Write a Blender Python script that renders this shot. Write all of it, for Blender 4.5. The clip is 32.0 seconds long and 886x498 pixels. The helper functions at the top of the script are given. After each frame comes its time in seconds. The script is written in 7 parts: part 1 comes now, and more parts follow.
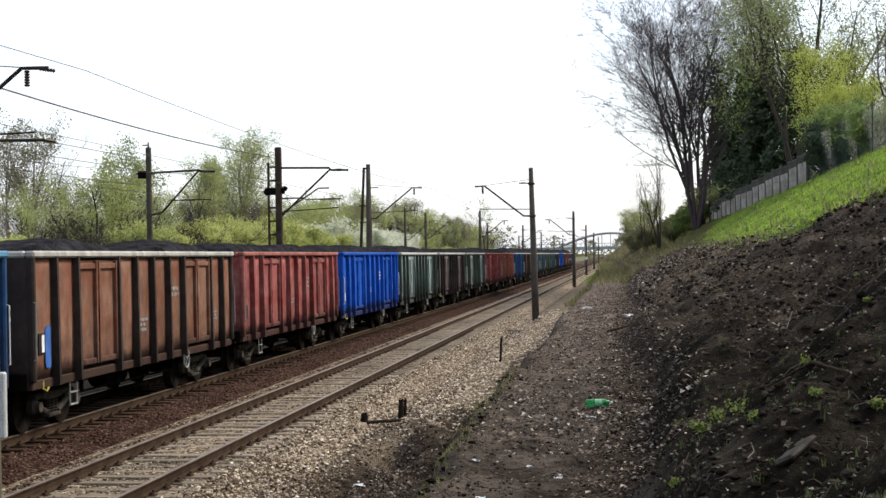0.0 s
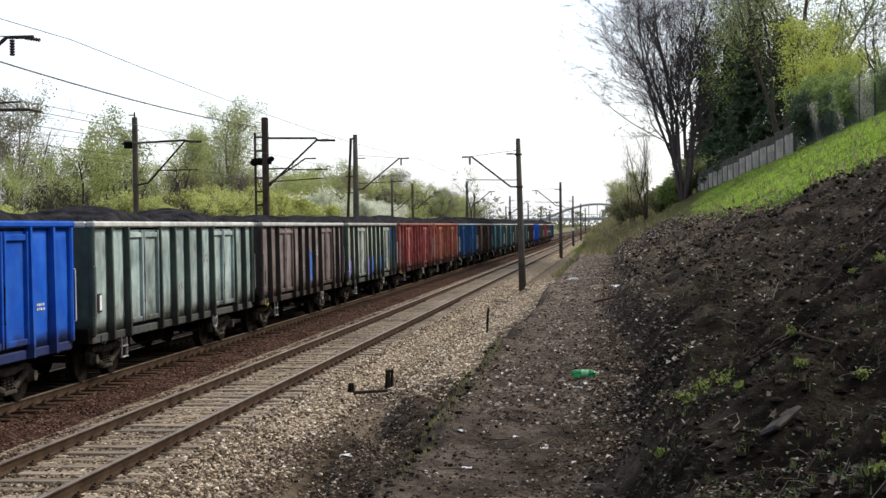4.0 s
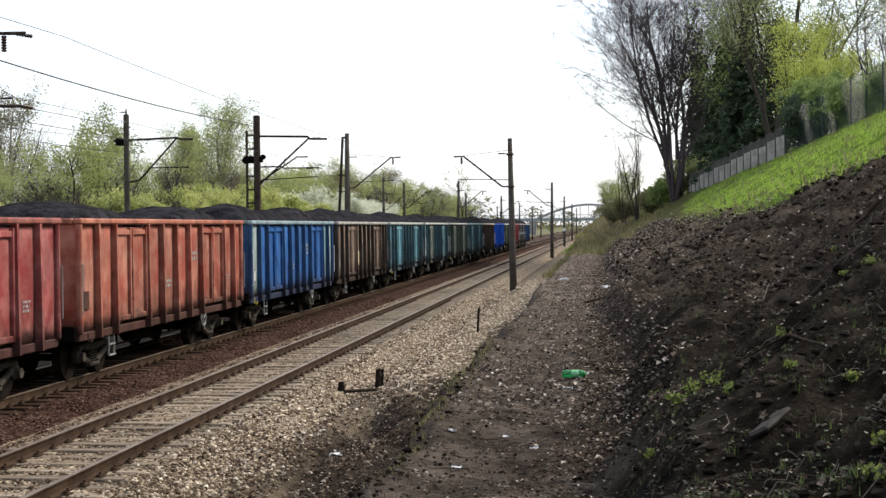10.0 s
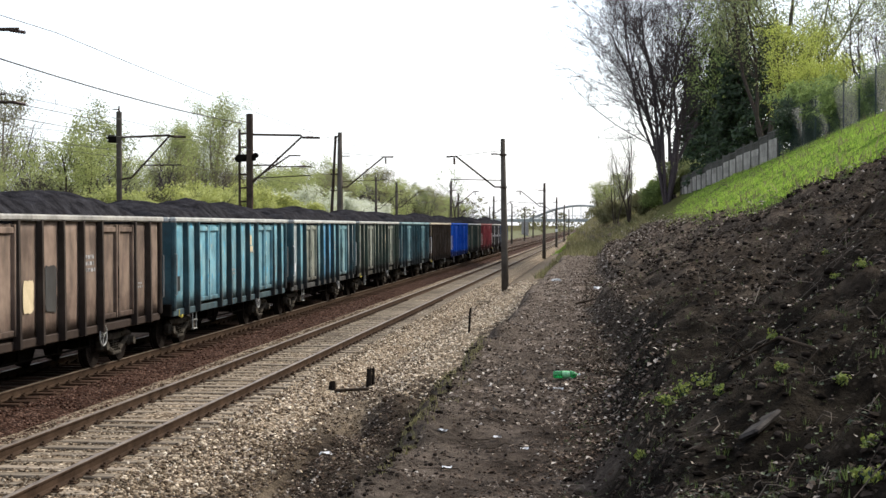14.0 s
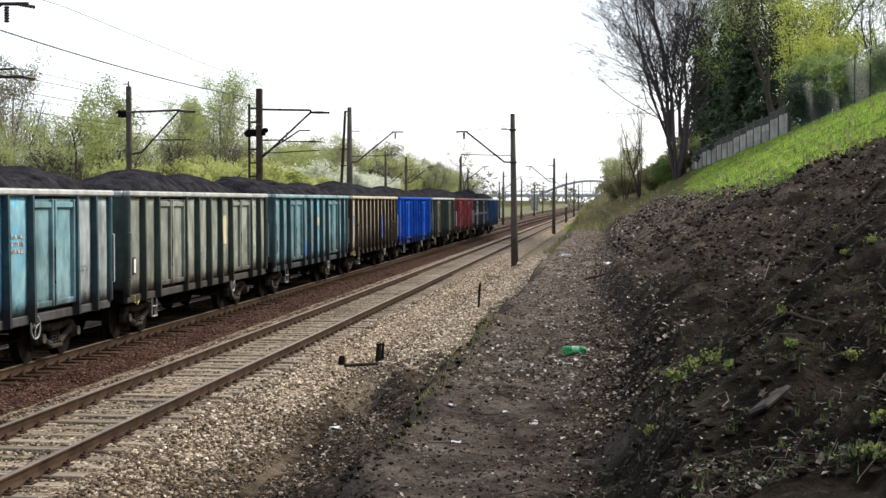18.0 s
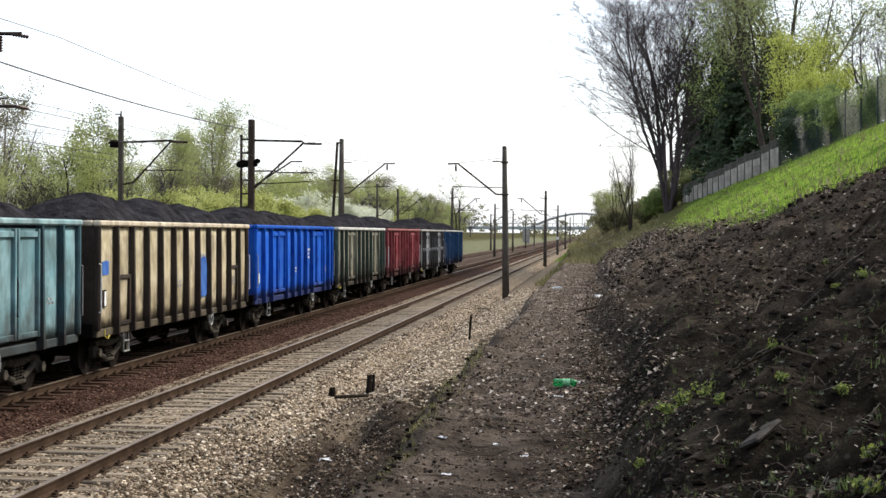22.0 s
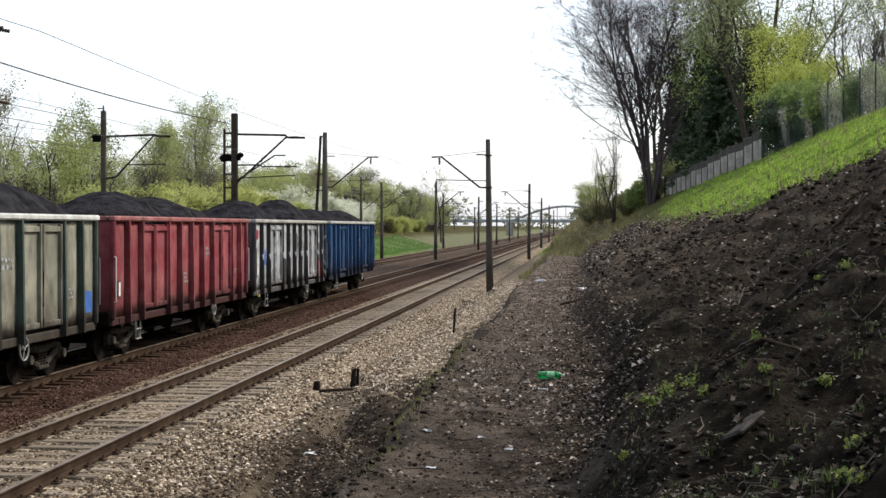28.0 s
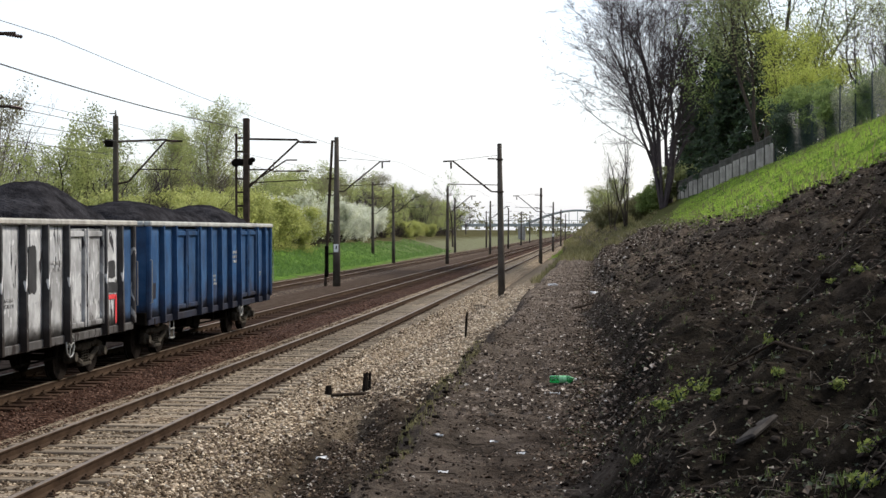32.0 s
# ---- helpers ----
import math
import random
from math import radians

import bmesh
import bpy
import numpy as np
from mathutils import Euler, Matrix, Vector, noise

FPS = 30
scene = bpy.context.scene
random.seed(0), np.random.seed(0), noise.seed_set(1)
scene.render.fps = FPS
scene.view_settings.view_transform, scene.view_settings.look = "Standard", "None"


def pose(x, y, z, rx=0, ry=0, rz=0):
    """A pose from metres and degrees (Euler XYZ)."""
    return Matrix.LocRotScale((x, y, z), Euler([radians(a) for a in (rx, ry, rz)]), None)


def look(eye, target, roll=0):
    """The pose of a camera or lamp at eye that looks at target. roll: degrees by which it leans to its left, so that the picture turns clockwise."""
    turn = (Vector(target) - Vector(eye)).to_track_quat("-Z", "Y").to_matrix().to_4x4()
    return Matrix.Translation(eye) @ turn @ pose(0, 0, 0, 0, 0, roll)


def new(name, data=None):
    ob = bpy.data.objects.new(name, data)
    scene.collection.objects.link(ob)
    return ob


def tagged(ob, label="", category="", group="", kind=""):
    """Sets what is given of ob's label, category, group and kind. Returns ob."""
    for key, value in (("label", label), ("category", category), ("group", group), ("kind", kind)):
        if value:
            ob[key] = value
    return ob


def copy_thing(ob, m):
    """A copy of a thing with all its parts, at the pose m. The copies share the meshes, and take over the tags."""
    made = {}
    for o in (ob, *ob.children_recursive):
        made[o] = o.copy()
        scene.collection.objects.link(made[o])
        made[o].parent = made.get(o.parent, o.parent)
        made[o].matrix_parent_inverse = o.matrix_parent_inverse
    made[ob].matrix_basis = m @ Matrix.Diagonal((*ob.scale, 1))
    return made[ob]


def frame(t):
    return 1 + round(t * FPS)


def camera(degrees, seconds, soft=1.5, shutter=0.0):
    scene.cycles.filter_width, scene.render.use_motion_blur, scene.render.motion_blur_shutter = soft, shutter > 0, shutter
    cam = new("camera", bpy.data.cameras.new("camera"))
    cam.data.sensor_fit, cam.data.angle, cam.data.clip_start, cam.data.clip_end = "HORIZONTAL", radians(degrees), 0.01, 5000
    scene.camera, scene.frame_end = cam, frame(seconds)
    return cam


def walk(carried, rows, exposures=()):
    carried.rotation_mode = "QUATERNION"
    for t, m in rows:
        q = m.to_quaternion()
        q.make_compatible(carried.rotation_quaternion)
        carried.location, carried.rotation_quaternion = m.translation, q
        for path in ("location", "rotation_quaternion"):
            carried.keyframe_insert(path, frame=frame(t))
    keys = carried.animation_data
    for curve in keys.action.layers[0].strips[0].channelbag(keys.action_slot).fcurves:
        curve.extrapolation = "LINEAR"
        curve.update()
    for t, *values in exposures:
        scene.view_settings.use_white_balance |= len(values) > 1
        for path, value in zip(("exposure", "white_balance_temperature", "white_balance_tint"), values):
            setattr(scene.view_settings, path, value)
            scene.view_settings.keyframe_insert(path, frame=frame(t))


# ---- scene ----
cam = camera(32.5, 32.0, soft=1.5)

EYE = (0.0, 0.0, 3.0)
# seconds, yaw, pitch, roll of the hand-held camera on its fixed spot
VIEW = [
    (0, 6.74, 0.29, 1.02), (0.5, 6.84, 0.06, 0.93), (1, 6.84, -0.37, 0.90), (1.5, 6.80, -0.44, 0.86),
    (2, 6.68, -0.43, 0.94), (2.5, 6.33, -0.73, 0.79), (3, 6.18, -0.76, 0.93), (3.5, 6.24, -0.82, 0.99),
    (5.5, 6.18, -0.75, 0.50), (6, 6.11, -0.62, 0.47), (6.5, 6.11, -0.86, 0.77), (7, 5.71, -1.08, 0.97),
    (7.5, 5.61, -1.03, 0.98), (8, 5.61, -0.85, 0.94), (8.5, 5.60, -0.91, 1.05), (9, 5.53, -0.82, 0.99),
    (9.5, 5.85, -0.76, 0.60), (10, 5.92, -0.85, 0.54), (10.5, 5.93, -0.93, 0.50), (11, 5.78, -1.05, 0.44),
    (11.5, 5.79, -1.18, 0.37), (12, 5.77, -1.29, 0.26), (12.5, 5.80, -1.34, 0.22), (13, 5.78, -0.88, 0.25),
    (13.5, 5.61, -0.85, 0.07), (15.5, 5.74, -0.94, 0.01), (16, 5.95, -1.00, 0.05), (16.5, 6.16, -1.17, -0.20),
    (17, 5.80, -1.64, -0.39), (17.5, 5.81, -1.72, -0.10), (18, 5.99, -1.79, -0.00), (18.5, 5.99, -1.47, -0.00),
    (19, 6.07, -1.42, -0.41), (19.5, 6.07, -1.45, -0.13), (20, 5.89, -1.21, -0.36), (20.5, 6.04, -1.14, -0.29),
    (21, 5.80, -0.80, -0.25), (21.5, 5.65, -0.70, -0.22), (22, 5.67, -0.59, -0.33), (22.5, 5.40, -0.64, -0.35),
    (23, 5.27, -0.73, -0.32), (23.5, 5.36, -0.59, -0.37), (24, 5.39, -0.63, -0.51), (24.5, 5.50, -0.73, -0.40),
    (25, 5.43, -0.90, -0.22), (25.5, 5.32, -0.70, -0.41), (27.5, 5.34, -0.76, -0.20), (28, 5.06, -0.84, -0.10),
    (28.5, 5.21, -0.84, -0.10), (29, 5.12, -1.02, 0.17), (29.5, 5.11, -1.11, 0.05), (30, 5.05, -0.88, -0.10),
    (30.5, 4.98, -0.90, 0.10), (31, 5.12, -1.03, -0.70), (31.5, 5.27, -0.59, -0.17), (32, 5.50, -0.68, 0.00),
]
walk(cam, [(t, pose(*EYE, 90 + p, r, y)) for t, y, p, r in VIEW],
     exposures=[(0, -0.05), (6, -0.08), (11, 0.08), (13, 0.13), (17, 0.21), (21, 0.15), (24, 0.09), (28, -0.06), (32, -0.11)])

# ---- light: bright hazy overcast, the veiled sun ahead and to the right ----
SUN_AZ, SUN_EL = 52.0, 40.0     # degrees from +y towards +x, height
world = bpy.data.worlds.new("overcast_sky")
scene.world = world
world.use_nodes = True
wn = world.node_tree
wn.nodes.clear()
sky = wn.nodes.new("ShaderNodeTexSky")
sky.sky_type, sky.sun_disc = "NISHITA", False
sky.sun_elevation, sky.sun_rotation = radians(SUN_EL), radians(SUN_AZ)
sky.air_density, sky.dust_density, sky.ozone_density = 1.0, 2.5, 0.6
veil = wn.nodes.new("ShaderNodeMix")
veil.data_type = "RGBA"
veil.inputs[0].default_value = 0.45
veil.inputs[7].default_value = (8.4, 8.9, 9.9, 1)
bg = wn.nodes.new("ShaderNodeBackground")
bg.inputs[1].default_value = 0.197
wo = wn.nodes.new("ShaderNodeOutputWorld")
wn.links.new(sky.outputs[0], veil.inputs[6])
wn.links.new(veil.outputs[2], bg.inputs[0])
wn.links.new(bg.outputs[0], wo.inputs[0])
sun_data = bpy.data.lights.new("sun", "SUN")
sun_data.energy, sun_data.angle, sun_data.color = 4.8, radians(11), (1.0, 0.93, 0.82)
sun = new("sun", sun_data)
_az, _el = radians(SUN_AZ), radians(SUN_EL)
sun.matrix_world = look((math.sin(_az) * math.cos(_el) * 200, math.cos(_az) * math.cos(_el) * 200, math.sin(_el) * 200), (0, 0, 0))


# ---- mesh and object helpers ----
class Shape:
    """Vertices and faces gathered from simple solids."""

    def __init__(self):
        self.v, self.f = [], []

    def add(self, verts, faces):
        n = len(self.v)
        self.v.extend(verts)
        self.f.extend(tuple(n + i for i in f) for f in faces)
        return self

    def box(self, c, s, m=None, b=0.0):
        """A box round c of size s; b: width of its chamfered edges."""
        hx, hy, hz = s[0] / 2, s[1] / 2, s[2] / 2
        if b <= 0:
            vs = [(x, y, z) for x in (-hx, hx) for y in (-hy, hy) for z in (-hz, hz)]
            fs = [(0, 1, 3, 2), (4, 6, 7, 5), (0, 4, 5, 1), (2, 3, 7, 6), (0, 2, 6, 4), (1, 5, 7, 3)]
        else:
            b = min(b, hx * 0.9, hy * 0.9, hz * 0.9)
            vs, idx = [], {}
            for sx in (-1, 1):
                for sy in (-1, 1):
                    for sz in (-1, 1):
                        for k, p in enumerate(((sx * hx, sy * (hy - b), sz * (hz - b)), (sx * (hx - b), sy * hy, sz * (hz - b)), (sx * (hx - b), sy * (hy - b), sz * hz))):
                            idx[sx, sy, sz, k] = len(vs)
                            vs.append(p)
            fs = []
            for s0 in (-1, 1):
                fs.append([idx[s0, -1, -1, 0], idx[s0, 1, -1, 0], idx[s0, 1, 1, 0], idx[s0, -1, 1, 0]][::s0])
                fs.append([idx[-1, s0, -1, 1], idx[-1, s0, 1, 1], idx[1, s0, 1, 1], idx[1, s0, -1, 1]][::s0])
                fs.append([idx[-1, -1, s0, 2], idx[1, -1, s0, 2], idx[1, 1, s0, 2], idx[-1, 1, s0, 2]][::s0])
                for s1 in (-1, 1):
                    o = s0 * s1
                    fs.append([idx[s0, s1, -1, 0], idx[s0, s1, -1, 1], idx[s0, s1, 1, 1], idx[s0, s1, 1, 0]][::o])
                    fs.append([idx[s0, -1, s1, 0], idx[s0, 1, s1, 0], idx[s0, 1, s1, 2], idx[s0, -1, s1, 2]][::o])
                    fs.append([idx[-1, s0, s1, 1], idx[-1, s0, s1, 2], idx[1, s0, s1, 2], idx[1, s0, s1, 1]][::o])
                    for s2 in (-1, 1):
                        fs.append([idx[s0, s1, s2, 0], idx[s0, s1, s2, 1], idx[s0, s1, s2, 2]][::s0 * s1 * s2])
            fs = [tuple(f) for f in fs]
        if m is not None:
            vs = [tuple(m @ Vector(p)) for p in vs]
        return self.add([(p[0] + c[0], p[1] + c[1], p[2] + c[2]) for p in vs], fs)

    def tube(self, pts, radii, n=8, caps=True):
        """A round bar through pts; radii: one, or one for each point."""
        pts = [Vector(p) for p in pts]
        if not isinstance(radii, (list, tuple)):
            radii = [radii] * len(pts)
        vs, side = [], None
        for i, p in enumerate(pts):
            d = (pts[min(i + 1, len(pts) - 1)] - pts[max(i - 1, 0)]).normalized()
            if side is None:
                side = d.orthogonal().normalized()
            side = (side - d * side.dot(d)).normalized()
            other = d.cross(side)
            for k in range(n):
                a = 2 * math.pi * k / n
                vs.append(tuple(p + (side * math.cos(a) + other * math.sin(a)) * radii[i]))
        fs = []
        for i in range(len(pts) - 1):
            for k in range(n):
                a, b2 = i * n + k, i * n + (k + 1) % n
                fs.append((a, b2, b2 + n, a + n))
        if caps and n > 2:
            fs.append(tuple(range(n))[::-1])
            fs.append(tuple((len(pts) - 1) * n + k for k in range(n)))
        return self.add(vs, fs)

    def sweep(self, ring, y0, y1, closed=True):
        """A section (x, z) drawn out along y."""
        n = len(ring)
        vs = [(x, y0, z) for x, z in ring] + [(x, y1, z) for x, z in ring]
        fs = [(i, (i + 1) % n, n + (i + 1) % n, n + i) for i in range(n if closed else n - 1)]
        if closed:
            fs += [tuple(range(n))[::-1], tuple(range(n, 2 * n))]
        return self.add(vs, fs)

    def mesh(self, name, mat=None, smooth=False):
        me = bpy.data.meshes.new(name)
        me.from_pydata(self.v, [], self.f)
        if mat:
            me.materials.append(mat)
        if smooth:
            me.shade_smooth()
        me.update()
        return me


def part(name, shape, mat, parent=None, label="", at=(0, 0, 0), smooth=False):
    """One mesh object from a Shape or a mesh, under parent; the material sits on the object."""
    me = shape if isinstance(shape, bpy.types.Mesh) else shape.mesh(name, mat, smooth)
    ob = new(name, me)
    ob.location = at
    ob.parent = parent
    if me.materials and mat and me.materials[0] != mat:
        ob.material_slots[0].link = "OBJECT"
        ob.material_slots[0].material = mat
    return tagged(ob, label)


def thing(name, label, category, at=(0, 0, 0), rz=0, group="", kind=""):
    ob = new(name)
    ob.matrix_basis = pose(*at, 0, 0, rz)
    return tagged(ob, label, category, group, kind)


# ---- materials ----
def material(name):
    m = bpy.data.materials.new(name)
    m.use_nodes = True
    nt = m.node_tree
    return m, nt, nt.nodes["Principled BSDF"]


def node(nt, kind, **values):
    n = nt.nodes.new(kind)
    for k, v in values.items():
        n.inputs[k].default_value = v
    return n


def coords(nt, space="Object"):
    return nt.nodes.new("ShaderNodeTexCoord").outputs[space]


def noise_fac(nt, scale, detail=4.0, rough=0.55, vec=None, stretch=None, distortion=0.0):
    n = node(nt, "ShaderNodeTexNoise", Scale=scale, Detail=detail, Roughness=rough, Distortion=distortion)
    v = vec if vec is not None else coords(nt)
    if stretch:
        mp = node(nt, "ShaderNodeMapping", Scale=stretch)
        nt.links.new(v, mp.inputs[0])
        v = mp.outputs[0]
    nt.links.new(v, n.inputs["Vector"])
    return n.outputs["Fac"]


def ramp(nt, fac, stops):
    r = nt.nodes.new("ShaderNodeValToRGB")
    els = r.color_ramp.elements
    while len(els) < len(stops):
        els.new(0.5)
    for e, (p, c) in zip(els, stops):
        e.position = p
        e.color = (*c, 1) if isinstance(c, tuple) else (c, c, c, 1)
    nt.links.new(fac, r.inputs[0])
    return r.outputs[0]


def mix(nt, fac, a, b, blend="MIX"):
    n = nt.nodes.new("ShaderNodeMix")
    n.data_type, n.blend_type = "RGBA", blend
    for sock, v in ((n.inputs[0], fac), (n.inputs[6], a), (n.inputs[7], b)):
        if isinstance(v, tuple):
            sock.default_value = (*v, 1)
        elif isinstance(v, (int, float)):
            sock.default_value = v
        else:
            nt.links.new(v, sock)
    return n.outputs[2]


def math_node(nt, op, a, b=0.0, c=0.0):
    n = nt.nodes.new("ShaderNodeMath")
    n.operation = op
    for sock, v in zip(n.inputs, (a, b, c)):
        if isinstance(v, (int, float)):
            sock.default_value = v
        else:
            nt.links.new(v, sock)
    return n.outputs[0]


def bump(nt, bsdf, height, strength=0.4, dist=0.02):
    b = node(nt, "ShaderNodeBump", Strength=strength, Distance=dist)
    nt.links.new(height, b.inputs["Height"])
    nt.links.new(b.outputs[0], bsdf.inputs["Normal"])


def surface(name, stops, scale=4.0, detail=6.0, rough=0.85, metal=0.0, fine=60.0, bumps=0.4, dist=0.01, stretch=None, spread=0.0, space="Object"):
    """A mottled surface: coarse noise over a colour ramp, a fine grain and relief; spread: how far alike pieces differ."""
    m, nt, b = material(name)
    v = coords(nt, space)
    col = ramp(nt, noise_fac(nt, scale, detail, vec=v, stretch=stretch), stops)
    grain = noise_fac(nt, fine, 3.0, vec=v, stretch=stretch)
    col = mix(nt, 0.55, col, ramp(nt, grain, [(0.25, 0.35), (0.75, 1.0)]), "MULTIPLY")
    if spread:
        rnd = nt.nodes.new("ShaderNodeObjectInfo").outputs["Random"]
        col = mix(nt, 1.0, col, ramp(nt, rnd, [(0.0, 1.0 - spread), (1.0, 1.0)]), "MULTIPLY")
    nt.links.new(col, b.inputs["Base Color"])
    b.inputs["Roughness"].default_value, b.inputs["Metallic"].default_value = rough, metal
    b.inputs["Specular IOR Level"].default_value = 0.01 if rough > 0.65 else 0.25
    bump(nt, b, grain, bumps, dist)
    return m


def wagon_paint(name, base, worn, rust=0.5, grime=0.55, marks=None, seed=0.0):
    """Old wagon paint: faded patches, rust that creeps from below, streaks of dirt, scratches. marks: (colour, share) of sprayed paint."""
    base, worn = tuple(c * 0.74 for c in base), tuple(c * 0.74 for c in worn)
    m, nt, b = material(name)
    v = coords(nt)
    mp = node(nt, "ShaderNodeMapping", Location=(seed * 3.1, seed * 7.3, seed))
    nt.links.new(v, mp.inputs[0])
    rnd = nt.nodes.new("ShaderNodeObjectInfo").outputs["Random"]
    mp2 = nt.nodes.new("ShaderNodeVectorMath")
    cx = nt.nodes.new("ShaderNodeCombineXYZ")
    nt.links.new(math_node(nt, "MULTIPLY", rnd, 23.0), cx.inputs[1])
    nt.links.new(mp.outputs[0], mp2.inputs[0])
    nt.links.new(cx.outputs[0], mp2.inputs[1])
    v = mp2.outputs[0]
    patch = noise_fac(nt, 1.6, 6.0, 0.65, vec=v)
    col = ramp(nt, patch, [(0.38, base), (0.66, worn)])
    col = mix(nt, 1.0, col, ramp(nt, rnd, [(0.0, 0.78), (1.0, 1.12)]), "MULTIPLY")
    if marks:
        for k, (mc, share) in enumerate(marks):
            blob = noise_fac(nt, 1.5 + 0.6 * k, 2.0, 0.4, vec=mp.outputs[0], stretch=(1, 1.5, 0.6), distortion=2.0 + k)
            sharp = ramp(nt, blob, [(1 - share - 0.02, 0.0), (1 - share, 1.0)])
            col = mix(nt, sharp, col, mc)
    streak = noise_fac(nt, 3.2, 3.0, 0.55, vec=v, stretch=(1, 1.0, 0.4))
    col = mix(nt, ramp(nt, streak, [(0.42, 0.0), (0.70, grime)]), col, (0.035, 0.03, 0.027))
    smear = noise_fac(nt, 1.1, 4.0, 0.6, vec=v)
    col = mix(nt, ramp(nt, smear, [(0.5, 0.0), (0.75, grime * 0.9)]), col, (0.03, 0.026, 0.024))
    z = nt.nodes.new("ShaderNodeSeparateXYZ")
    nt.links.new(coords(nt, "Object"), z.inputs[0])
    low = math_node(nt, "ADD", math_node(nt, "MULTIPLY_ADD", z.outputs[2], -0.55, 0.36), math_node(nt, "MULTIPLY", noise_fac(nt, 2.2, 6.0, 0.7, vec=v), 1.25))
    col = mix(nt, math_node(nt, "MULTIPLY", ramp(nt, low, [(-0.0, 0.0), (0.42, 1.0)]), rust), col, (0.045, 0.027, 0.021))
    chips = noise_fac(nt, 9.0, 6.0, 0.75, vec=v)
    col = mix(nt, ramp(nt, chips, [(0.62, 0.0), (0.68, 0.6 * rust + 0.1)]), col, (0.11, 0.05, 0.03))
    soot = math_node(nt, "ADD", math_node(nt, "MULTIPLY_ADD", z.outputs[2], -2.4, 2.9), math_node(nt, "MULTIPLY", noise_fac(nt, 3.0, 4.0, 0.6, vec=v), 1.4))
    col = mix(nt, ramp(nt, soot, [(0.5, 0.0), (1.0, 0.75)]), col, (0.02, 0.016, 0.014))
    nt.links.new(col, b.inputs["Base Color"])
    b.inputs["Roughness"].default_value = 0.62
    b.inputs["Specular IOR Level"].default_value = 0.04
    dents = noise_fac(nt, 1.3, 2.0, 0.5, vec=v)
    bump(nt, b, math_node(nt, "ADD", math_node(nt, "MULTIPLY", dents, 3.0), math_node(nt, "MULTIPLY", chips, 0.25)), 0.5, 0.03)
    return m


CONCRETE = surface("weathered_concrete", [(0.3, (0.20, 0.19, 0.17)), (0.7, (0.42, 0.40, 0.37))], 2.5, bumps=0.3)
POLE_CONCRETE = surface("dark_pole_concrete", [(0.3, (0.055, 0.04675, 0.0385)), (0.7, (0.1045, 0.09075, 0.077))], 1.5, bumps=0.3)
MAST_STEEL = surface("weathered_mast_steel", [(0.3, (0.036, 0.027, 0.0228)), (0.7, (0.078, 0.057, 0.045))], 3.0, rough=0.7, metal=0.2)
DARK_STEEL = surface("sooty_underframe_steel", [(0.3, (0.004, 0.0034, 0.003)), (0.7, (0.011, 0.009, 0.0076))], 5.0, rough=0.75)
BOGIE_STEEL = surface("dusty_bogie_steel", [(0.3, (0.028, 0.025, 0.021)), (0.7, (0.095, 0.084, 0.07))], 6.0, rough=0.8)
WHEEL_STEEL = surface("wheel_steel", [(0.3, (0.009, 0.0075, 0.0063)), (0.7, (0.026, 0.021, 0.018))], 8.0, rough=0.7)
RAIL_RUST = surface("rusty_rail_steel", [(0.3, (0.032, 0.021, 0.0145)), (0.7, (0.080, 0.053, 0.036))], 3.0, rough=0.8, metal=0.1)
RAIL_HEAD = surface("polished_rail_head", [(0.3, (0.13, 0.098, 0.07)), (0.7, (0.24, 0.19, 0.145))], 2.0, rough=0.5, metal=0.7, bumps=0.1)
RAIL_DULL = surface("dull_rail_head", [(0.3, (0.22, 0.16, 0.11)), (0.7, (0.34, 0.26, 0.19))], 2.0, rough=0.55, metal=0.5, bumps=0.1)
SLEEPER = surface("bleached_sleeper", [(0.3, (0.155, 0.122, 0.089)), (0.7, (0.43, 0.36, 0.275))], 3.0, stretch=(0.3, 2.5, 2.5), bumps=0.5, spread=0.4)
SLEEPER_DARK = surface("rust_stained_sleeper", [(0.3, (0.08, 0.055, 0.042)), (0.7, (0.18, 0.13, 0.10))], 3.0, stretch=(0.3, 2.5, 2.5), bumps=0.5, spread=0.45)
# sleepers of the far track, under-train shade included in their brown
SLEEPER_SHADED = surface("shaded_sleeper", [(0.3, (0.04, 0.024, 0.017)), (0.7, (0.11, 0.07, 0.05))], 3.0, stretch=(0.3, 2.5, 2.5), bumps=0.5, spread=0.45)
COAL = surface("black_coal", [(0.3, (0.009, 0.0088, 0.010)), (0.7, (0.044, 0.043, 0.048))], 3.0, fine=14.0, rough=0.55, bumps=1.0, dist=0.06)
WOOD_OLD = surface("rotten_timber", [(0.3, (0.0225, 0.01575, 0.01125)), (0.7, (0.0765, 0.0585, 0.04275))], 3.0, stretch=(4, 4, 0.5), bumps=0.6)
CHARRED = surface("charred_timber", [(0.3, (0.010, 0.008, 0.007)), (0.7, (0.035, 0.028, 0.023))], 5.0, stretch=(4, 4, 0.5), bumps=0.6)
PLATE_WHITE = surface("white_enamel", [(0.3, 0.72), (0.7, 0.85)], 3.0, rough=0.5, bumps=0.1)
STENCIL = surface("faded_stencil_paint", [(0.35, 0.10), (0.6, 0.42)], 9.0, bumps=0.1)
STENCIL_FRESH = surface("white_stencil_paint", [(0.35, 0.4), (0.6, 0.75)], 9.0, bumps=0.1)
LIGHT_GREY = surface("light_grey_paint", [(0.3, (0.20, 0.20, 0.19)), (0.7, (0.36, 0.36, 0.34))], 6.0, rough=0.6, bumps=0.2)
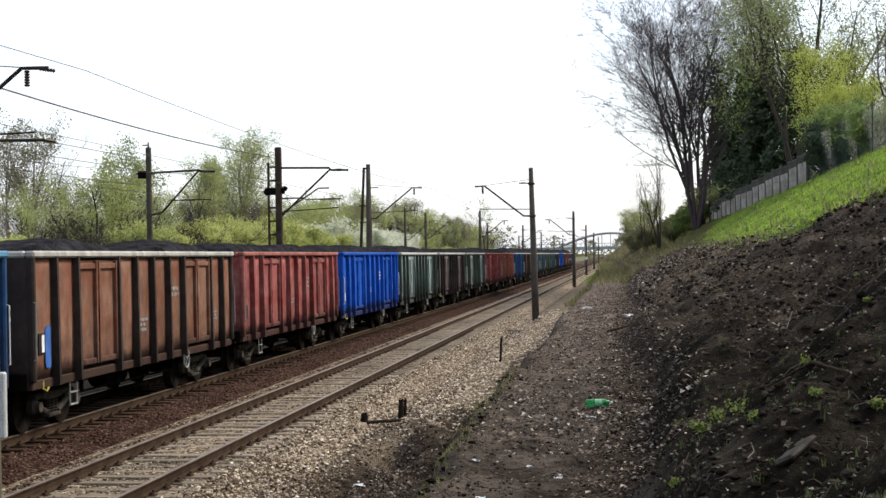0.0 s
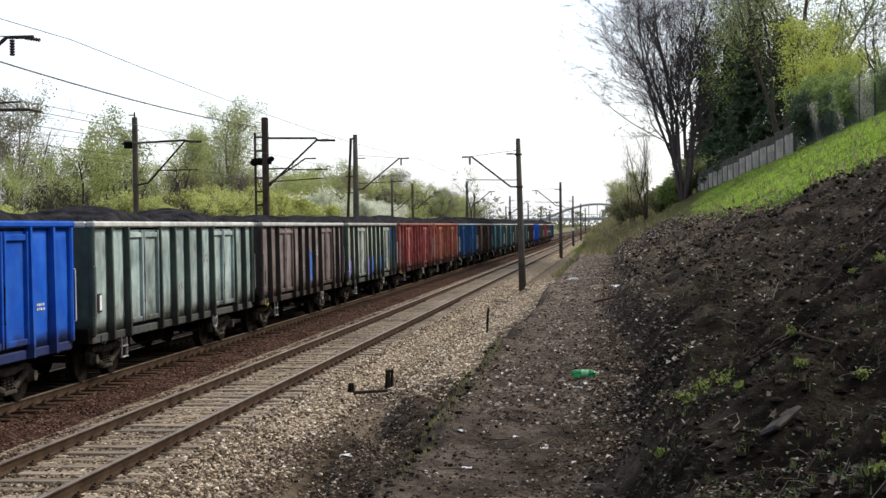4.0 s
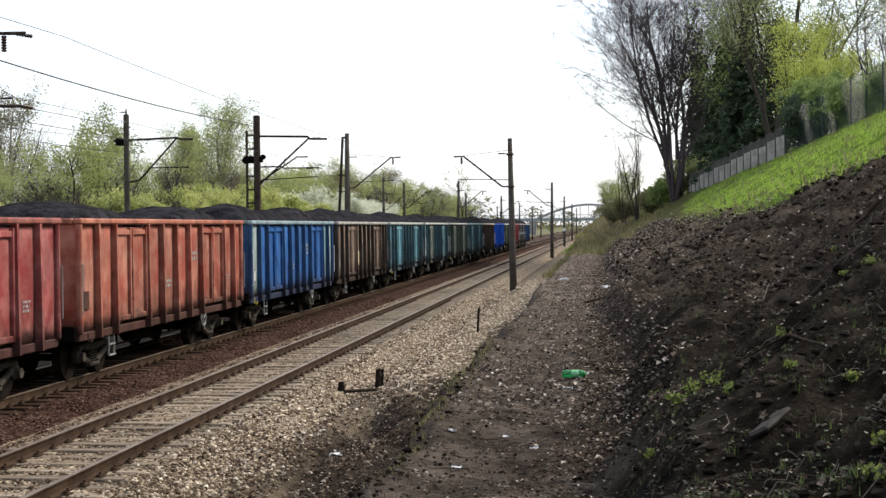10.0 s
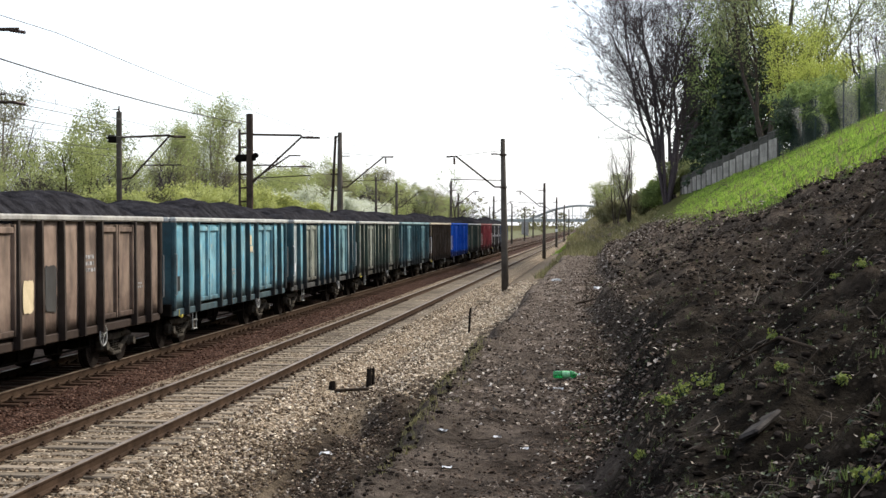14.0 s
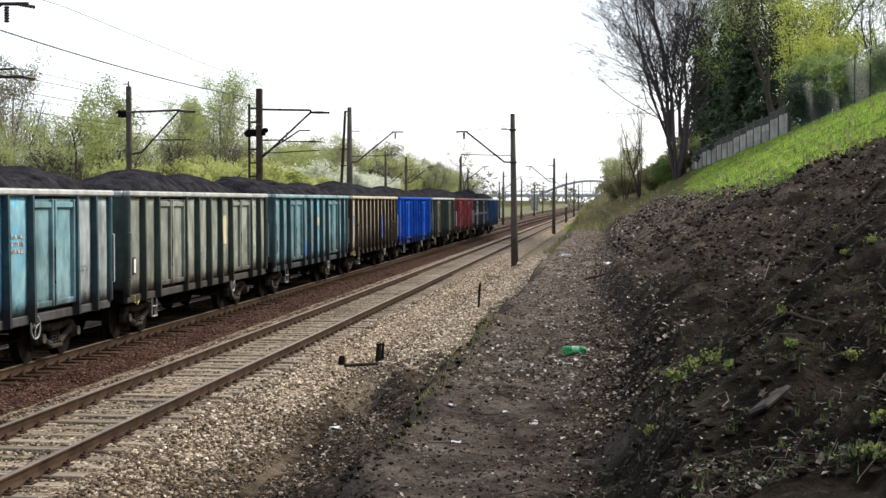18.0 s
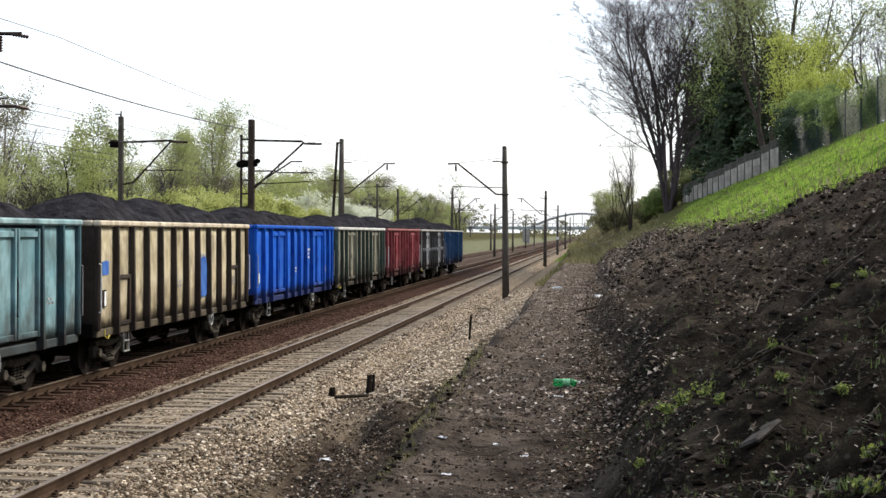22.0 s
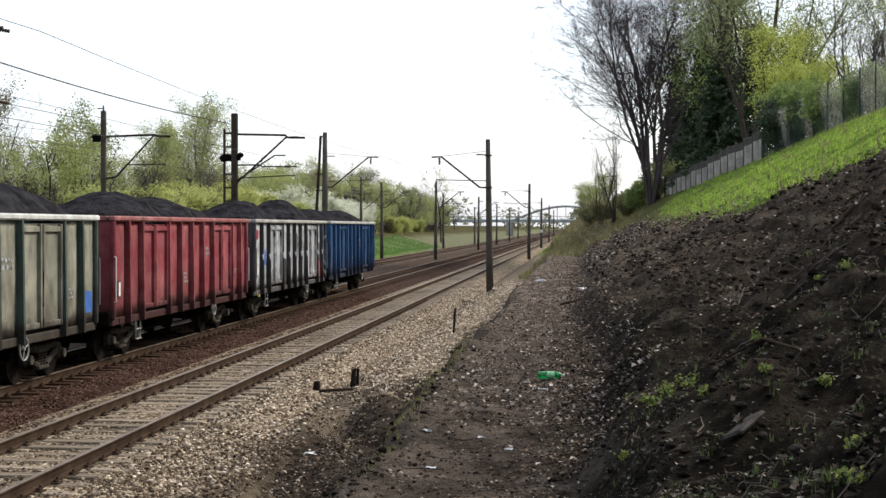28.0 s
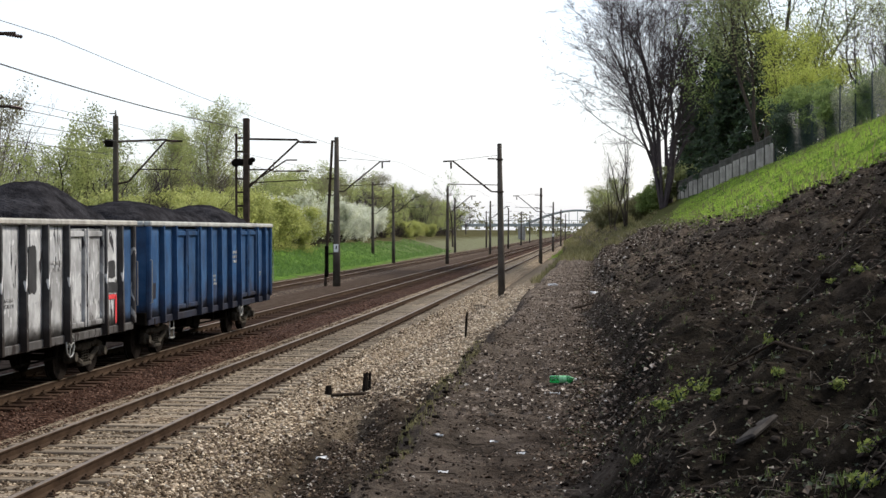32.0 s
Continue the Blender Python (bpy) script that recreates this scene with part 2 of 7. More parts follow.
YELLOW = surface("yellow_paint", [(0.3, (0.55, 0.45, 0.08)), (0.7, (0.70, 0.60, 0.12))], 3.0, rough=0.5, bumps=0.1)
RED_SPRAY = surface("red_spray_paint", [(0.3, (0.55, 0.035, 0.04)), (0.7, (0.75, 0.07, 0.08))], 3.0, rough=0.5, bumps=0.1)
DEEP_RED_SPRAY = surface("deep_red_spray_paint", [(0.3, (0.22, 0.012, 0.016)), (0.7, (0.34, 0.03, 0.035))], 3.0, rough=0.5, bumps=0.1)
BLUE_SPRAY = surface("blue_spray_paint", [(0.3, (0.025, 0.085, 0.33)), (0.7, (0.06, 0.17, 0.48))], 3.0, rough=0.5, bumps=0.1)
VIOLET_SPRAY = surface("violet_spray_paint", [(0.3, (0.10, 0.08, 0.30)), (0.7, (0.22, 0.18, 0.46))], 3.0, rough=0.5, bumps=0.1)
BLACK_SPRAY = surface("black_spray_paint", [(0.3, (0.02, 0.02, 0.022)), (0.7, (0.045, 0.045, 0.05))], 3.0, rough=0.5, bumps=0.1)
CREAM_SPRAY = surface("cream_spray_paint", [(0.3, (0.55, 0.45, 0.28)), (0.7, (0.70, 0.58, 0.38))], 3.0, rough=0.5, bumps=0.1)
PORCELAIN = surface("brown_porcelain", [(0.3, (0.05, 0.03, 0.025)), (0.7, (0.10, 0.06, 0.05))], 3.0, rough=0.3, bumps=0.05)
WIRE = surface("catenary_wire", [(0.3, (0.05, 0.05, 0.05)), (0.7, (0.10, 0.09, 0.085))], 3.0, rough=0.6, metal=0.5, bumps=0.05)

COAL.node_tree.nodes["Principled BSDF"].inputs["Specular IOR Level"].default_value = 0.0


# ---- the ground ----
def smooth01(a, b, x):
    t = min(1.0, max(0.0, (x - a) / (b - a)))
    return t * t * (3 - 2 * t)


PROFILE = [(-2500, 6.0), (-400, 5.0), (-120, 4.2), (-60, 3.4), (-40, 2.6), (-32, 1.9), (-27, 1.0), (-23.5, 0.1), (-21, -0.38), (-5.1, -0.42), (-4.5, -0.3),
           (-3.8, -0.05), (-3.0, 0.06), (-2.3, 0.2), (-1.95, 0.42), (-1.72, 1.12), (-1.55, 1.34), (-1.4, 1.35), (-1.2, 1.33), (0.35, 1.34), (0.55, 1.42), (0.85, 1.82), (1.1, 1.9), (2.2, 2.34), (5.0, 3.9), (8.5, 5.9),
           (11.5, 7.4), (13.0, 8.0), (16, 8.6), (30, 9.0), (200, 10), (2500, 12)]


# lower edge of the turf on the bank: distance along the line, x
TURF = [(0, 6.5), (28, 6.3), (31, 5.9), (34, 5.1), (38, 4.6), (42, 4.0), (52, 3.8), (75, 3.7), (90, 3.3), (115, 3.1)]


def turf_x(y):
    return float(np.interp(y, [a for a, b in TURF], [b for a, b in TURF]))


def profile(x):
    for (x0, z0), (x1, z1) in zip(PROFILE, PROFILE[1:]):
        if x <= x1:
            return z0 + (z1 - z0) * (x - x0) / (x1 - x0)
    return PROFILE[-1][1]


def nz(x, y, z=0.0):
    return noise.noise((x, y, z))


def ground_z(x, y):
    """Height of the ground: trackbed, foot path on its ledge, cut bank to the right, grassy rise to the left."""
    far = smooth01(120, 230, y) * (1 - smooth01(900, 1500, y))
    bend = nz(y * 0.13, 9.3) * 0.35 * smooth01(18, 30, y) + nz(y * 0.23, 3.3) * 0.26 + nz(y * 0.9, 8.1) * 0.16 + nz(y * 2.6, 1.1) * 0.07
    xx = x
    if -5 < x < 14:
        bend *= 1 - 0.65 * smooth01(32, 44, y)
        xx = x + far * 3.4 * smooth01(-4.9, -1.5, x) + bend * smooth01(-3.6, -2.2, x) * (1 - smooth01(-1.3, 0.3, x))
        xx -= 0.17 * (1 - smooth01(11, 27, y)) * smooth01(-3.0, -2.2, x) * (1 - smooth01(-1.1, 0.0, x))
        xx += (nz(y * 0.31, 5.0) * 0.35 + 0.5 - 0.4 * smooth01(10, 14.5, y) + 0.3 * smooth01(18, 25, y) - 0.25 * smooth01(28, 40, y)) * smooth01(-0.7, 0.3, x) * (1 - smooth01(1.5, 4, x))
    z = profile(xx)
    z += far * 1.2 * smooth01(-4.4, 0.0, x) * (1 - smooth01(6, 12, x))
    if -2.3 < x < -1.2:
        z += max(0.0, 0.35 + nz(y * 0.55, 6.6)) * (0.15 - 0.12 * smooth01(28, 40, y)) * smooth01(-2.0, -1.65, x) * (1 - smooth01(-1.5, -1.15, x)) * (1 + 0.6 * nz(x * 6, y * 3, 3.0))
    if -4.9 < x < -1.5 and y < 31:
        z -= (0.55 + 0.25 * nz(x * 0.9, y * 0.7, 6.0)) * smooth01(-4.9, -4.0, x) * (1 - smooth01(-2.4, -1.75, x)) * (1 - smooth01(25, 29, y + 1.5 * nz(x * 1.3, 4.0)))
    if x > -5.0:
        rough = smooth01(-4.9, -3.6, x)
        slope = smooth01(0.2, 1.2, x)
        earth = slope * (1 - smooth01(-0.6, 0.6, x - turf_x(y)))
        z += rough * (nz(x * 1.1, y * 0.9) * 0.11 + nz(x * 3.1, y * 2.7, 2.0) * 0.026 + nz(x * 7, y * 7, 4.0) * 0.022)
        z += earth * (nz(x * 0.6, y * 0.45, 7.0) * 0.34 + nz(x * 1.7, y * 1.3, 9.0) * 0.20 + nz(x * 4.2, y * 3.6, 1.0) * 0.12 + nz(x * 9.5, y * 8.5, 3.0) * 0.06)
        z += slope * (1 - earth) * nz(x * 0.7, y * 0.4, 5.0) * 0.10
    elif x < -21:
        z += (nz(x * 0.15, y * 0.12) * 0.5 + nz(x * 0.6, y * 0.5) * 0.12) * smooth01(21, 26, -x)
    return z


def ground_material():
    m, nt, b = material("earth_and_grass")
    pos = nt.nodes.new("ShaderNodeNewGeometry").outputs["Position"]
    s = nt.nodes.new("ShaderNodeSeparateXYZ")
    nt.links.new(pos, s.inputs[0])
    X, Y = s.outputs[0], s.outputs[1]
    wob = noise_fac(nt, 0.55, 6.0, 0.65, vec=pos)
    fine = noise_fac(nt, 16.0, 6.0, 0.7, vec=pos)
    mid = noise_fac(nt, 2.4, 6.0, 0.65, vec=pos)
    soil = ramp(nt, mid, [(0.3, (0.0036, 0.003, 0.0022)), (0.5, (0.0145, 0.012, 0.009)), (0.68, (0.048, 0.039, 0.029))])
    trail = ramp(nt, mid, [(0.34, (0.012, 0.0092, 0.0072)), (0.5, (0.044, 0.0345, 0.0275)), (0.68, (0.125, 0.101, 0.083))])
    left_edge = ramp(nt, math_node(nt, "ADD", math_node(nt, "MULTIPLY_ADD", X, 0.4, 1.3), math_node(nt, "MULTIPLY", wob, 0.6)), [(0.5, 0.0), (0.75, 1.0)])
    right_edge = ramp(nt, math_node(nt, "ADD", math_node(nt, "MULTIPLY", X, 0.5), wob), [(0.37, 1.0), (0.58, 0.0)])
    dusty = ramp(nt, noise_fac(nt, 0.8, 5.0, 0.6, vec=pos), [(0.5, 0.0), (0.68, 0.7)])
    trail = mix(nt, dusty, trail, (0.11, 0.087, 0.07))
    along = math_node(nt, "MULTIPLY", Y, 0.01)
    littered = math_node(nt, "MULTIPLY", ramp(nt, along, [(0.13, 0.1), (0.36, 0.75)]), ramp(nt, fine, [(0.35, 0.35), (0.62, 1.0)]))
    pale_rim = math_node(nt, "MULTIPLY", ramp(nt, math_node(nt, "ADD", math_node(nt, "MULTIPLY", X, -0.5), math_node(nt, "MULTIPLY_ADD", wob, 0.8, -0.4)), [(0.3, 0.0), (0.65, 0.4)]), ramp(nt, fine, [(0.35, 0.2), (0.6, 1.0)]))
    trail = mix(nt, pale_rim, trail, (0.165, 0.135, 0.107))
    trail = mix(nt, littered, trail, ramp(nt, mid, [(0.3, (0.10, 0.078, 0.062)), (0.65, (0.27, 0.22, 0.18))]))
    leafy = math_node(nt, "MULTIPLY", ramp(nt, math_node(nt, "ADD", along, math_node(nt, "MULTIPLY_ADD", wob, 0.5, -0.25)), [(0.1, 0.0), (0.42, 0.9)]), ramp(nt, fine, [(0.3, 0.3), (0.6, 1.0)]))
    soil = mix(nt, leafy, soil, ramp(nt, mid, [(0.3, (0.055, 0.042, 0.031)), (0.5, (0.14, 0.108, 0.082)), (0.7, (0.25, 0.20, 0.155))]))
    col = mix(nt, math_node(nt, "MULTIPLY", left_edge, right_edge), soil, trail)
    chippings = mix(nt, mid, (0.085, 0.066, 0.047), (0.33, 0.265, 0.19))
    spill = ramp(nt, math_node(nt, "ADD", math_node(nt, "ADD", math_node(nt, "MULTIPLY_ADD", X, -0.4, -1.66), math_node(nt, "MULTIPLY", ramp(nt, along, [(0.25, 0.0), (0.31, 1.0)]), 0.62)), math_node(nt, "MULTIPLY", wob, 0.7)), [(0.38, 0.0), (0.62, 1.0)])
    col = mix(nt, spill, col, chippings)
    rim = math_node(nt, "MULTIPLY_ADD", math_node(nt, "ABSOLUTE", math_node(nt, "ADD", X, 1.85)), 2.6, math_node(nt, "MULTIPLY_ADD", wob, 0.9, -0.45))
    col = mix(nt, ramp(nt, rim, [(0.25, 0.85), (0.7, 0.0)]), col, soil)
    # litter flecks
    fleck = node(nt, "ShaderNodeTexVoronoi", Scale=17.0)
    nt.links.new(pos, fleck.inputs["Vector"])
    pale = math_node(nt, "MULTIPLY", ramp(nt, fleck.outputs["Distance"], [(0.16, 1.0), (0.24, 0.0)]), ramp(nt, noise_fac(nt, 1.2, 4.0, 0.6, vec=pos), [(0.48, 0.0), (0.7, 0.5)]))
    col = mix(nt, pale, col, (0.15, 0.125, 0.105))
    # grass of the upper bank and of the left rise
    green = ramp(nt, noise_fac(nt, 0.9, 7.0, 0.7, vec=pos), [(0.3, (0.055, 0.07, 0.02)), (0.5, (0.125, 0.22, 0.03)), (0.72, (0.25, 0.40, 0.052))])
    green = mix(nt, 0.7, green, ramp(nt, noise_fac(nt, 3.2, 5.0, 0.65, vec=pos), [(0.36, 0.4), (0.58, 1.0)]), "MULTIPLY")
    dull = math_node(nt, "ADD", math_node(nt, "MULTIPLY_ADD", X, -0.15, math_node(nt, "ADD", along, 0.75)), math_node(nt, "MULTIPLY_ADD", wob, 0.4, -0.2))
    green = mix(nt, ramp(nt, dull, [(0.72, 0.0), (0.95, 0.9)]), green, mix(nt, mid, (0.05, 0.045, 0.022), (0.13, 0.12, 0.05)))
    turf = math_node(nt, "MULTIPLY", ramp(nt, math_node(nt, "MULTIPLY", Y, 1 / 128), [(a / 128, b / 8) for a, b in TURF]), 8.0)
    up = math_node(nt, "ADD", math_node(nt, "SUBTRACT", X, turf), math_node(nt, "MULTIPLY_ADD", wob, 3.0, -1.5))
    m_right = ramp(nt, math_node(nt, "MULTIPLY_ADD", up, 0.5, 0.5), [(0.36, 0.0), (0.62, 1.0)])
    lf = math_node(nt, "MULTIPLY_ADD", X, -0.25, -4.9)
    m_left = ramp(nt, math_node(nt, "ADD", lf, math_node(nt, "MULTIPLY", wob, 0.9)), [(0.62, 0.0), (0.85, 1.0)])
    col = mix(nt, m_right, col, green)
    rise = ramp(nt, noise_fac(nt, 0.9, 7.0, 0.7, vec=pos), [(0.3, (0.045, 0.07, 0.02)), (0.5, (0.09, 0.17, 0.03)), (0.72, (0.16, 0.27, 0.05))])
    rise = mix(nt, ramp(nt, math_node(nt, "MULTIPLY", Y, 0.0025), [(0.38, 0.0), (0.62, 0.85)]), rise, mix(nt, mid, (0.09, 0.085, 0.06), (0.2, 0.185, 0.13)))
    col = mix(nt, m_left, col, rise)
    copse = ramp(nt, math_node(nt, "MULTIPLY_ADD", X, -0.1, math_node(nt, "MULTIPLY_ADD", wob, 0.5, -2.75)), [(0.2, 0.0), (0.5, 1.0)])
    col = mix(nt, copse, col, mix(nt, mid, (0.035, 0.030, 0.016), (0.10, 0.095, 0.04)))
    yard = ramp(nt, mid, [(0.3, (0.04, 0.028, 0.021)), (0.7, (0.105, 0.078, 0.06))])
    bed = math_node(nt, "MULTIPLY", ramp(nt, math_node(nt, "MULTIPLY_ADD", X, -0.5, -2.2), [(0.0, 0.0), (0.4, 1.0)]), math_node(nt, "SUBTRACT", 1.0, m_left))
    col = mix(nt, bed, col, yard)
    col = mix(nt, 0.5, col, ramp(nt, fine, [(0.3, 0.45), (0.7, 1.0)]), "MULTIPLY")
    nt.links.new(col, b.inputs["Base Color"])
    b.inputs["Roughness"].default_value = 0.95
    b.inputs["Specular IOR Level"].default_value = 0.01
    bump(nt, b, math_node(nt, "ADD", fine, math_node(nt, "MULTIPLY", mid, 1.2)), 1.0, 0.07)
    return m


def ground():
    xs = [-2500, -1200, -600, -300, -180, -120, -90, -70, -55, -46, -40, -36, -33, -30.5, -28, -26, -24.5, -23.2, -22.2, -21.2, -20, -16, -12, -8, -5.6]
    x = -5.2
    while x < 4.0:
        xs.append(x)
        x += 0.13 if x < 0.2 else 0.095
    while x < 14:
        xs.append(x)
        x += 0.13 + (x - 4) * 0.035
    xs += [14.5, 15.5, 17, 19, 22, 26, 32, 40, 60, 100, 200, 500, 1200, 2500]
    ys = [-400, -150, -60, -30, -15, -6, -2, 1, 3]
    y = 4.0
    while y < 600:
        ys.append(y)
        y += max(0.10, y * 0.0088)
    ys += [650, 750, 900, 1200, 1700, 2500]
    vs = [(a, b, ground_z(a, b)) for b in ys for a in xs]
    n = len(xs)
    fs = [(j * n + i, j * n + i + 1, (j + 1) * n + i + 1, (j + 1) * n + i) for j in range(len(ys) - 1) for i in range(n - 1)]
    sh = Shape()
    sh.v, sh.f = vs, fs
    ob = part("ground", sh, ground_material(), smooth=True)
    return tagged(ob, "dark bare earth bank, trodden path and green grass beside the railway", "ground", kind="structure")


ground()

# ---- railway tracks ----
NEAR, FAR, SIDING = -7.25, -11.42, -18.2      # centre lines
Y_MIN, Y_MAX = -20.0, 700.0


def ballast_material(name, dark, light, pale, shade_x=None):
    m, nt, b = material(name)
    pos = nt.nodes.new("ShaderNodeNewGeometry").outputs["Position"]
    v = node(nt, "ShaderNodeTexVoronoi", Scale=15.0)
    nt.links.new(pos, v.inputs["Vector"])
    sep = nt.nodes.new("ShaderNodeSeparateColor")
    nt.links.new(v.outputs["Color"], sep.inputs[0])
    col = ramp(nt, sep.outputs[0], [(0.1, dark), (0.6, light), (0.95, pale)])
    big = noise_fac(nt, 0.35, 5.0, 0.6, vec=pos)
    col = mix(nt, 0.6, col, ramp(nt, big, [(0.3, 0.5), (0.65, 1.0)]), "MULTIPLY")
    # stones fade darker towards their gaps: crevice shade painted in
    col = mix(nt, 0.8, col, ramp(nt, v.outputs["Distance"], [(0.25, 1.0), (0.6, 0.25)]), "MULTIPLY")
    if shade_x is not None:
        # shade under the train, put into the ballast colour between and beside the rails
        sx = nt.nodes.new("ShaderNodeSeparateXYZ")
        nt.links.new(pos, sx.inputs[0])
        off = math_node(nt, "ABSOLUTE", math_node(nt, "SUBTRACT", sx.outputs[0], shade_x))
        off = math_node(nt, "ADD", off, math_node(nt, "MULTIPLY_ADD", big, 0.5, -0.25))
        col = mix(nt, ramp(nt, math_node(nt, "MULTIPLY", off, 0.5), [(0.42, 0.85), (0.62, 0.0)]), col, (0.008, 0.006, 0.005))
    nt.links.new(col, b.inputs["Base Color"])
    b.inputs["Roughness"].default_value = 0.9
    b.inputs["Specular IOR Level"].default_value = 0.02
    inv = math_node(nt, "SUBTRACT", 1.0, v.outputs["Distance"])
    bump(nt, b, inv, 0.9, 0.05)
    return m


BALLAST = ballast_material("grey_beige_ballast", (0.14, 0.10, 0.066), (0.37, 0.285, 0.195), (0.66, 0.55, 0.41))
BALLAST_RED = ballast_material("rust_brown_ballast", (0.029, 0.0142, 0.0096), (0.084, 0.044, 0.031), (0.165, 0.102, 0.076), shade_x=-11.42)
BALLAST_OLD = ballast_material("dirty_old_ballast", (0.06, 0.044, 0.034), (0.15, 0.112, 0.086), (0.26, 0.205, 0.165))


def bed(name, ring, mat, label):
    """A ballast bed: the section ring (x, z from left to right) with an uneven top."""
    ys = []
    y = Y_MIN
    while y < Y_MAX:
        ys.append(y)
        y += max(0.3, y * 0.012)
    sh = Shape()
    n = len(ring)
    for y in ys:
        for i, (x, z) in enumerate(ring):
            k = 0 if i in (0, n - 1) else 1
            sh.v.append((x + nz(y * 0.8, i * 3.0) * 0.10 * (i >= n - 3), y, z + k * (nz(x * 1.3, y * 1.1) * 0.03 + nz(x * 5, y * 5) * 0.02)))
    sh.f = [(j * n + i, j * n + i + 1, (j + 1) * n + i + 1, (j + 1) * n + i) for j in range(len(ys) - 1) for i in range(n - 1)]
    ob = part(name, sh, mat, smooth=True)
    return tagged(ob, label, "ballast", kind="structure")


def spread_xs(points):
    out = []
    for (x0, z0), (x1, z1) in zip(points, points[1:]):
        k = max(1, int((x1 - x0) / 0.3))
        out += [(x0 + (x1 - x0) * i / k, z0 + (z1 - z0) * i / k) for i in range(k)]
    return out + [points[-1]]


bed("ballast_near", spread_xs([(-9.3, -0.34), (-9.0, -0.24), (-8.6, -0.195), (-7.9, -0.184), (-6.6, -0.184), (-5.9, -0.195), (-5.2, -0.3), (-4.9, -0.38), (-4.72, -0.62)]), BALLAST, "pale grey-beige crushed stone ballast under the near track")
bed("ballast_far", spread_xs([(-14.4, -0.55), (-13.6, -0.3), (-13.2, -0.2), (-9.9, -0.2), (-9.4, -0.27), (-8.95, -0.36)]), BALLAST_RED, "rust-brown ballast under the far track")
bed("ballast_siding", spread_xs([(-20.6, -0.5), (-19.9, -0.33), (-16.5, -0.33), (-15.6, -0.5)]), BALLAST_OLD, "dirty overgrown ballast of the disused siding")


def rail_shapes(x, z=0.0):
    """The web and foot of one rail, and its running head."""
    body = Shape().sweep([(x - 0.07, z - 0.165), (x + 0.07, z - 0.165), (x + 0.07, z - 0.152), (x + 0.012, z - 0.13), (x + 0.012, z - 0.045), (x + 0.034, z - 0.034),
                          (x + 0.034, z - 0.012), (x - 0.034, z - 0.012), (x - 0.034, z - 0.034), (x - 0.012, z - 0.045), (x - 0.012, z - 0.13), (x - 0.07, z - 0.152)], Y_MIN, Y_MAX)
    head = Shape().sweep([(x - 0.034, z - 0.012), (x + 0.034, z - 0.012), (x + 0.034, z - 0.006), (x + 0.024, z), (x - 0.024, z), (x - 0.034, z - 0.006)], Y_MIN, Y_MAX)
    return body, head


def sleeper_shape():
    return Shape().box((0, 0, -0.07), (2.55, 0.25, 0.15), None, 0.015)


def chair_shape():
    """Baseplate with two screws and clips that holds a rail to its sleeper."""
    s = Shape().box((0, 0, 0.008), (0.34, 0.16, 0.016))
    for k in (-1, 1):
        s.box((k * 0.105, 0, 0.03), (0.06, 0.09, 0.035), None, 0.008)
        s.tube([(k * 0.12, 0, 0.03), (k * 0.12, 0, 0.075)], 0.017, 6)
    return s


def track(name, label, x, mat, head_mat, z, n_parts, y0, step=0.6):
    t = thing(name, label, "railway track", (x, 0, 0), kind="structure")
    for k in (-0.7525, 0.7525):
        body, head = rail_shapes(k, z)
        rail = part("rail", body, RAIL_RUST, t, "rust-brown rail with a worn head")
        part("rail_head", head, head_mat, rail)
    me = sleeper_shape().mesh("sleeper", mat)
    clip = chair_shape().mesh("baseplate", RAIL_RUST)
    rng = random.Random(int(-x * 10))
    y, k, rest, rest_c = y0, 0, Shape(), Shape()
    while y < 420:
        a, lift, dx = rng.uniform(-1.2, 1.2), rng.uniform(-0.01, 0.008), rng.uniform(-0.04, 0.04)
        if k < n_parts:
            s = part("sleeper", me, mat, t, at=(dx, y, z - 0.168 + lift - 0.003))
            s.rotation_euler = (0, 0, radians(a))
            if k < 90:
                for r in (-0.7525, 0.7525):
                    part("baseplate", clip, RAIL_RUST, s, at=(r - dx, 0, -lift + 0.0035))
        else:
            rest.box((dx, y, z - 0.238), (2.55, 0.25, 0.14))
        y += step
        k += 1
    if rest.v:
        tagged(part("far_sleepers", rest, mat, t), kind="stuff")
    return t


track("track_near", "railway track with rusty rails on bleached sleepers in pale ballast", NEAR, SLEEPER, RAIL_HEAD, 0.0, 240, 11.0)
track("track_far", "railway track with polished rails in rust-brown ballast under the train", FAR, SLEEPER_SHADED, RAIL_HEAD, 0.0, 200, 13.0)
track("track_siding", "dull overgrown siding track at the foot of the grassy rise", SIDING, SLEEPER_DARK, RAIL_DULL, -0.12, 0, 60.0)


# ---- the coal train ----
PITCH = 14.4
RIBS = (-5.45, -4.4, -2.2, -1.1, 0.0, 1.1, 2.2, 4.4, 5.45)
BAYS = ((-6.42, -5.45), (-5.45, -4.4), (-2.2, -1.1), (-1.1, 0.0), (0.0, 1.1), (1.1, 2.2), (4.4, 5.45), (5.45, 6.42))
DOORS = ((-4.4, -3.3), (-3.3, -2.2), (2.2, 3.3), (3.3, 4.4))
Z_LOW, Z_TOP = 1.0, 3.22


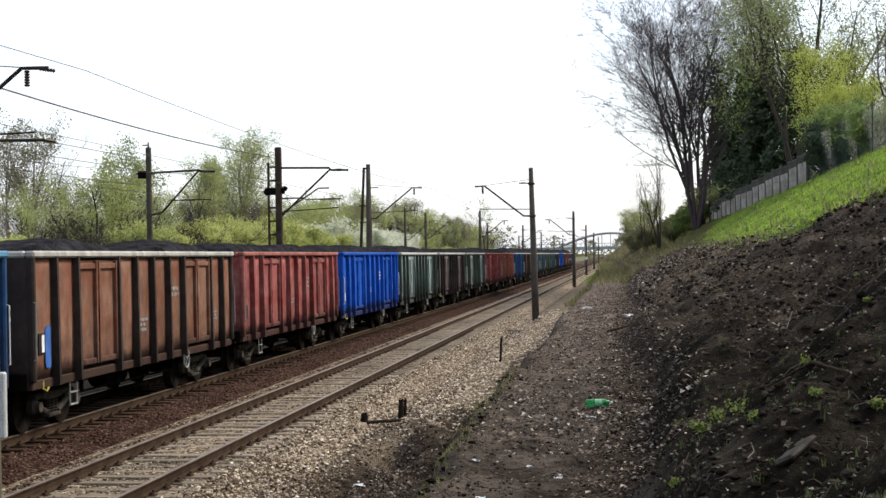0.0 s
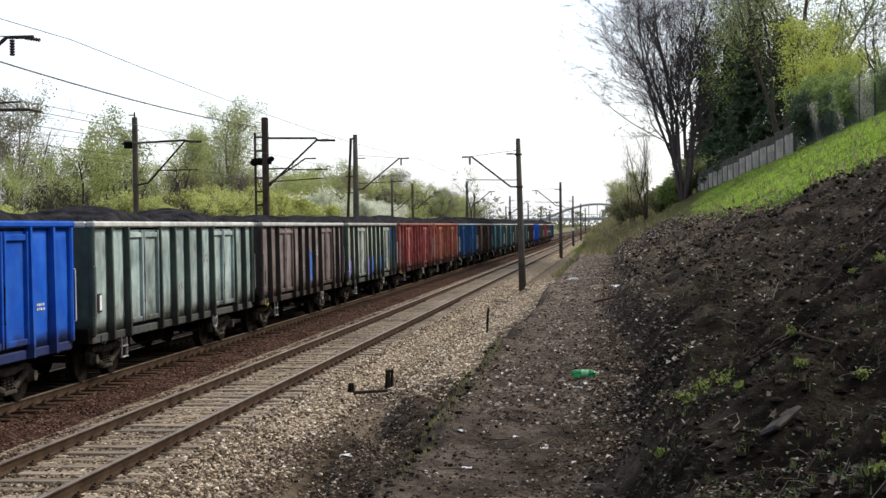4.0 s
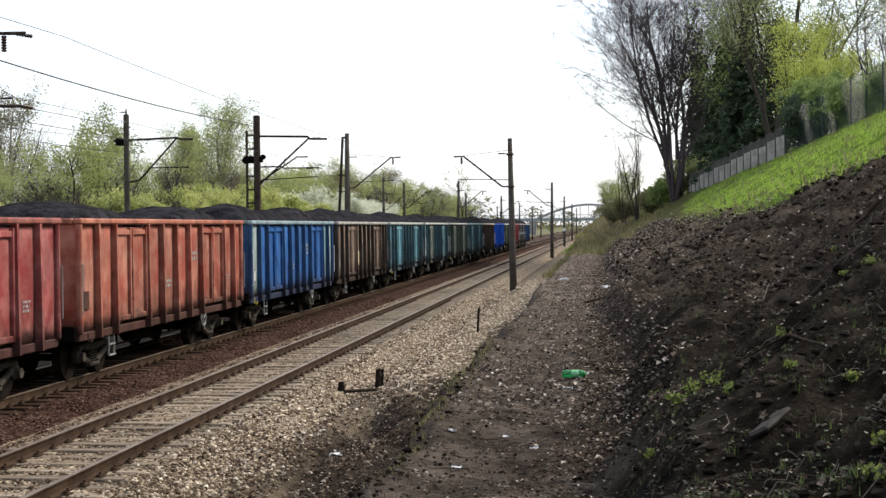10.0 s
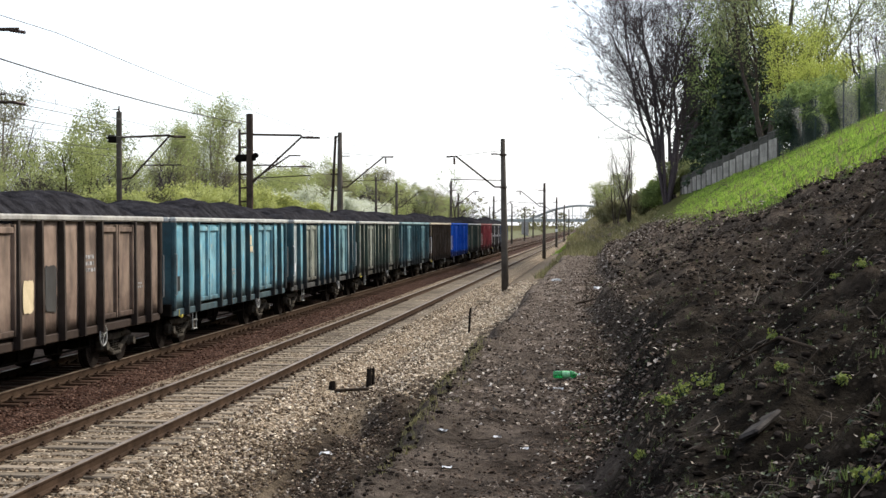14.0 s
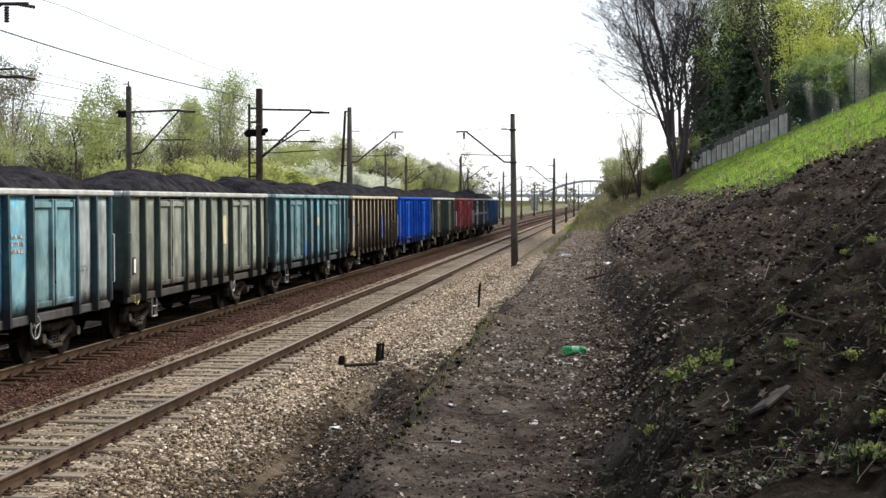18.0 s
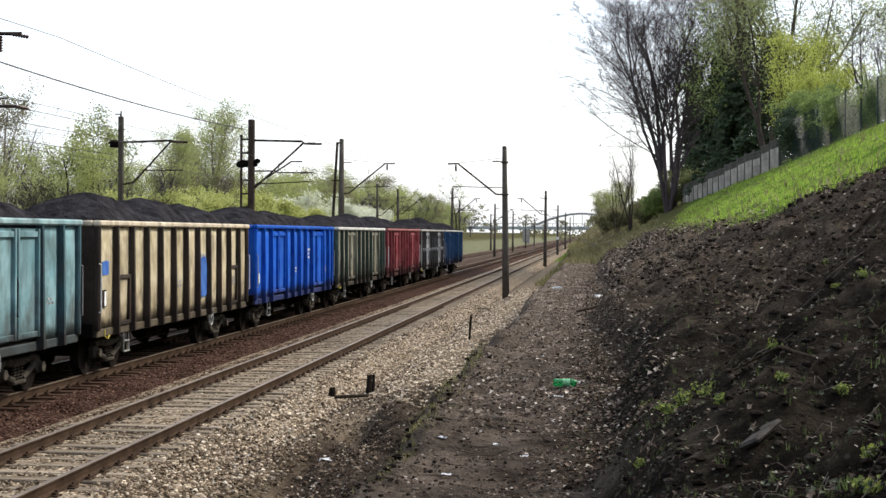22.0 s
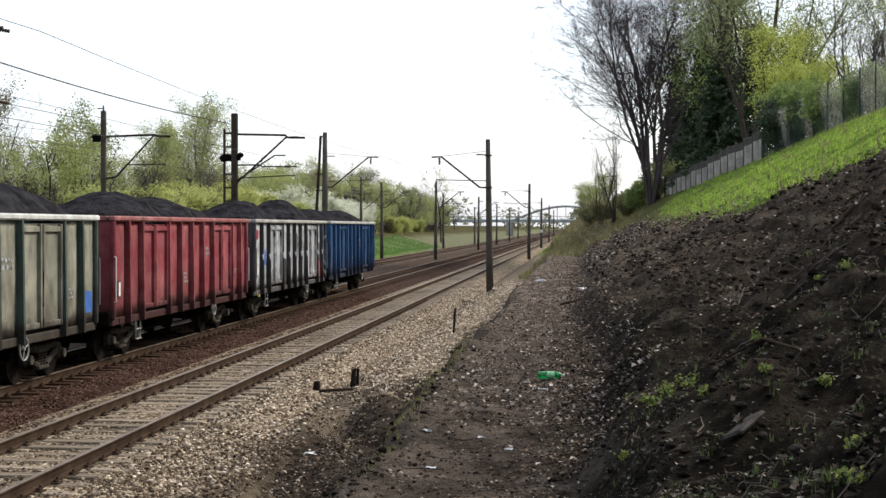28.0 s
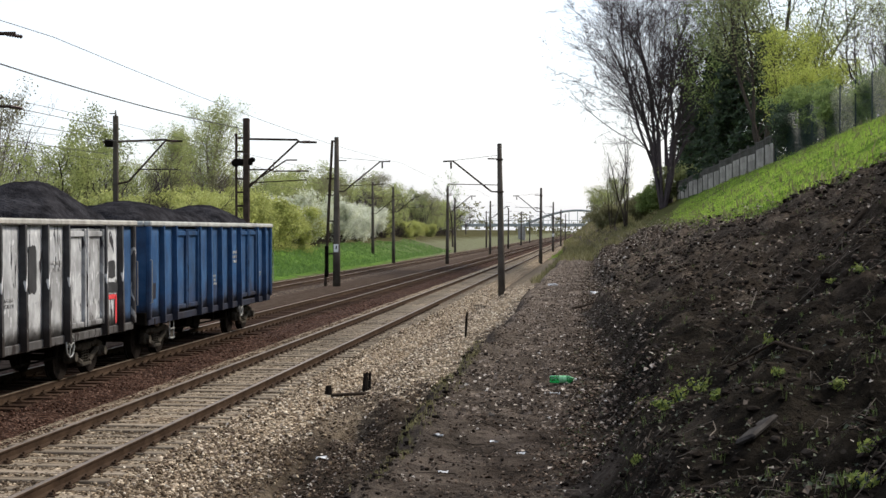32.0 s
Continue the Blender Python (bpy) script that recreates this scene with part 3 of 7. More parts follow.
def panel_shape(y0, y1, s):
    """A side sheet between two ribs, slightly bulged outwards; s: +1 or -1 for the side of the wagon."""
    sh = Shape()
    ny, nzz = 6, 8
    for j in range(nzz + 1):
        for i in range(ny + 1):
            u, w = i / ny, j / nzz
            bulge = 0.028 * math.sin(math.pi * u) * math.sin(math.pi * w)
            sh.v.append((s * (1.40 + bulge), y0 + (y1 - y0) * u, Z_LOW + (Z_TOP - 0.1 - Z_LOW) * w))
    n = ny + 1
    for j in range(nzz):
        for i in range(ny):
            q = (j * n + i, j * n + i + 1, (j + 1) * n + i + 1, (j + 1) * n + i)
            sh.f.append(q if s > 0 else q[::-1])
    k = len(sh.v)
    for (x, y, z) in list(sh.v):
        sh.v.append((s * 1.385, y, z))
    for f in list(sh.f):
        sh.f.append(tuple(k + i for i in f[::-1]))
    edge = [i for i in range(n)] + [j * n + ny for j in range(1, nzz + 1)] + [nzz * n + i for i in range(ny - 1, -1, -1)] + [j * n for j in range(nzz - 1, 0, -1)]
    for a, b in zip(edge, edge[1:] + edge[:1]):
        q = (a, k + a, k + b, b)
        sh.f.append(q if s > 0 else q[::-1])
    return sh


def rib_shape(s):
    """A hat-section side post, wider at its foot."""
    sh = Shape()
    ring = []
    for z, w, d in ((0.86, 0.05, 0.145), (1.3, 0.045, 0.14), (3.12, 0.04, 0.115)):
        ring.append([(s * 1.402, -w, z), (s * (1.402 + d), -w, z), (s * (1.402 + d), w, z), (s * 1.402, w, z)])
    for r in ring:
        sh.v += r
    for j in range(2):
        for i in range(4):
            q = (j * 4 + i, j * 4 + (i + 1) % 4, (j + 1) * 4 + (i + 1) % 4, (j + 1) * 4 + i)
            sh.f.append(q if s > 0 else q[::-1])
    sh.f += [(0, 1, 2, 3), (11, 10, 9, 8)] if s > 0 else [(3, 2, 1, 0), (8, 9, 10, 11)]
    return sh


def door_shape(w, s):
    """A door leaf with its raised frame, centred on y = 0."""
    sh = Shape().box((s * 1.395, 0, 2.06), (0.03, w - 0.03, 1.98))
    zb, zt, x = 1.09, 3.04, s * 1.44
    for k in (-1, 1):
        sh.box((x, k * (w / 2 - 0.075), (zb + zt) / 2), (0.08, 0.08, zt - zb), None, 0.01)
    for z in (zb + 0.06, zt - 0.10):
        sh.box((x, 0, z), (0.05, w - 0.24, 0.11), None, 0.012)
    return sh


def bolster_shape():
    return Shape().box((0, 0, 0.60), (1.9, 0.36, 0.16), None, 0.03)


def side_frame_shape():
    """A cast bogie side: upper and lower arch bars, spring seat and spring nest."""
    sh = Shape().box((0, 0, 0.62), (0.14, 0.62, 0.16), None, 0.03)
    for k in (-1, 1):
        sh.tube([(0, k * 0.30, 0.62), (0, k * 0.62, 0.66), (0, k * 0.92, 0.60)], [0.085, 0.075, 0.09], 8)
        sh.tube([(0, k * 0.22, 0.30), (0, k * 0.55, 0.40), (0, k * 0.86, 0.55)], [0.07, 0.06, 0.07], 8)
    sh.box((0, 0, 0.25), (0.16, 0.55, 0.08), None, 0.02)
    return sh


def axle_box_shape(s):
    return Shape().box((0, 0, 0.47), (0.20, 0.25, 0.26), None, 0.05).tube([(s * 0.06, 0, 0.46), (s * 0.17, 0, 0.46)], 0.095, 10)


def spring_shape():
    pts = [(0.05 * math.cos(i * 0.9), 0.05 * math.sin(i * 0.9), 0.28 + 0.27 * i / 35) for i in range(36)]
    return Shape().tube(pts, 0.014, 4)


def wheelset_shape():
    sh = Shape().tube([(-0.85, 0, 0), (0.85, 0, 0)], 0.075, 8)
    for s in (-1, 1):
        x = s * 0.7525
        sh.tube([(x - 0.065, 0, 0), (x - 0.035, 0, 0), (x + 0.065, 0, 0)] if s < 0 else [(x + 0.065, 0, 0), (x + 0.035, 0, 0), (x - 0.065, 0, 0)][::1], [0.455, 0.45, 0.45] if s > 0 else [0.45, 0.45, 0.455], 24)
        sh.tube([(x - s * 0.10, 0, 0), (x - s * 0.066, 0, 0)], 0.485, 24)
        sh.tube([(x + s * 0.06, 0, 0), (x + s * 0.11, 0, 0)], [0.17, 0.14], 12)
        for k in range(3):
            a = k * 2.09
            sh.box((x + s * 0.068, 0.28 * math.cos(a), 0.28 * math.sin(a)), (0.012, 0.10, 0.10))
    return sh


def coal_shape(seed, height):
    """Three or four tipped heaps of coal that fill the tub."""
    rng = random.Random(seed)
    k = rng.choice((2, 3, 3, 4))
    heaps = [((i + 0.5 + rng.uniform(-0.2, 0.2)) / k * 11.6 - 5.8, rng.uniform(-0.25, 0.25), rng.uniform(0.75, 1.15) * height, rng.uniform(1.5, 2.3)) for i in range(k)]
    sh = Shape()
    nx, ny = 18, 84
    for j in range(ny + 1):
        for i in range(nx + 1):
            x, y = -1.37 + 2.74 * i / nx, -6.4 + 12.8 * j / ny
            z = -0.12
            for hy, hx, hh, wy in heaps:
                d = math.hypot((y - hy) / (wy * 1.35), (x - hx) / 1.6)
                z = max(z, hh * (1 - d ** 1.5) + 0.04) if d < 1 else z
            edge = min(1.37 - abs(x), 6.4 - abs(y))
            z = min(z, -0.16 + edge * 0.9)
            z += 0.05 * nz(x * 2.2 + seed, y * 2.2) + 0.04 * nz(x * 6, y * 6 + seed)
            sh.v.append((x, y, Z_TOP + z))
    n = nx + 1
    sh.f = [(j * n + i, j * n + i + 1, (j + 1) * n + i + 1, (j + 1) * n + i) for j in range(ny) for i in range(nx)]
    return sh


MESHES = {}


def shared(key, build, mat, smooth=False):
    if key not in MESHES:
        MESHES[key] = build().mesh(key.split("|")[0], mat, smooth)
    return MESHES[key]


def frame_bars():
    sh = Shape()
    for s in (-1, 1):
        sh.box((s * 0.2, 0, 0.86), (0.08, 12.6, 0.32), None, 0.02)
    for y in (-4.8, -2.4, 0, 2.4, 4.8):
        sh.box((0, y, 0.9), (2.5, 0.12, 0.2))
    return sh


def hopper_gear():
    """Brake cylinder, air reservoir, rods and rigging hung under the floor."""
    sh = Shape().tube([(0.75, -1.5, 0.66), (0.75, -0.2, 0.66)], 0.2, 12)
    sh.tube([(-0.7, 0.3, 0.68), (-0.7, 1.5, 0.68)], 0.17, 12)
    sh.tube([(0.95, -3.2, 0.52), (0.95, 3.2, 0.50)], 0.022, 6)
    sh.tube([(0.3, -5, 0.6), (0.3, 5, 0.6)], 0.03, 6)
    for y in (-2.9, -0.9, 1.1, 2.9):
        sh.box((0.95, y, 0.68), (0.06, 0.08, 0.36))
    return sh


def buffer_shape(e):
    sh = Shape().tube([(0, 0, 0), (0, e * 0.30, 0)], [0.12, 0.10], 12)
    sh.tube([(0, e * 0.28, 0), (0, e * 0.52, 0)], 0.075, 10)
    sh.tube([(0, e * 0.52, 0), (0, e * 0.56, 0)], [0.22, 0.23], 16)
    return sh


def coupler_shape(e):
    sh = Shape().tube([(0, 0, 0), (0, e * 0.22, -0.02)], 0.05, 8)
    sh.tube([(-0.07, e * 0.2, 0.0), (-0.07, e * 0.45, -0.12), (0, e * 0.55, -0.16), (0.07, e * 0.45, -0.12), (0.07, e * 0.2, 0.0)], 0.022, 6)
    return sh


def step_shape():
    sh = Shape()
    for y in (-0.17, 0.17):
        sh.tube([(0, y, 0.42), (0, y, 0)], 0.016, 6)
    for z in (0.02, 0.24):
        sh.box((0, 0, z), (0.05, 0.36, 0.025))
    return sh


def grab_shape():
    return Shape().tube([(0, 0, 0), (0.07, 0, 0.02), (0.07, 0, 0.98), (0, 0, 1.0)], 0.014, 6)


def wheel_rim_shape():
    pts = [(0, 0.21 * math.cos(a), 0.21 * math.sin(a)) for a in [i * math.pi / 9 for i in range(19)]]
    sh = Shape().tube(pts, 0.018, 6)
    for a in (0.3, 2.4, 4.5):
        sh.tube([(0, 0, 0), (0, 0.21 * math.cos(a), 0.21 * math.sin(a))], 0.013, 5)
    sh.tube([(-0.08, 0, 0), (0.02, 0, 0)], 0.03, 8)
    return sh


def end_wall_shape(e):
    sh = Shape().box((0, e * 6.44, (Z_LOW + Z_TOP) / 2 - 0.03), (2.84, 0.04, Z_TOP - Z_LOW - 0.1))
    return sh


def end_post_shape(e):
    return Shape().box((0, e * 6.50, 2.05), (0.13, 0.09, 2.1), None, 0.02)


def end_beam_shape(e):
    return Shape().box((0, e * 6.52, 0.99), (2.8, 0.14, 0.30), None, 0.02)


def lettering(x, y, z, rng, wagon, mat, scale=1.0):
    """Rows of plain bars where the stencilled data stands."""
    sh = Shape()
    for r in range(rng.choice((2, 3))):
        yy = -0.26 * scale
        while yy < 0.24 * scale:
            w = rng.uniform(0.05, 0.16) * scale
            sh.box((0, yy + w / 2, -r * 0.13 * scale), (0.004, w * 0.85, 0.075 * scale))
            yy += w + 0.03
    tagged(part("stencilled_marking", sh, mat, wagon, "faded white stencil bars", at=(x, y, z)), kind="stuff")


def spray_shape(sy, sz, rng):
    """A sprayed patch with an uneven outline, a film of paint."""
    n, sh, rim = 28, Shape(), []
    for k in range(n):
        a = 2 * math.pi * k / n
        c, s = math.cos(a), math.sin(a)
        q = (abs(c) ** 9 + abs(s) ** 9) ** (-1 / 9) * rng.uniform(0.9, 1.03)
        rim.append((c * q * sy / 2, s * q * sz / 2))
    sh.v = [(-0.003, y, z) for y, z in rim] + [(0.003, y, z) for y, z in rim]
    sh.f = [tuple(range(n, 2 * n)), tuple(range(n))[::-1]] + [(k, (k + 1) % n, n + (k + 1) % n, n + k) for k in range(n)]
    return sh


WHEELSETS = []


CLOSE_RIBS = tuple(-5.35 + 1.07 * i for i in range(11))
CLOSE_BAYS = tuple((-6.42 + 1.07 * i, -5.35 + 1.07 * i) for i in range(12))


def hatch_shape(s):
    """A low unloading hatch with its frame, set into one bay."""
    sh = Shape()
    for y in (-0.40, 0.40):
        sh.box((s * 1.45, y, 1.55), (0.05, 0.09, 1.05), None, 0.012)
    for z in (1.06, 2.04):
        sh.box((s * 1.45, 0, z), (0.05, 0.72, 0.09), None, 0.012)
    return sh


def wagon(label, paint, rim, bays=None, posts=None, coal=0.45, seed=1, sprays=(), doors=True):
    """An open four-axle coal wagon in its own parts, built round its middle with z = 0 on the rails."""
    rng = random.Random(seed)
    bays = bays or {}
    w = thing("coal_wagon", label, "freight wagon", (FAR, 0, 0), group="wagons of the coal train")
    for s, tag in ((1, "a"), (-1, "b")):
        for i, (y0, y1) in enumerate(BAYS if doors else CLOSE_BAYS):
            part("side_panel", shared("side_panel|%d%s%d" % (i, tag, doors), lambda: panel_shape(y0, y1, s), paint, True), bays.get(("p", i), paint), w)
        if not doors:
            for y in (-4.815, 4.815):
                part("hatch", shared("hatch|" + tag, lambda: hatch_shape(s), paint), posts or paint, w, at=(0, y, 0))
        for i, (y0, y1) in enumerate(DOORS if doors else ()):
            d = part("door_leaf", shared("door_leaf|" + tag, lambda: door_shape(1.1, s), paint), bays.get(("d", i), paint), w, at=(0, (y0 + y1) / 2, 0))
            if i % 2 == 0:
                part("door_latch", shared("door_latch|" + tag, lambda: Shape().tube([(s * 1.46, 0.55, 2.2), (s * 1.475, 0.55, 2.1), (s * 1.465, 0.55, 1.6), (s * 1.465, 0.58, 1.5)], [0.012, 0.022, 0.014, 0.02], 6), DARK_STEEL), DARK_STEEL, d)
        for y in (RIBS if doors else CLOSE_RIBS):
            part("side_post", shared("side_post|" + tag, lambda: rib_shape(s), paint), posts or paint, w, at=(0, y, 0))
        for e in (-1, 1):
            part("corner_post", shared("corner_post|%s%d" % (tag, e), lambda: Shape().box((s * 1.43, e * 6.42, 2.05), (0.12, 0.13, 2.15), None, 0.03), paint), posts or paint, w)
            part("buffer", shared("buffer|%d" % e, lambda: buffer_shape(e), DARK_STEEL, True), DARK_STEEL, w, at=(s * 0.875, e * 6.5, 1.04))
            part("grab_rail", shared("grab_rail|" + tag, lambda: grab_shape() if s > 0 else Shape().tube([(0, 0, 0), (-0.07, 0, 0.02), (-0.07, 0, 0.98), (0, 0, 1.0)], 0.014, 6), PLATE_WHITE), PLATE_WHITE if seed % 3 == 2 else LIGHT_GREY, w, at=(s * 1.45, e * 6.46, 1.35))
        part("top_rim", shared("top_rim|" + tag, lambda: Shape().box((s * 1.43, 0, Z_TOP - 0.055), (0.17, 13.02, 0.12), None, 0.03), rim), rim, w)
        part("side_sill", shared("side_sill|" + tag, lambda: Shape().box((s * 1.36, 0, 0.92), (0.14, 12.9, 0.17), None, 0.02), paint), paint, w)
        part("step", shared("step", step_shape, LIGHT_GREY), LIGHT_GREY, w, at=(s * 1.42, -s * 4.55, 0.42))
        part("brake_wheel", shared("brake_wheel", wheel_rim_shape, LIGHT_GREY), LIGHT_GREY, w, at=(s * 1.47, s * 2.35, 0.78))
        part("plate_holder", shared("plate_holder", lambda: Shape().box((0, 0, 0), (0.02, 0.26, 0.36), None, 0.006), MAST_STEEL), posts or paint, w, at=(s * 1.437, -s * 6.05, 1.62))
        if seed % 3:
            part("paper_label", shared("paper_label", lambda: Shape().box((0, 0, 0), (0.004, 0.11, 0.3)), PLATE_WHITE), PLATE_WHITE, w, at=(s * 1.449, -s * 6.0, 1.62))
        ink = STENCIL_FRESH if paint is COBALT else STENCIL
        lettering(s * 1.432, 1.65, 2.4, rng, w, ink)
        lettering(s * 1.432, -0.55, 1.8, rng, w, ink, 0.8)
        lettering(s * 1.430, 4.95, 1.75, rng, w, ink, 0.6)
        part("lashing_hook", shared("lashing_hook", lambda: Shape().tube([(0, 0, 0.14), (0, 0, 0.0), (0.05, 0.04, -0.04), (0.06, 0.1, 0.02)], 0.02, 6), YELLOW), YELLOW if seed % 2 else MAST_STEEL, w, at=(s * 1.43, -s * 5.98, 0.84))
    for e in (-1, 1):
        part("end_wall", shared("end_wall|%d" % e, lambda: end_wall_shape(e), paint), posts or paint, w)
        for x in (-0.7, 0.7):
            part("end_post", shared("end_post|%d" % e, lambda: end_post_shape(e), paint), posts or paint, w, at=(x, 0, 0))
        part("end_rim", shared("end_rim|%d" % e, lambda: Shape().box((0, e * 6.45, Z_TOP - 0.055), (2.68, 0.14, 0.12), None, 0.03), rim), rim, w)
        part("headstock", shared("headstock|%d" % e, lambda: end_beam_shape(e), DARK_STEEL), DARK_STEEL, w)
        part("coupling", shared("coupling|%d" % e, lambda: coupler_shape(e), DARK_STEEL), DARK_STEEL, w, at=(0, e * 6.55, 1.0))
        b = part("bogie", shared("bogie", bolster_shape, BOGIE_STEEL), BOGIE_STEEL, w, "dusty cast steel bogie", at=(0, e * 4.5, 0))
        for s in (-1, 1):
            part("side_frame", shared("side_frame", side_frame_shape, BOGIE_STEEL), BOGIE_STEEL, b, at=(s * 0.98, 0, 0))
            for k in (-0.9, 0.9):
                part("axle_box", shared("axle_box|%d" % s, lambda: axle_box_shape(s), BOGIE_STEEL), BOGIE_STEEL, b, at=(s * 0.98, k, 0))
            for k in (-0.16, 0.0, 0.16):
                part("spring", shared("spring", spring_shape, BOGIE_STEEL), BOGIE_STEEL, b, at=(s * 0.98, k, 0))
        for k in (-0.9, 0.9):
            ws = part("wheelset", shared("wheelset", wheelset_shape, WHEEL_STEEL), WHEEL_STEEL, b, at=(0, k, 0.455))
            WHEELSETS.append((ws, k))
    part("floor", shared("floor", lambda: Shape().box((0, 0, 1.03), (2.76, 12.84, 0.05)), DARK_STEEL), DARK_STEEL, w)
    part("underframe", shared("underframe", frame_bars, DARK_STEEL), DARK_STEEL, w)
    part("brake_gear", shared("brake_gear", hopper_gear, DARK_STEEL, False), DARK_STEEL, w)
    for spec in sprays:
        nm, mat, y, z, sy, sz = spec
        part("graffiti", spray_shape(sy, sz, rng), mat, w, nm, at=(1.436, y, z))
    w.scale = (1, 1.027, 1)
    tagged(part("coal_load", shared("coal_load|%d" % seed, lambda: coal_shape(seed, coal), COAL, False), COAL, w), "heaped black coal")
    return w


def P_(name, base, worn, **kw):
    return wagon_paint(name, base, worn, **kw)


NAVY = P_("navy_paint", (0.026, 0.075, 0.18), (0.055, 0.13, 0.27), rust=0.35, grime=0.35, seed=1)
SILVER = P_("silver_graffiti", (0.42, 0.43, 0.44), (0.64, 0.65, 0.66), rust=0.25, grime=0.45, seed=2, marks=[((0.035, 0.035, 0.042), 0.36), ((0.52, 0.53, 0.54), 0.36)])
SILVER_DARK = P_("silver_black_post_paint", (0.05, 0.05, 0.052), (0.12, 0.12, 0.125), rust=0.25, seed=42, marks=[((0.55, 0.56, 0.57), 0.36)])
SOOT_BLACK = P_("soot_black_paint", (0.022, 0.022, 0.024), (0.05, 0.05, 0.052), rust=0.3, seed=40)
PALE_YELLOW = P_("pale_yellow_white_paint", (0.44, 0.44, 0.33), (0.58, 0.56, 0.44), rust=0.25, grime=0.35, seed=41)
CRIMSON = P_("crimson_paint", (0.26, 0.045, 0.058), (0.385, 0.13, 0.135), rust=0.4, grime=0.35, seed=3)
OLIVE = P_("olive_grey_paint", (0.25, 0.25, 0.195), (0.36, 0.35, 0.275), rust=0.45, seed=4)
COBALT = P_("cobalt_paint", (0.008, 0.085, 0.50), (0.025, 0.14, 0.60), rust=0.15, grime=0.15, seed=5)
CREAM = P_("cream_paint", (0.50, 0.425, 0.265), (0.64, 0.565, 0.40), rust=0.4, seed=6)
TEAL_GREY = P_("teal_grey_paint", (0.16, 0.31, 0.345), (0.26, 0.41, 0.44), rust=0.35, seed=7)
SAGE = P_("sage_paint", (0.26, 0.29, 0.24), (0.38, 0.40, 0.34), rust=0.45, seed=8)
PALE_GREY = P_("pale_grey_paint", (0.32, 0.38, 0.39), (0.46, 0.51, 0.50), rust=0.4, seed=9)
SKY = P_("sky_blue_paint", (0.07, 0.27, 0.50), (0.19, 0.42, 0.62), rust=0.25, grime=0.3, seed=10)
CYAN = P_("cyan_graffiti", (0.16, 0.38, 0.47), (0.30, 0.52, 0.58), rust=0.3, grime=0.35, seed=11, marks=[((0.08, 0.34, 0.52), 0.33), ((0.40, 0.44, 0.36), 0.26)])
BROWN = P_("brown_paint", (0.20, 0.145, 0.115), (0.30, 0.225, 0.175), rust=0.5, seed=12)
BLUE = P_("worn_blue_paint", (0.020, 0.095, 0.33), (0.055, 0.18, 0.45), rust=0.25, grime=0.3, seed=13)
ORANGE = P_("orange_red_paint", (0.35, 0.085, 0.058), (0.52, 0.25, 0.18), rust=0.4, grime=0.35, seed=14)
RED = P_("signal_red_paint", (0.28, 0.052, 0.05), (0.46, 0.19, 0.17), rust=0.4, grime=0.35, seed=15)
WHITE = P_("white_graffiti", (0.38, 0.43, 0.38), (0.52, 0.57, 0.52), rust=0.25, seed=16, marks=[((0.05, 0.10, 0.42), 0.27)])
MAUVE = P_("mauve_brown_paint", (0.21, 0.165, 0.155), (0.31, 0.26, 0.25), rust=0.45, seed=17, marks=[((0.13, 0.13, 0.32), 0.26)])
MINT = P_("mint_grey_paint", (0.29, 0.39, 0.38), (0.42, 0.50, 0.48), rust=0.45, seed=18)
RUST = P_("rust_paint", (0.22, 0.085, 0.05), (0.31, 0.18, 0.125), rust=0.5, grime=0.4, seed=19)
# post paints: shade of ribs and end walls, with some soot, put into colour
SHADE_GREEN = P_("shade_green_paint", (0.05, 0.08, 0.068), (0.09, 0.125, 0.105), rust=0.3, seed=20)
SHADE_TEAL = P_("shade_teal_paint", (0.042, 0.095, 0.115), (0.08, 0.155, 0.18), rust=0.3, seed=21)
SHADE_BROWN = P_("shade_brown_paint", (0.042, 0.033, 0.027), (0.09, 0.072, 0.06), rust=0.3, seed=26)
GREY_RIM = P_("grey_rim_paint", (0.36, 0.35, 0.32), (0.55, 0.53, 0.48), rust=0.1, grime=0.35, seed=22)
LIGHT_RIM = P_("light_rim_paint", (0.52, 0.53, 0.50), (0.68, 0.68, 0.64), rust=0.1, grime=0.3, seed=23)

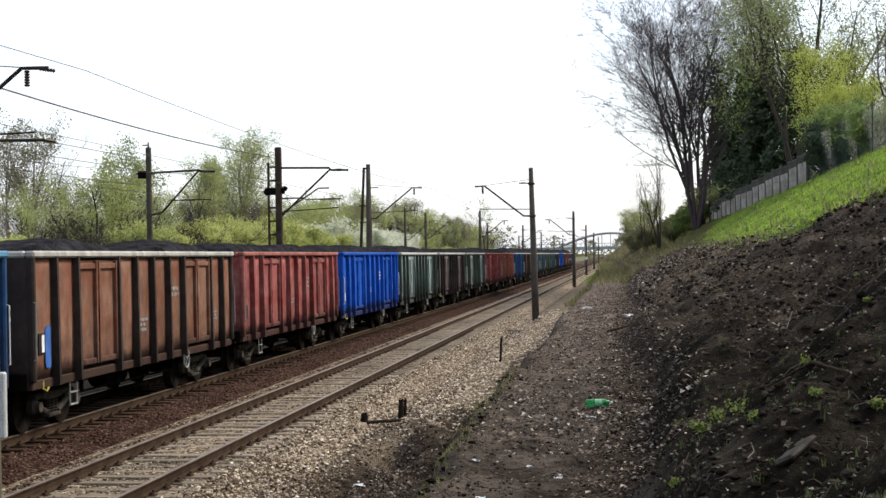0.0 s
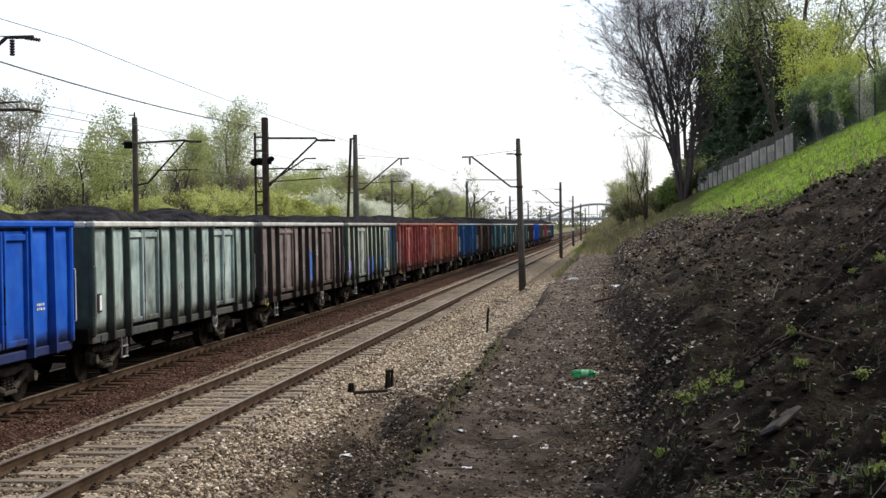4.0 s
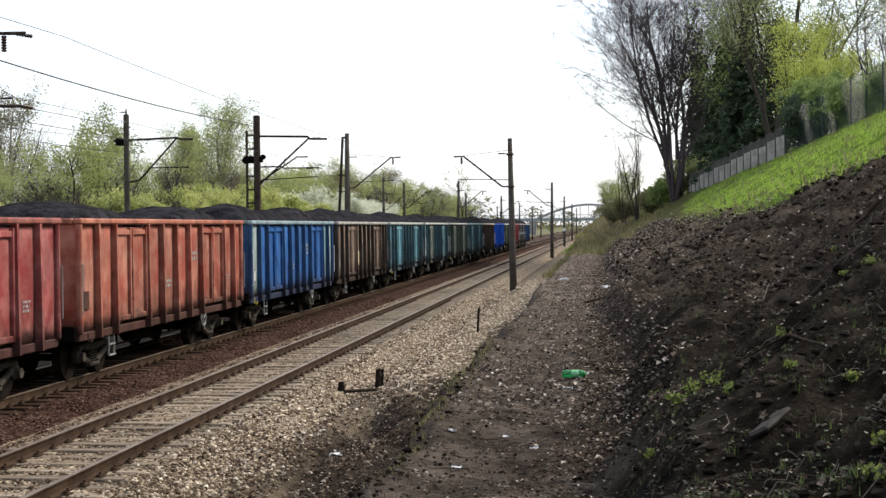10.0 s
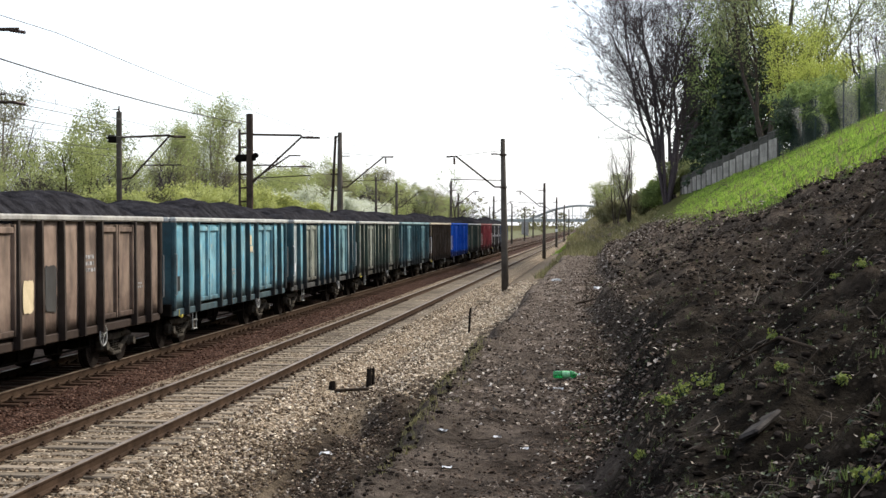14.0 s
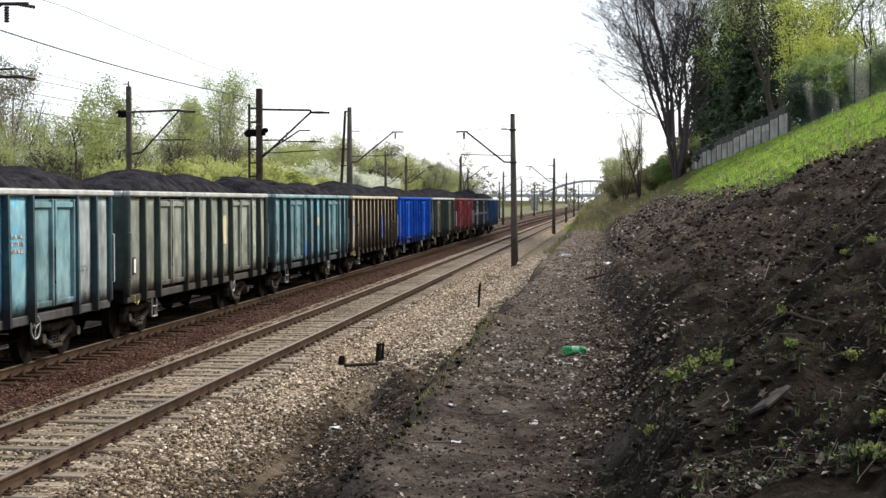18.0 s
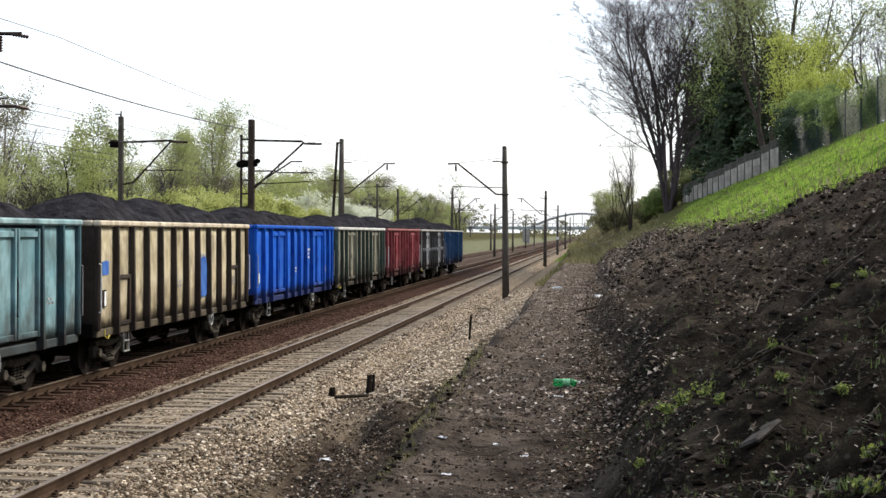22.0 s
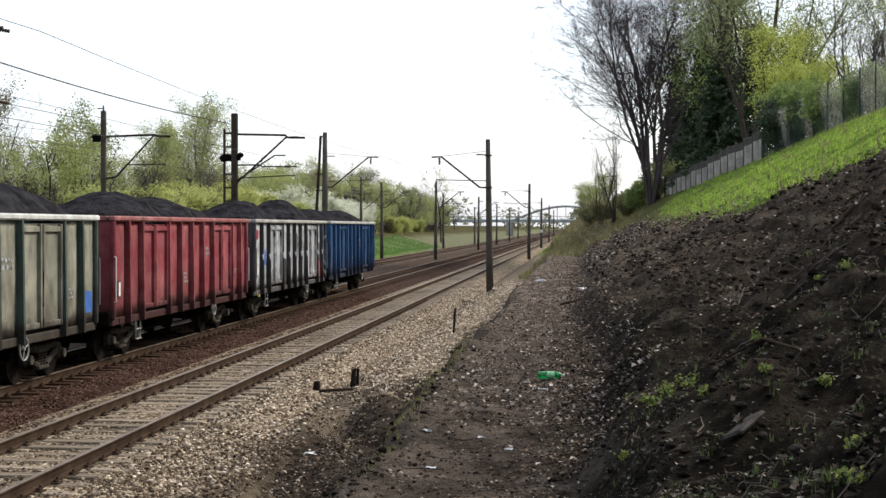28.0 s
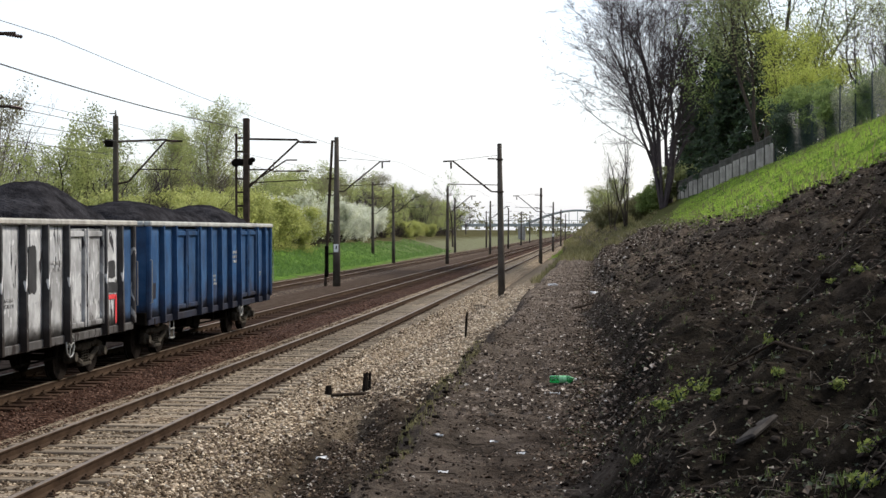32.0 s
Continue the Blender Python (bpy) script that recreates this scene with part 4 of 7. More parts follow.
p, d = (lambda i: ("p", i)), (lambda i: ("d", i))
TRAIN = [   # from the tail of the train to its head
    wagon("dark blue steel coal wagon at the tail of the train", NAVY, LIGHT_RIM, coal=0.45, seed=30),
    wagon("coal wagon sprayed all over in silver and black graffiti", SILVER, GREY_RIM, bays={p(7): NAVY}, posts=SILVER_DARK, coal=0.75, seed=31,
          sprays=[("blue sprayed patch", BLUE_SPRAY, -4.95, 2.0, 0.5, 0.5), ("red sprayed patch", DEEP_RED_SPRAY, -6.0, 2.75, 0.35, 0.3), ("black sprayed block", BLACK_SPRAY, -1.6, 1.5, 0.5, 0.8), ("black sprayed block", BLACK_SPRAY, 0.5, 2.3, 0.4, 0.9), ("red sprayed letter stroke", RED_SPRAY, 4.62, 1.36, 0.10, 0.62), ("red sprayed letter stroke", RED_SPRAY, 5.22, 1.36, 0.10, 0.62), ("red sprayed letter stroke", RED_SPRAY, 4.92, 1.62, 0.50, 0.10), ("black sprayed block", BLACK_SPRAY, 4.95, 2.2, 0.45, 0.38), ("black sprayed block", BLACK_SPRAY, 4.92, 1.82, 0.85, 0.22)]),
    wagon("crimson red steel coal wagon with soot-stained ribs", CRIMSON, P_("pink_rim_paint", (0.42, 0.13, 0.13), (0.52, 0.24, 0.22), rust=0.1, seed=24), coal=0.6, seed=32, posts=None),
    wagon("olive-grey coal wagon with a blue sprayed patch", OLIVE, LIGHT_RIM, posts=SHADE_GREEN, coal=0.55, seed=33, sprays=[("blue sprayed patch", BLUE_SPRAY, 5.95, 1.45, 0.5, 0.45)]),
    wagon("bright cobalt blue repainted coal wagon", COBALT, COBALT, coal=0.5, seed=34),
    wagon("cream coal wagon with shade-browned ribs and blue patches", CREAM, P_("cream_rim_paint", (0.55, 0.47, 0.35), (0.68, 0.60, 0.46), rust=0.1, seed=25), posts=SHADE_BROWN, coal=0.55, seed=35, doors=False,
          sprays=[("blue sprayed patch", BLUE_SPRAY, 1.62, 1.85, 0.85, 1.05), ("blue sprayed patch", BLUE_SPRAY, -5.95, 2.25, 0.42, 0.3)]),
    wagon("teal-grey coal wagon with ribs in shaded teal", TEAL_GREY, P_("teal_rim_paint", (0.22, 0.36, 0.38), (0.36, 0.49, 0.50), rust=0.1, seed=37), posts=SHADE_TEAL, coal=0.5, seed=36, bays={p(4): CYAN}, sprays=[("cream sprayed tag", CREAM_SPRAY, 0.55, 2.3, 0.5, 0.3), ("blue sprayed patch", BLUE_SPRAY, -1.65, 1.4, 0.5, 0.5)]),
    wagon("sage green-grey coal wagon with dirty panels", SAGE, LIGHT_RIM, posts=SHADE_GREEN, coal=0.5, seed=37, sprays=[("cream sprayed scribble", CREAM_SPRAY, 1.65, 2.25, 0.35, 0.8)]),
    wagon("pale grey coal wagon with sky blue replaced panels", PALE_GREY, LIGHT_RIM, bays={p(1): CYAN, d(0): SAGE, d(1): SAGE, p(2): TEAL_GREY, p(3): SKY, p(4): SKY, p(5): CYAN, d(2): TEAL_GREY, d(3): TEAL_GREY}, posts=SHADE_TEAL, coal=0.5, seed=38),
    wagon("cyan coal wagon with pale graffiti", CYAN, LIGHT_RIM, posts=SHADE_TEAL, coal=0.5, seed=39, sprays=[("cream sprayed tag", CREAM_SPRAY, 1.6, 2.35, 0.45, 0.16), ("cream sprayed tag", CREAM_SPRAY, 1.6, 2.6, 0.2, 0.3)]),
    wagon("brown coal wagon with rusty faded panels", BROWN, GREY_RIM, posts=SHADE_BROWN, coal=0.5, seed=40, sprays=[("pale sprayed patch", PALE_GREY, -0.5, 1.85, 0.6, 0.9), ("pale sprayed patch", CREAM_SPRAY, -1.6, 1.75, 0.5, 0.6)]),
    # navy posts hold the blue ribs' shade in their colour
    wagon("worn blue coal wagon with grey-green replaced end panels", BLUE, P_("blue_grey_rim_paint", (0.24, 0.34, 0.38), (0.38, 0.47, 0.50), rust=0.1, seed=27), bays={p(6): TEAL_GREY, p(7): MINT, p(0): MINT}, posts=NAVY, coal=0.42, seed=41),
    wagon("orange-red coal wagon with scuffed panels", ORANGE, P_("orange_rim_paint", (0.40, 0.13, 0.08), (0.50, 0.22, 0.15), rust=0.1, seed=28), coal=0.42, seed=42),
    wagon("faded red coal wagon with brighter red lower patches", RED, P_("red_rim_paint", (0.38, 0.11, 0.09), (0.48, 0.20, 0.16), rust=0.1, seed=29), coal=0.35, seed=43, sprays=[("fresh red paint patch", DEEP_RED_SPRAY, 0.55, 1.42, 0.86, 0.62), ("fresh red paint patch", DEEP_RED_SPRAY, -0.55, 1.3, 0.8, 0.4)]),
    wagon("white coal wagon with blue and grey graffiti and a blue end", WHITE, GREY_RIM, bays={p(6): COBALT, p(7): COBALT, p(0): PALE_YELLOW, p(2): PALE_YELLOW, p(4): PALE_YELLOW}, posts=SHADE_GREEN, coal=0.3, seed=44,
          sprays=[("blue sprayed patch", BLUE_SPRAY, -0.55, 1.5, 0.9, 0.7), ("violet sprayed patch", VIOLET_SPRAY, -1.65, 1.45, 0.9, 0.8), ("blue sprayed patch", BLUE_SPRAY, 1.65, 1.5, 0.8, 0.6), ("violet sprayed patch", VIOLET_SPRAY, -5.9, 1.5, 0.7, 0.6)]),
    # post paint darkened to stand in for shade on the ribs
    wagon("mauve-brown coal wagon with violet graffiti", MAUVE, LIGHT_RIM, posts=P_("shade_mauve_paint", (0.035, 0.03, 0.03), (0.075, 0.065, 0.06), rust=0.3, seed=33), coal=0.22, seed=45, sprays=[("blue sprayed patch", BLUE_SPRAY, 0.55, 1.75, 0.68, 1.0)]),
    wagon("mint-grey coal wagon with dark ribs", MINT, LIGHT_RIM, posts=SHADE_GREEN, coal=0.3, seed=46),
    wagon("bright blue repainted coal wagon with white stencils", COBALT, COBALT, coal=0.25, seed=47),
    wagon("brick red coal wagon with sooty ribs", RED, P_("brick_rim_paint", (0.40, 0.12, 0.10), (0.50, 0.22, 0.18), rust=0.1, seed=34), coal=0.25, seed=48),
    # the near-black brown of these posts is painted rib shade
    wagon("rust-orange coal wagon with faded patchy panels", RUST, GREY_RIM, posts=P_("shade_rust_paint", (0.04, 0.03, 0.027), (0.09, 0.07, 0.06), rust=0.3, seed=35), coal=0.25, seed=49, sprays=[("blue sprayed patch", BLUE_SPRAY, -5.75, 1.55, 0.25, 0.75)]),
    wagon("dark blue coal wagon with a sooty end wall", NAVY, P_("sky_rim_paint", (0.10, 0.28, 0.45), (0.18, 0.38, 0.55), rust=0.1, seed=36), coal=0.3, seed=50),
]

# seconds, place of the train's tail along the track
TAIL = [(0, 312.24), (2, 292.5), (4, 272.75), (6, 253.14), (8, 233.83), (10, 214.96), (12, 196.65), (14, 178.99), (16, 162.05), (18, 145.87), (20, 130.44), (22, 115.72), (24, 101.61), (26, 87.99), (28, 74.63), (30, 61.29), (32, 47.62)]


# ---- poles, brackets and wires ----
def bar_between(p0, p1, r, n=6):
    return Shape().tube([p0, p1], r, n)


def insulator_shape(p0, p1, r=0.06):
    """A string of porcelain discs between two points."""
    a, b = Vector(p0), Vector(p1)
    pts, rad = [], []
    for i in range(13):
        pts.append(tuple(a.lerp(b, i / 12)))
        rad.append(r if i % 2 else r * 0.55)
    return Shape().tube(pts, rad, 8)


def bracket(pole, side, z_low, z_high, reach, tip=0.5, steady=True):
    """The bracket that carries the overhead line: raking strut, tip, insulator, steady arm and stay. side: +1 reaches to +x."""
    part("strut", Shape().tube([(0, 0, z_low), (side * 0.45, 0, z_low + 0.02), (side * reach, 0, z_high), (side * (reach + tip), 0, z_high - 0.01)], 0.045, 8), MAST_STEEL, pole)
    part("insulator", insulator_shape((side * (reach + tip * 0.2), 0, z_high - 0.05), (side * (reach + tip * 0.2), 0, z_high - 0.4), 0.07), PORCELAIN, pole)
    if steady:
        part("steady_arm", bar_between((side * 0.1, 0, z_low + 0.35), (side * (reach + 0.3), 0, z_low + 0.45), 0.022), MAST_STEEL, pole)
        part("stay", bar_between((side * 0.08, 0, z_high + 0.25), (side * reach, 0, z_high + 0.02), 0.012, 5), MAST_STEEL, pole)


def concrete_pole(at, top, side, label, sign=False, lean=0.0):
    base = ground_z(at[0], at[1]) - 0.1
    pole = thing("catenary_pole", label, "utility pole", (at[0], at[1], 0), group="overhead line poles")
    pole.rotation_euler = (0, radians(lean), 0)
    part("shaft", Shape().tube([(0, 0, base - 0.3), (0, 0, base + 1.5), (0, 0, top)], [0.19, 0.18, 0.115], 10), POLE_CONCRETE, pole, smooth=True)
    part("cap", Shape().tube([(0, 0, top), (0, 0, top + 0.05)], [0.125, 0.09], 10), POLE_CONCRETE, pole)
    for z in (5.0, 6.65):
        part("clamp", Shape().box((0, 0, z), (0.36, 0.36, 0.09), None, 0.02), MAST_STEEL, pole)
    bracket(pole, side, 5.0, 6.62, 2.4)
    part("stub_arm", bar_between((side * 0.1, 0, 6.68), (side * 0.62, 0, 6.70), 0.03), MAST_STEEL, pole)
    part("stub_insulator", insulator_shape((side * 0.3, 0, 6.7), (side * 0.6, 0, 6.7), 0.05), PORCELAIN, pole)
    if sign:
        part("number_plate", Shape().box((0, -0.2, 2.35), (0.34, 0.02, 0.45), None, 0.005), PLATE_WHITE, pole)
    return pole


for k, (x, y, top) in enumerate(((-4.46, 77.6, 7.42), (-5.0, 157.1, 7.4), (-5.6, 236.0, 7.45), (-5.9, 316.0, 7.4), (-6.2, 396.0, 7.4))):
    concrete_pole((x, y), top, -1, "dark weathered concrete catenary pole beside the path", sign=(k == 2), lean=-0.9 if k == 0 else 0.3)
for x, y, top in ((-14.6, 156.2, 7.6), (-14.5, 222.6, 7.35), (-15.4, 290.0, 7.3), (-15.9, 356.0, 7.35), (-16.4, 420.0, 7.3)):
    concrete_pole((x, y), top, 1, "concrete catenary pole beyond the far track", lean=0.4)
for x, y, top in ((-20.5, 158.6, 7.6), (-20.7, 234.5, 8.1), (-20.4, 302.0, 6.9), (-22.0, 380.0, 6.8), (-24.6, 172.0, 8.6)):
    concrete_pole((x, y), top, 1, "concrete pole beside the overgrown siding", lean=-0.3)


def lattice_mast(at, top, label):
    """Channel-steel mast with a ladder frame and a tensioning gear on its side."""
    base = ground_z(at[0], at[1]) - 0.1
    m = thing("lattice_mast", label, "utility pole", (at[0], at[1], 0), group="overhead line poles")
    part("main_post", Shape().box((0, 0, (base + top) / 2), (0.27, 0.30, top - base), None, 0.03), MAST_STEEL, m)
    for x in (-0.47,):
        part("ladder_rail", Shape().box((x, 0, (base + top - 0.7) / 2), (0.10, 0.10, top - 0.7 - base), None, 0.01), MAST_STEEL, m)
    z, k = base + 0.3, 0
    while z < top - 0.7:
        part("rung", Shape().box((-0.32, 0, z), (0.36, 0.06, 0.085), None, 0.01), MAST_STEEL, m)
        if k % 2 == 0:
            part("cross_brace", bar_between((-0.17, 0, z), (-0.47, 0, z + 0.6), 0.016, 5), MAST_STEEL, m)
        z += 0.62
        k += 1
    part("tension_gear", Shape().box((-0.15, 0.0, top - 2.0), (0.85, 0.28, 0.3), None, 0.05).tube([(-0.5, -0.15, top - 2.05), (-0.5, 0.15, top - 2.05)], 0.17, 12).tube([(0.28, -0.1, top - 1.9), (0.28, 0.1, top - 1.9)], 0.12, 10), DARK_STEEL, m)
    part("spike_arm", Shape().tube([(0.1, 0, top - 2.35), (1.25, 0, top - 2.35), (1.28, 0, top - 2.0)], 0.035, 6), MAST_STEEL, m)
    part("upper_arm", Shape().tube([(0.1, 0, top - 0.95), (2.35, 0, top - 1.0), (2.45, 0, top - 1.1), (3.25, 0, top - 1.12)], 0.05, 8), MAST_STEEL, m)
    part("raking_strut", bar_between((0.12, 0, top - 3.15), (2.4, 0, top - 1.08), 0.045), MAST_STEEL, m)
    part("lower_strut", Shape().tube([(0.12, 0, top - 3.05), (1.85, 0, top - 1.92), (2.35, 0, top - 1.92)], 0.035, 6), MAST_STEEL, m)
    part("steady_arm", bar_between((1.2, 0, top - 2.42), (2.85, 0, top - 2.42), 0.03), MAST_STEEL, m)
    part("steady_arm", bar_between((0.2, 0, top - 2.95), (2.8, 0, top - 2.82), 0.025), MAST_STEEL, m)
    part("insulator", insulator_shape((2.6, 0, top - 1.1), (2.95, 0, top - 1.1), 0.08), PORCELAIN, m)
    part("insulator", insulator_shape((2.3, 0, top - 2.42), (2.6, 0, top - 2.42), 0.07), PORCELAIN, m)
    return m


def yard_mast(at, top, label):
    """Single post with a long bracket over the siding."""
    base = ground_z(at[0], at[1]) - 0.1
    m = thing("siding_mast", label, "utility pole", (at[0], at[1], 0), group="overhead line poles")
    part("post", Shape().box((0, 0, (base + top) / 2), (0.22, 0.22, top - base), None, 0.03), POLE_CONCRETE, m)
    part("finial", Shape().tube([(0, 0, top), (0, 0, top + 0.25)], [0.05, 0.03], 6).box((-0.12, 0, top + 0.1), (0.3, 0.05, 0.05)), MAST_STEEL, m)
    part("tension_wheel", Shape().box((-0.3, 0, top - 1.25), (0.4, 0.25, 0.35), None, 0.05), DARK_STEEL, m)
    part("upper_arm", Shape().tube([(-0.6, 0, top - 1.2), (2.35, 0, top - 1.1), (2.45, 0, top - 1.15), (3.1, 0, top - 1.18)], 0.05, 8), MAST_STEEL, m)
    part("raking_strut", Shape().tube([(0.1, 0, top - 3.1), (0.6, 0, top - 3.0), (2.35, 0, top - 1.12)], 0.045, 8), MAST_STEEL, m)
    part("steady_arm", bar_between((1.0, 0, top - 2.45), (2.9, 0, top - 2.45), 0.03), MAST_STEEL, m)
    part("insulator", insulator_shape((2.55, 0, top - 1.17), (2.9, 0, top - 1.17), 0.08), PORCELAIN, m)
    return m


def anchor_mast(at, top, label, plate):
    """Twin-post mast: an upright concrete post with a raking steel strut beside it."""
    base = ground_z(at[0], at[1]) - 0.1
    m = thing("anchor_mast", label, "utility pole", (at[0], at[1], 0), group="overhead line poles")
    part("post", Shape().tube([(0, 0, base - 0.2), (0, 0, base + 2.2), (0, 0, top)], [0.24, 0.22, 0.13], 10), POLE_CONCRETE, m, smooth=True)
    part("raking_post", Shape().tube([(-0.72, 0.1, base), (-0.5, 0.1, 4.5), (-0.28, 0.1, top - 0.2)], [0.10, 0.09, 0.08], 8), MAST_STEEL, m)
    part("head_tie", Shape().box((-0.14, 0.05, top - 0.25), (0.4, 0.12, 0.1)), MAST_STEEL, m)
    for z in (6.2, 5.2, 3.6, 1.6):
        part("tie", Shape().box((-0.3, 0.05, z), (0.6, 0.1, 0.08)), MAST_STEEL, m)
    part("switch_box", Shape().box((-0.6, -0.1, 1.15), (0.22, 0.22, 1.9), None, 0.04), DARK_STEEL, m)
    bracket(m, 1, 5.4, 7.24, 2.7, 0.6)
    part("stub_arm", bar_between((0.1, 0, 7.3), (0.62, 0, 7.3), 0.03), MAST_STEEL, m)
    if plate:
        part("number_plate", Shape().box((0, -0.25, 1.95), (0.28, 0.02, 0.48), None, 0.005), PLATE_WHITE, m, "white enamel plate with a dark bar")
        part("plate_bar", Shape().box((0.02, -0.263, 2.0), (0.08, 0.006, 0.22)), BLACK_SPRAY, m)
    return m


lattice_mast((-15.6, 68.3), 8.15, "dark steel catenary mast with ladder frame and tensioning gear")
yard_mast((-21.5, 67.6), 8.25, "grey siding mast with a long raking bracket")
anchor_mast((-15.4, 92.0), 8.75, "twin-post concrete catenary mast with a white plate", True)
near_mast = anchor_mast((-15.55, 31.6), 8.75, "twin-post catenary mast beyond the train", False)
part("registration_arm", bar_between((0.1, 0, 5.72), (3.2, 0, 5.67), 0.035), MAST_STEEL, near_mast)
part("registration_insulator", insulator_shape((3.2, 0, 5.67), (3.45, 0, 5.62), 0.045), PORCELAIN, near_mast)
part("top_insulator", insulator_shape((3.1, 0, 7.22), (3.45, 0, 7.16), 0.05), PORCELAIN, near_mast)


def wire(name, label, x, spans, z_at, sag, r):
    """A wire along the track, hung between the places in spans."""
    pts = []
    for a, b in zip(spans, spans[1:]):
        for i in range(12):
            u = i / 12
            pts.append((x, a + (b - a) * u, z_at - sag * 4 * u * (1 - u)))
    pts.append((x, spans[-1], z_at))
    ob = part(name, Shape().tube(pts, r, 5), WIRE)
    return tagged(ob, label, "cable", "overhead wires")


wire("feeder_wire", "thick dark feeder wire slung to the lattice mast", -15.95, (-30, 31.6, 68.2), 7.72, 0.25, 0.022)
wire("messenger_wire", "thin messenger wire over the far track", FAR, (-34, 31.6, 92, 156, 222, 290, 356, 420), 7.15, 0.3, 0.008)
wire("contact_wire", "thin contact wire over the far track", FAR, (-34, 31.6, 92, 156, 222, 290, 356, 420), 5.62, 0.05, 0.006)
wire("messenger_wire", "thin messenger wire over the siding", SIDING, (-34, 10, 67.6, 158, 234, 302), 6.95, 0.8, 0.008)
wire("contact_wire", "thin contact wire over the siding", SIDING, (-34, 10, 67.6, 158, 234, 302), 5.7, 0.05, 0.008)
for z in (7.75, 7.2, 6.5):
    wire("tension_wire", "thin tension wire running to the siding mast", -21.9, (-34, 67.6), z, 0.1, 0.015)


# ---- plants ----
def leaf_material(name, stops, glow=0.5):
    """Leaves: each clump takes its own tone; light passes through in part."""
    m, nt, b = material(name)
    isl = nt.nodes.new("ShaderNodeNewGeometry").outputs["Random Per Island"]
    rnd = nt.nodes.new("ShaderNodeObjectInfo").outputs["Random"]
    pos = nt.nodes.new("ShaderNodeNewGeometry").outputs["Position"]
    patch = noise_fac(nt, 0.5, 3.0, vec=pos)
    mixed = math_node(nt, "ADD", math_node(nt, "MULTIPLY", isl, 0.55), math_node(nt, "ADD", math_node(nt, "MULTIPLY", rnd, 0.15), math_node(nt, "MULTIPLY", patch, 0.35)))
    col = ramp(nt, mixed, stops)
    nt.links.new(col, b.inputs["Base Color"])
    b.inputs["Roughness"].default_value = 0.7
    tr = nt.nodes.new("ShaderNodeBsdfTranslucent")
    nt.links.new(col, tr.inputs[0])
    ms = nt.nodes.new("ShaderNodeMixShader")
    ms.inputs[0].default_value = glow
    out = nt.nodes["Material Output"]
    nt.links.new(b.outputs[0], ms.inputs[1])
    nt.links.new(tr.outputs[0], ms.inputs[2])
    nt.links.new(ms.outputs[0], out.inputs[0])
    return m


BARK = surface("grey_brown_bark", [(0.3, (0.0385, 0.0301, 0.0252)), (0.7, (0.098, 0.0805, 0.07))], 6.0, stretch=(3, 3, 0.4), bumps=0.6)
BARK_PALE = surface("pale_bark", [(0.3, (0.15, 0.125, 0.105)), (0.7, (0.32, 0.28, 0.24))], 6.0, stretch=(3, 3, 0.4), bumps=0.5)
BARK_BIG = surface("violet_grey_bark", [(0.3, (0.05, 0.04, 0.043)), (0.7, (0.125, 0.104, 0.108))], 6.0, stretch=(3, 3, 0.4), bumps=0.6)
LEAF_SPRING = leaf_material("spring_leaves", [(0.2, (0.19, 0.22, 0.075)), (0.5, (0.31, 0.35, 0.125)), (0.85, (0.47, 0.50, 0.22))])
LEAF_MID = leaf_material("mid_green_leaves", [(0.2, (0.12, 0.145, 0.055)), (0.5, (0.205, 0.235, 0.095)), (0.85, (0.33, 0.36, 0.16))])
LEAF_HEDGE = leaf_material("hedge_leaves", [(0.2, (0.20, 0.22, 0.065)), (0.5, (0.36, 0.39, 0.12)), (0.85, (0.54, 0.56, 0.22))])
LEAF_OLIVE = leaf_material("olive_brown_buds", [(0.2, (0.10, 0.095, 0.04)), (0.5, (0.17, 0.165, 0.075)), (0.85, (0.26, 0.25, 0.13))])
LEAF_YELLOW = leaf_material("yellow_green_leaves", [(0.2, (0.25, 0.29, 0.05)), (0.5, (0.40, 0.45, 0.09)), (0.85, (0.58, 0.60, 0.16))])
LEAF_DARK = leaf_material("dark_needles", [(0.2, (0.012, 0.026, 0.010)), (0.5, (0.026, 0.048, 0.018)), (0.85, (0.055, 0.09, 0.03))], 0.1)
LEAF_DEEP = leaf_material("deep_green_leaves", [(0.2, (0.10, 0.15, 0.045)), (0.5, (0.20, 0.27, 0.08)), (0.85, (0.35, 0.43, 0.14))], 0.45)
BLOSSOM = leaf_material("white_blossom", [(0.15, (0.30, 0.34, 0.16)), (0.4, (0.52, 0.55, 0.40)), (0.85, (0.82, 0.82, 0.76))], 0.45)


def leaf_quads(sh, p, n, spread, size, rng, flat=0.0):
    """A clump of n leaves round the point p."""
    for _ in range(n):
        c = Vector(p) + Vector((rng.gauss(0, spread), rng.gauss(0, spread), rng.gauss(0, spread * 0.8)))
        a = Vector((rng.gauss(0, 1), rng.gauss(0, 1), rng.gauss(0, 1) * (1 - flat))).normalized()
        b = a.orthogonal().normalized()
        s = size * rng.uniform(0.6, 1.35)
        k = a.cross(b) * s * 0.25
        sh.add([tuple(c - a * s * 0.6), tuple(c + b * s * 0.36 + k), tuple(c + a * s * 0.6), tuple(c - b * s * 0.36 + k)], [(0, 1, 2), (0, 2, 3)])


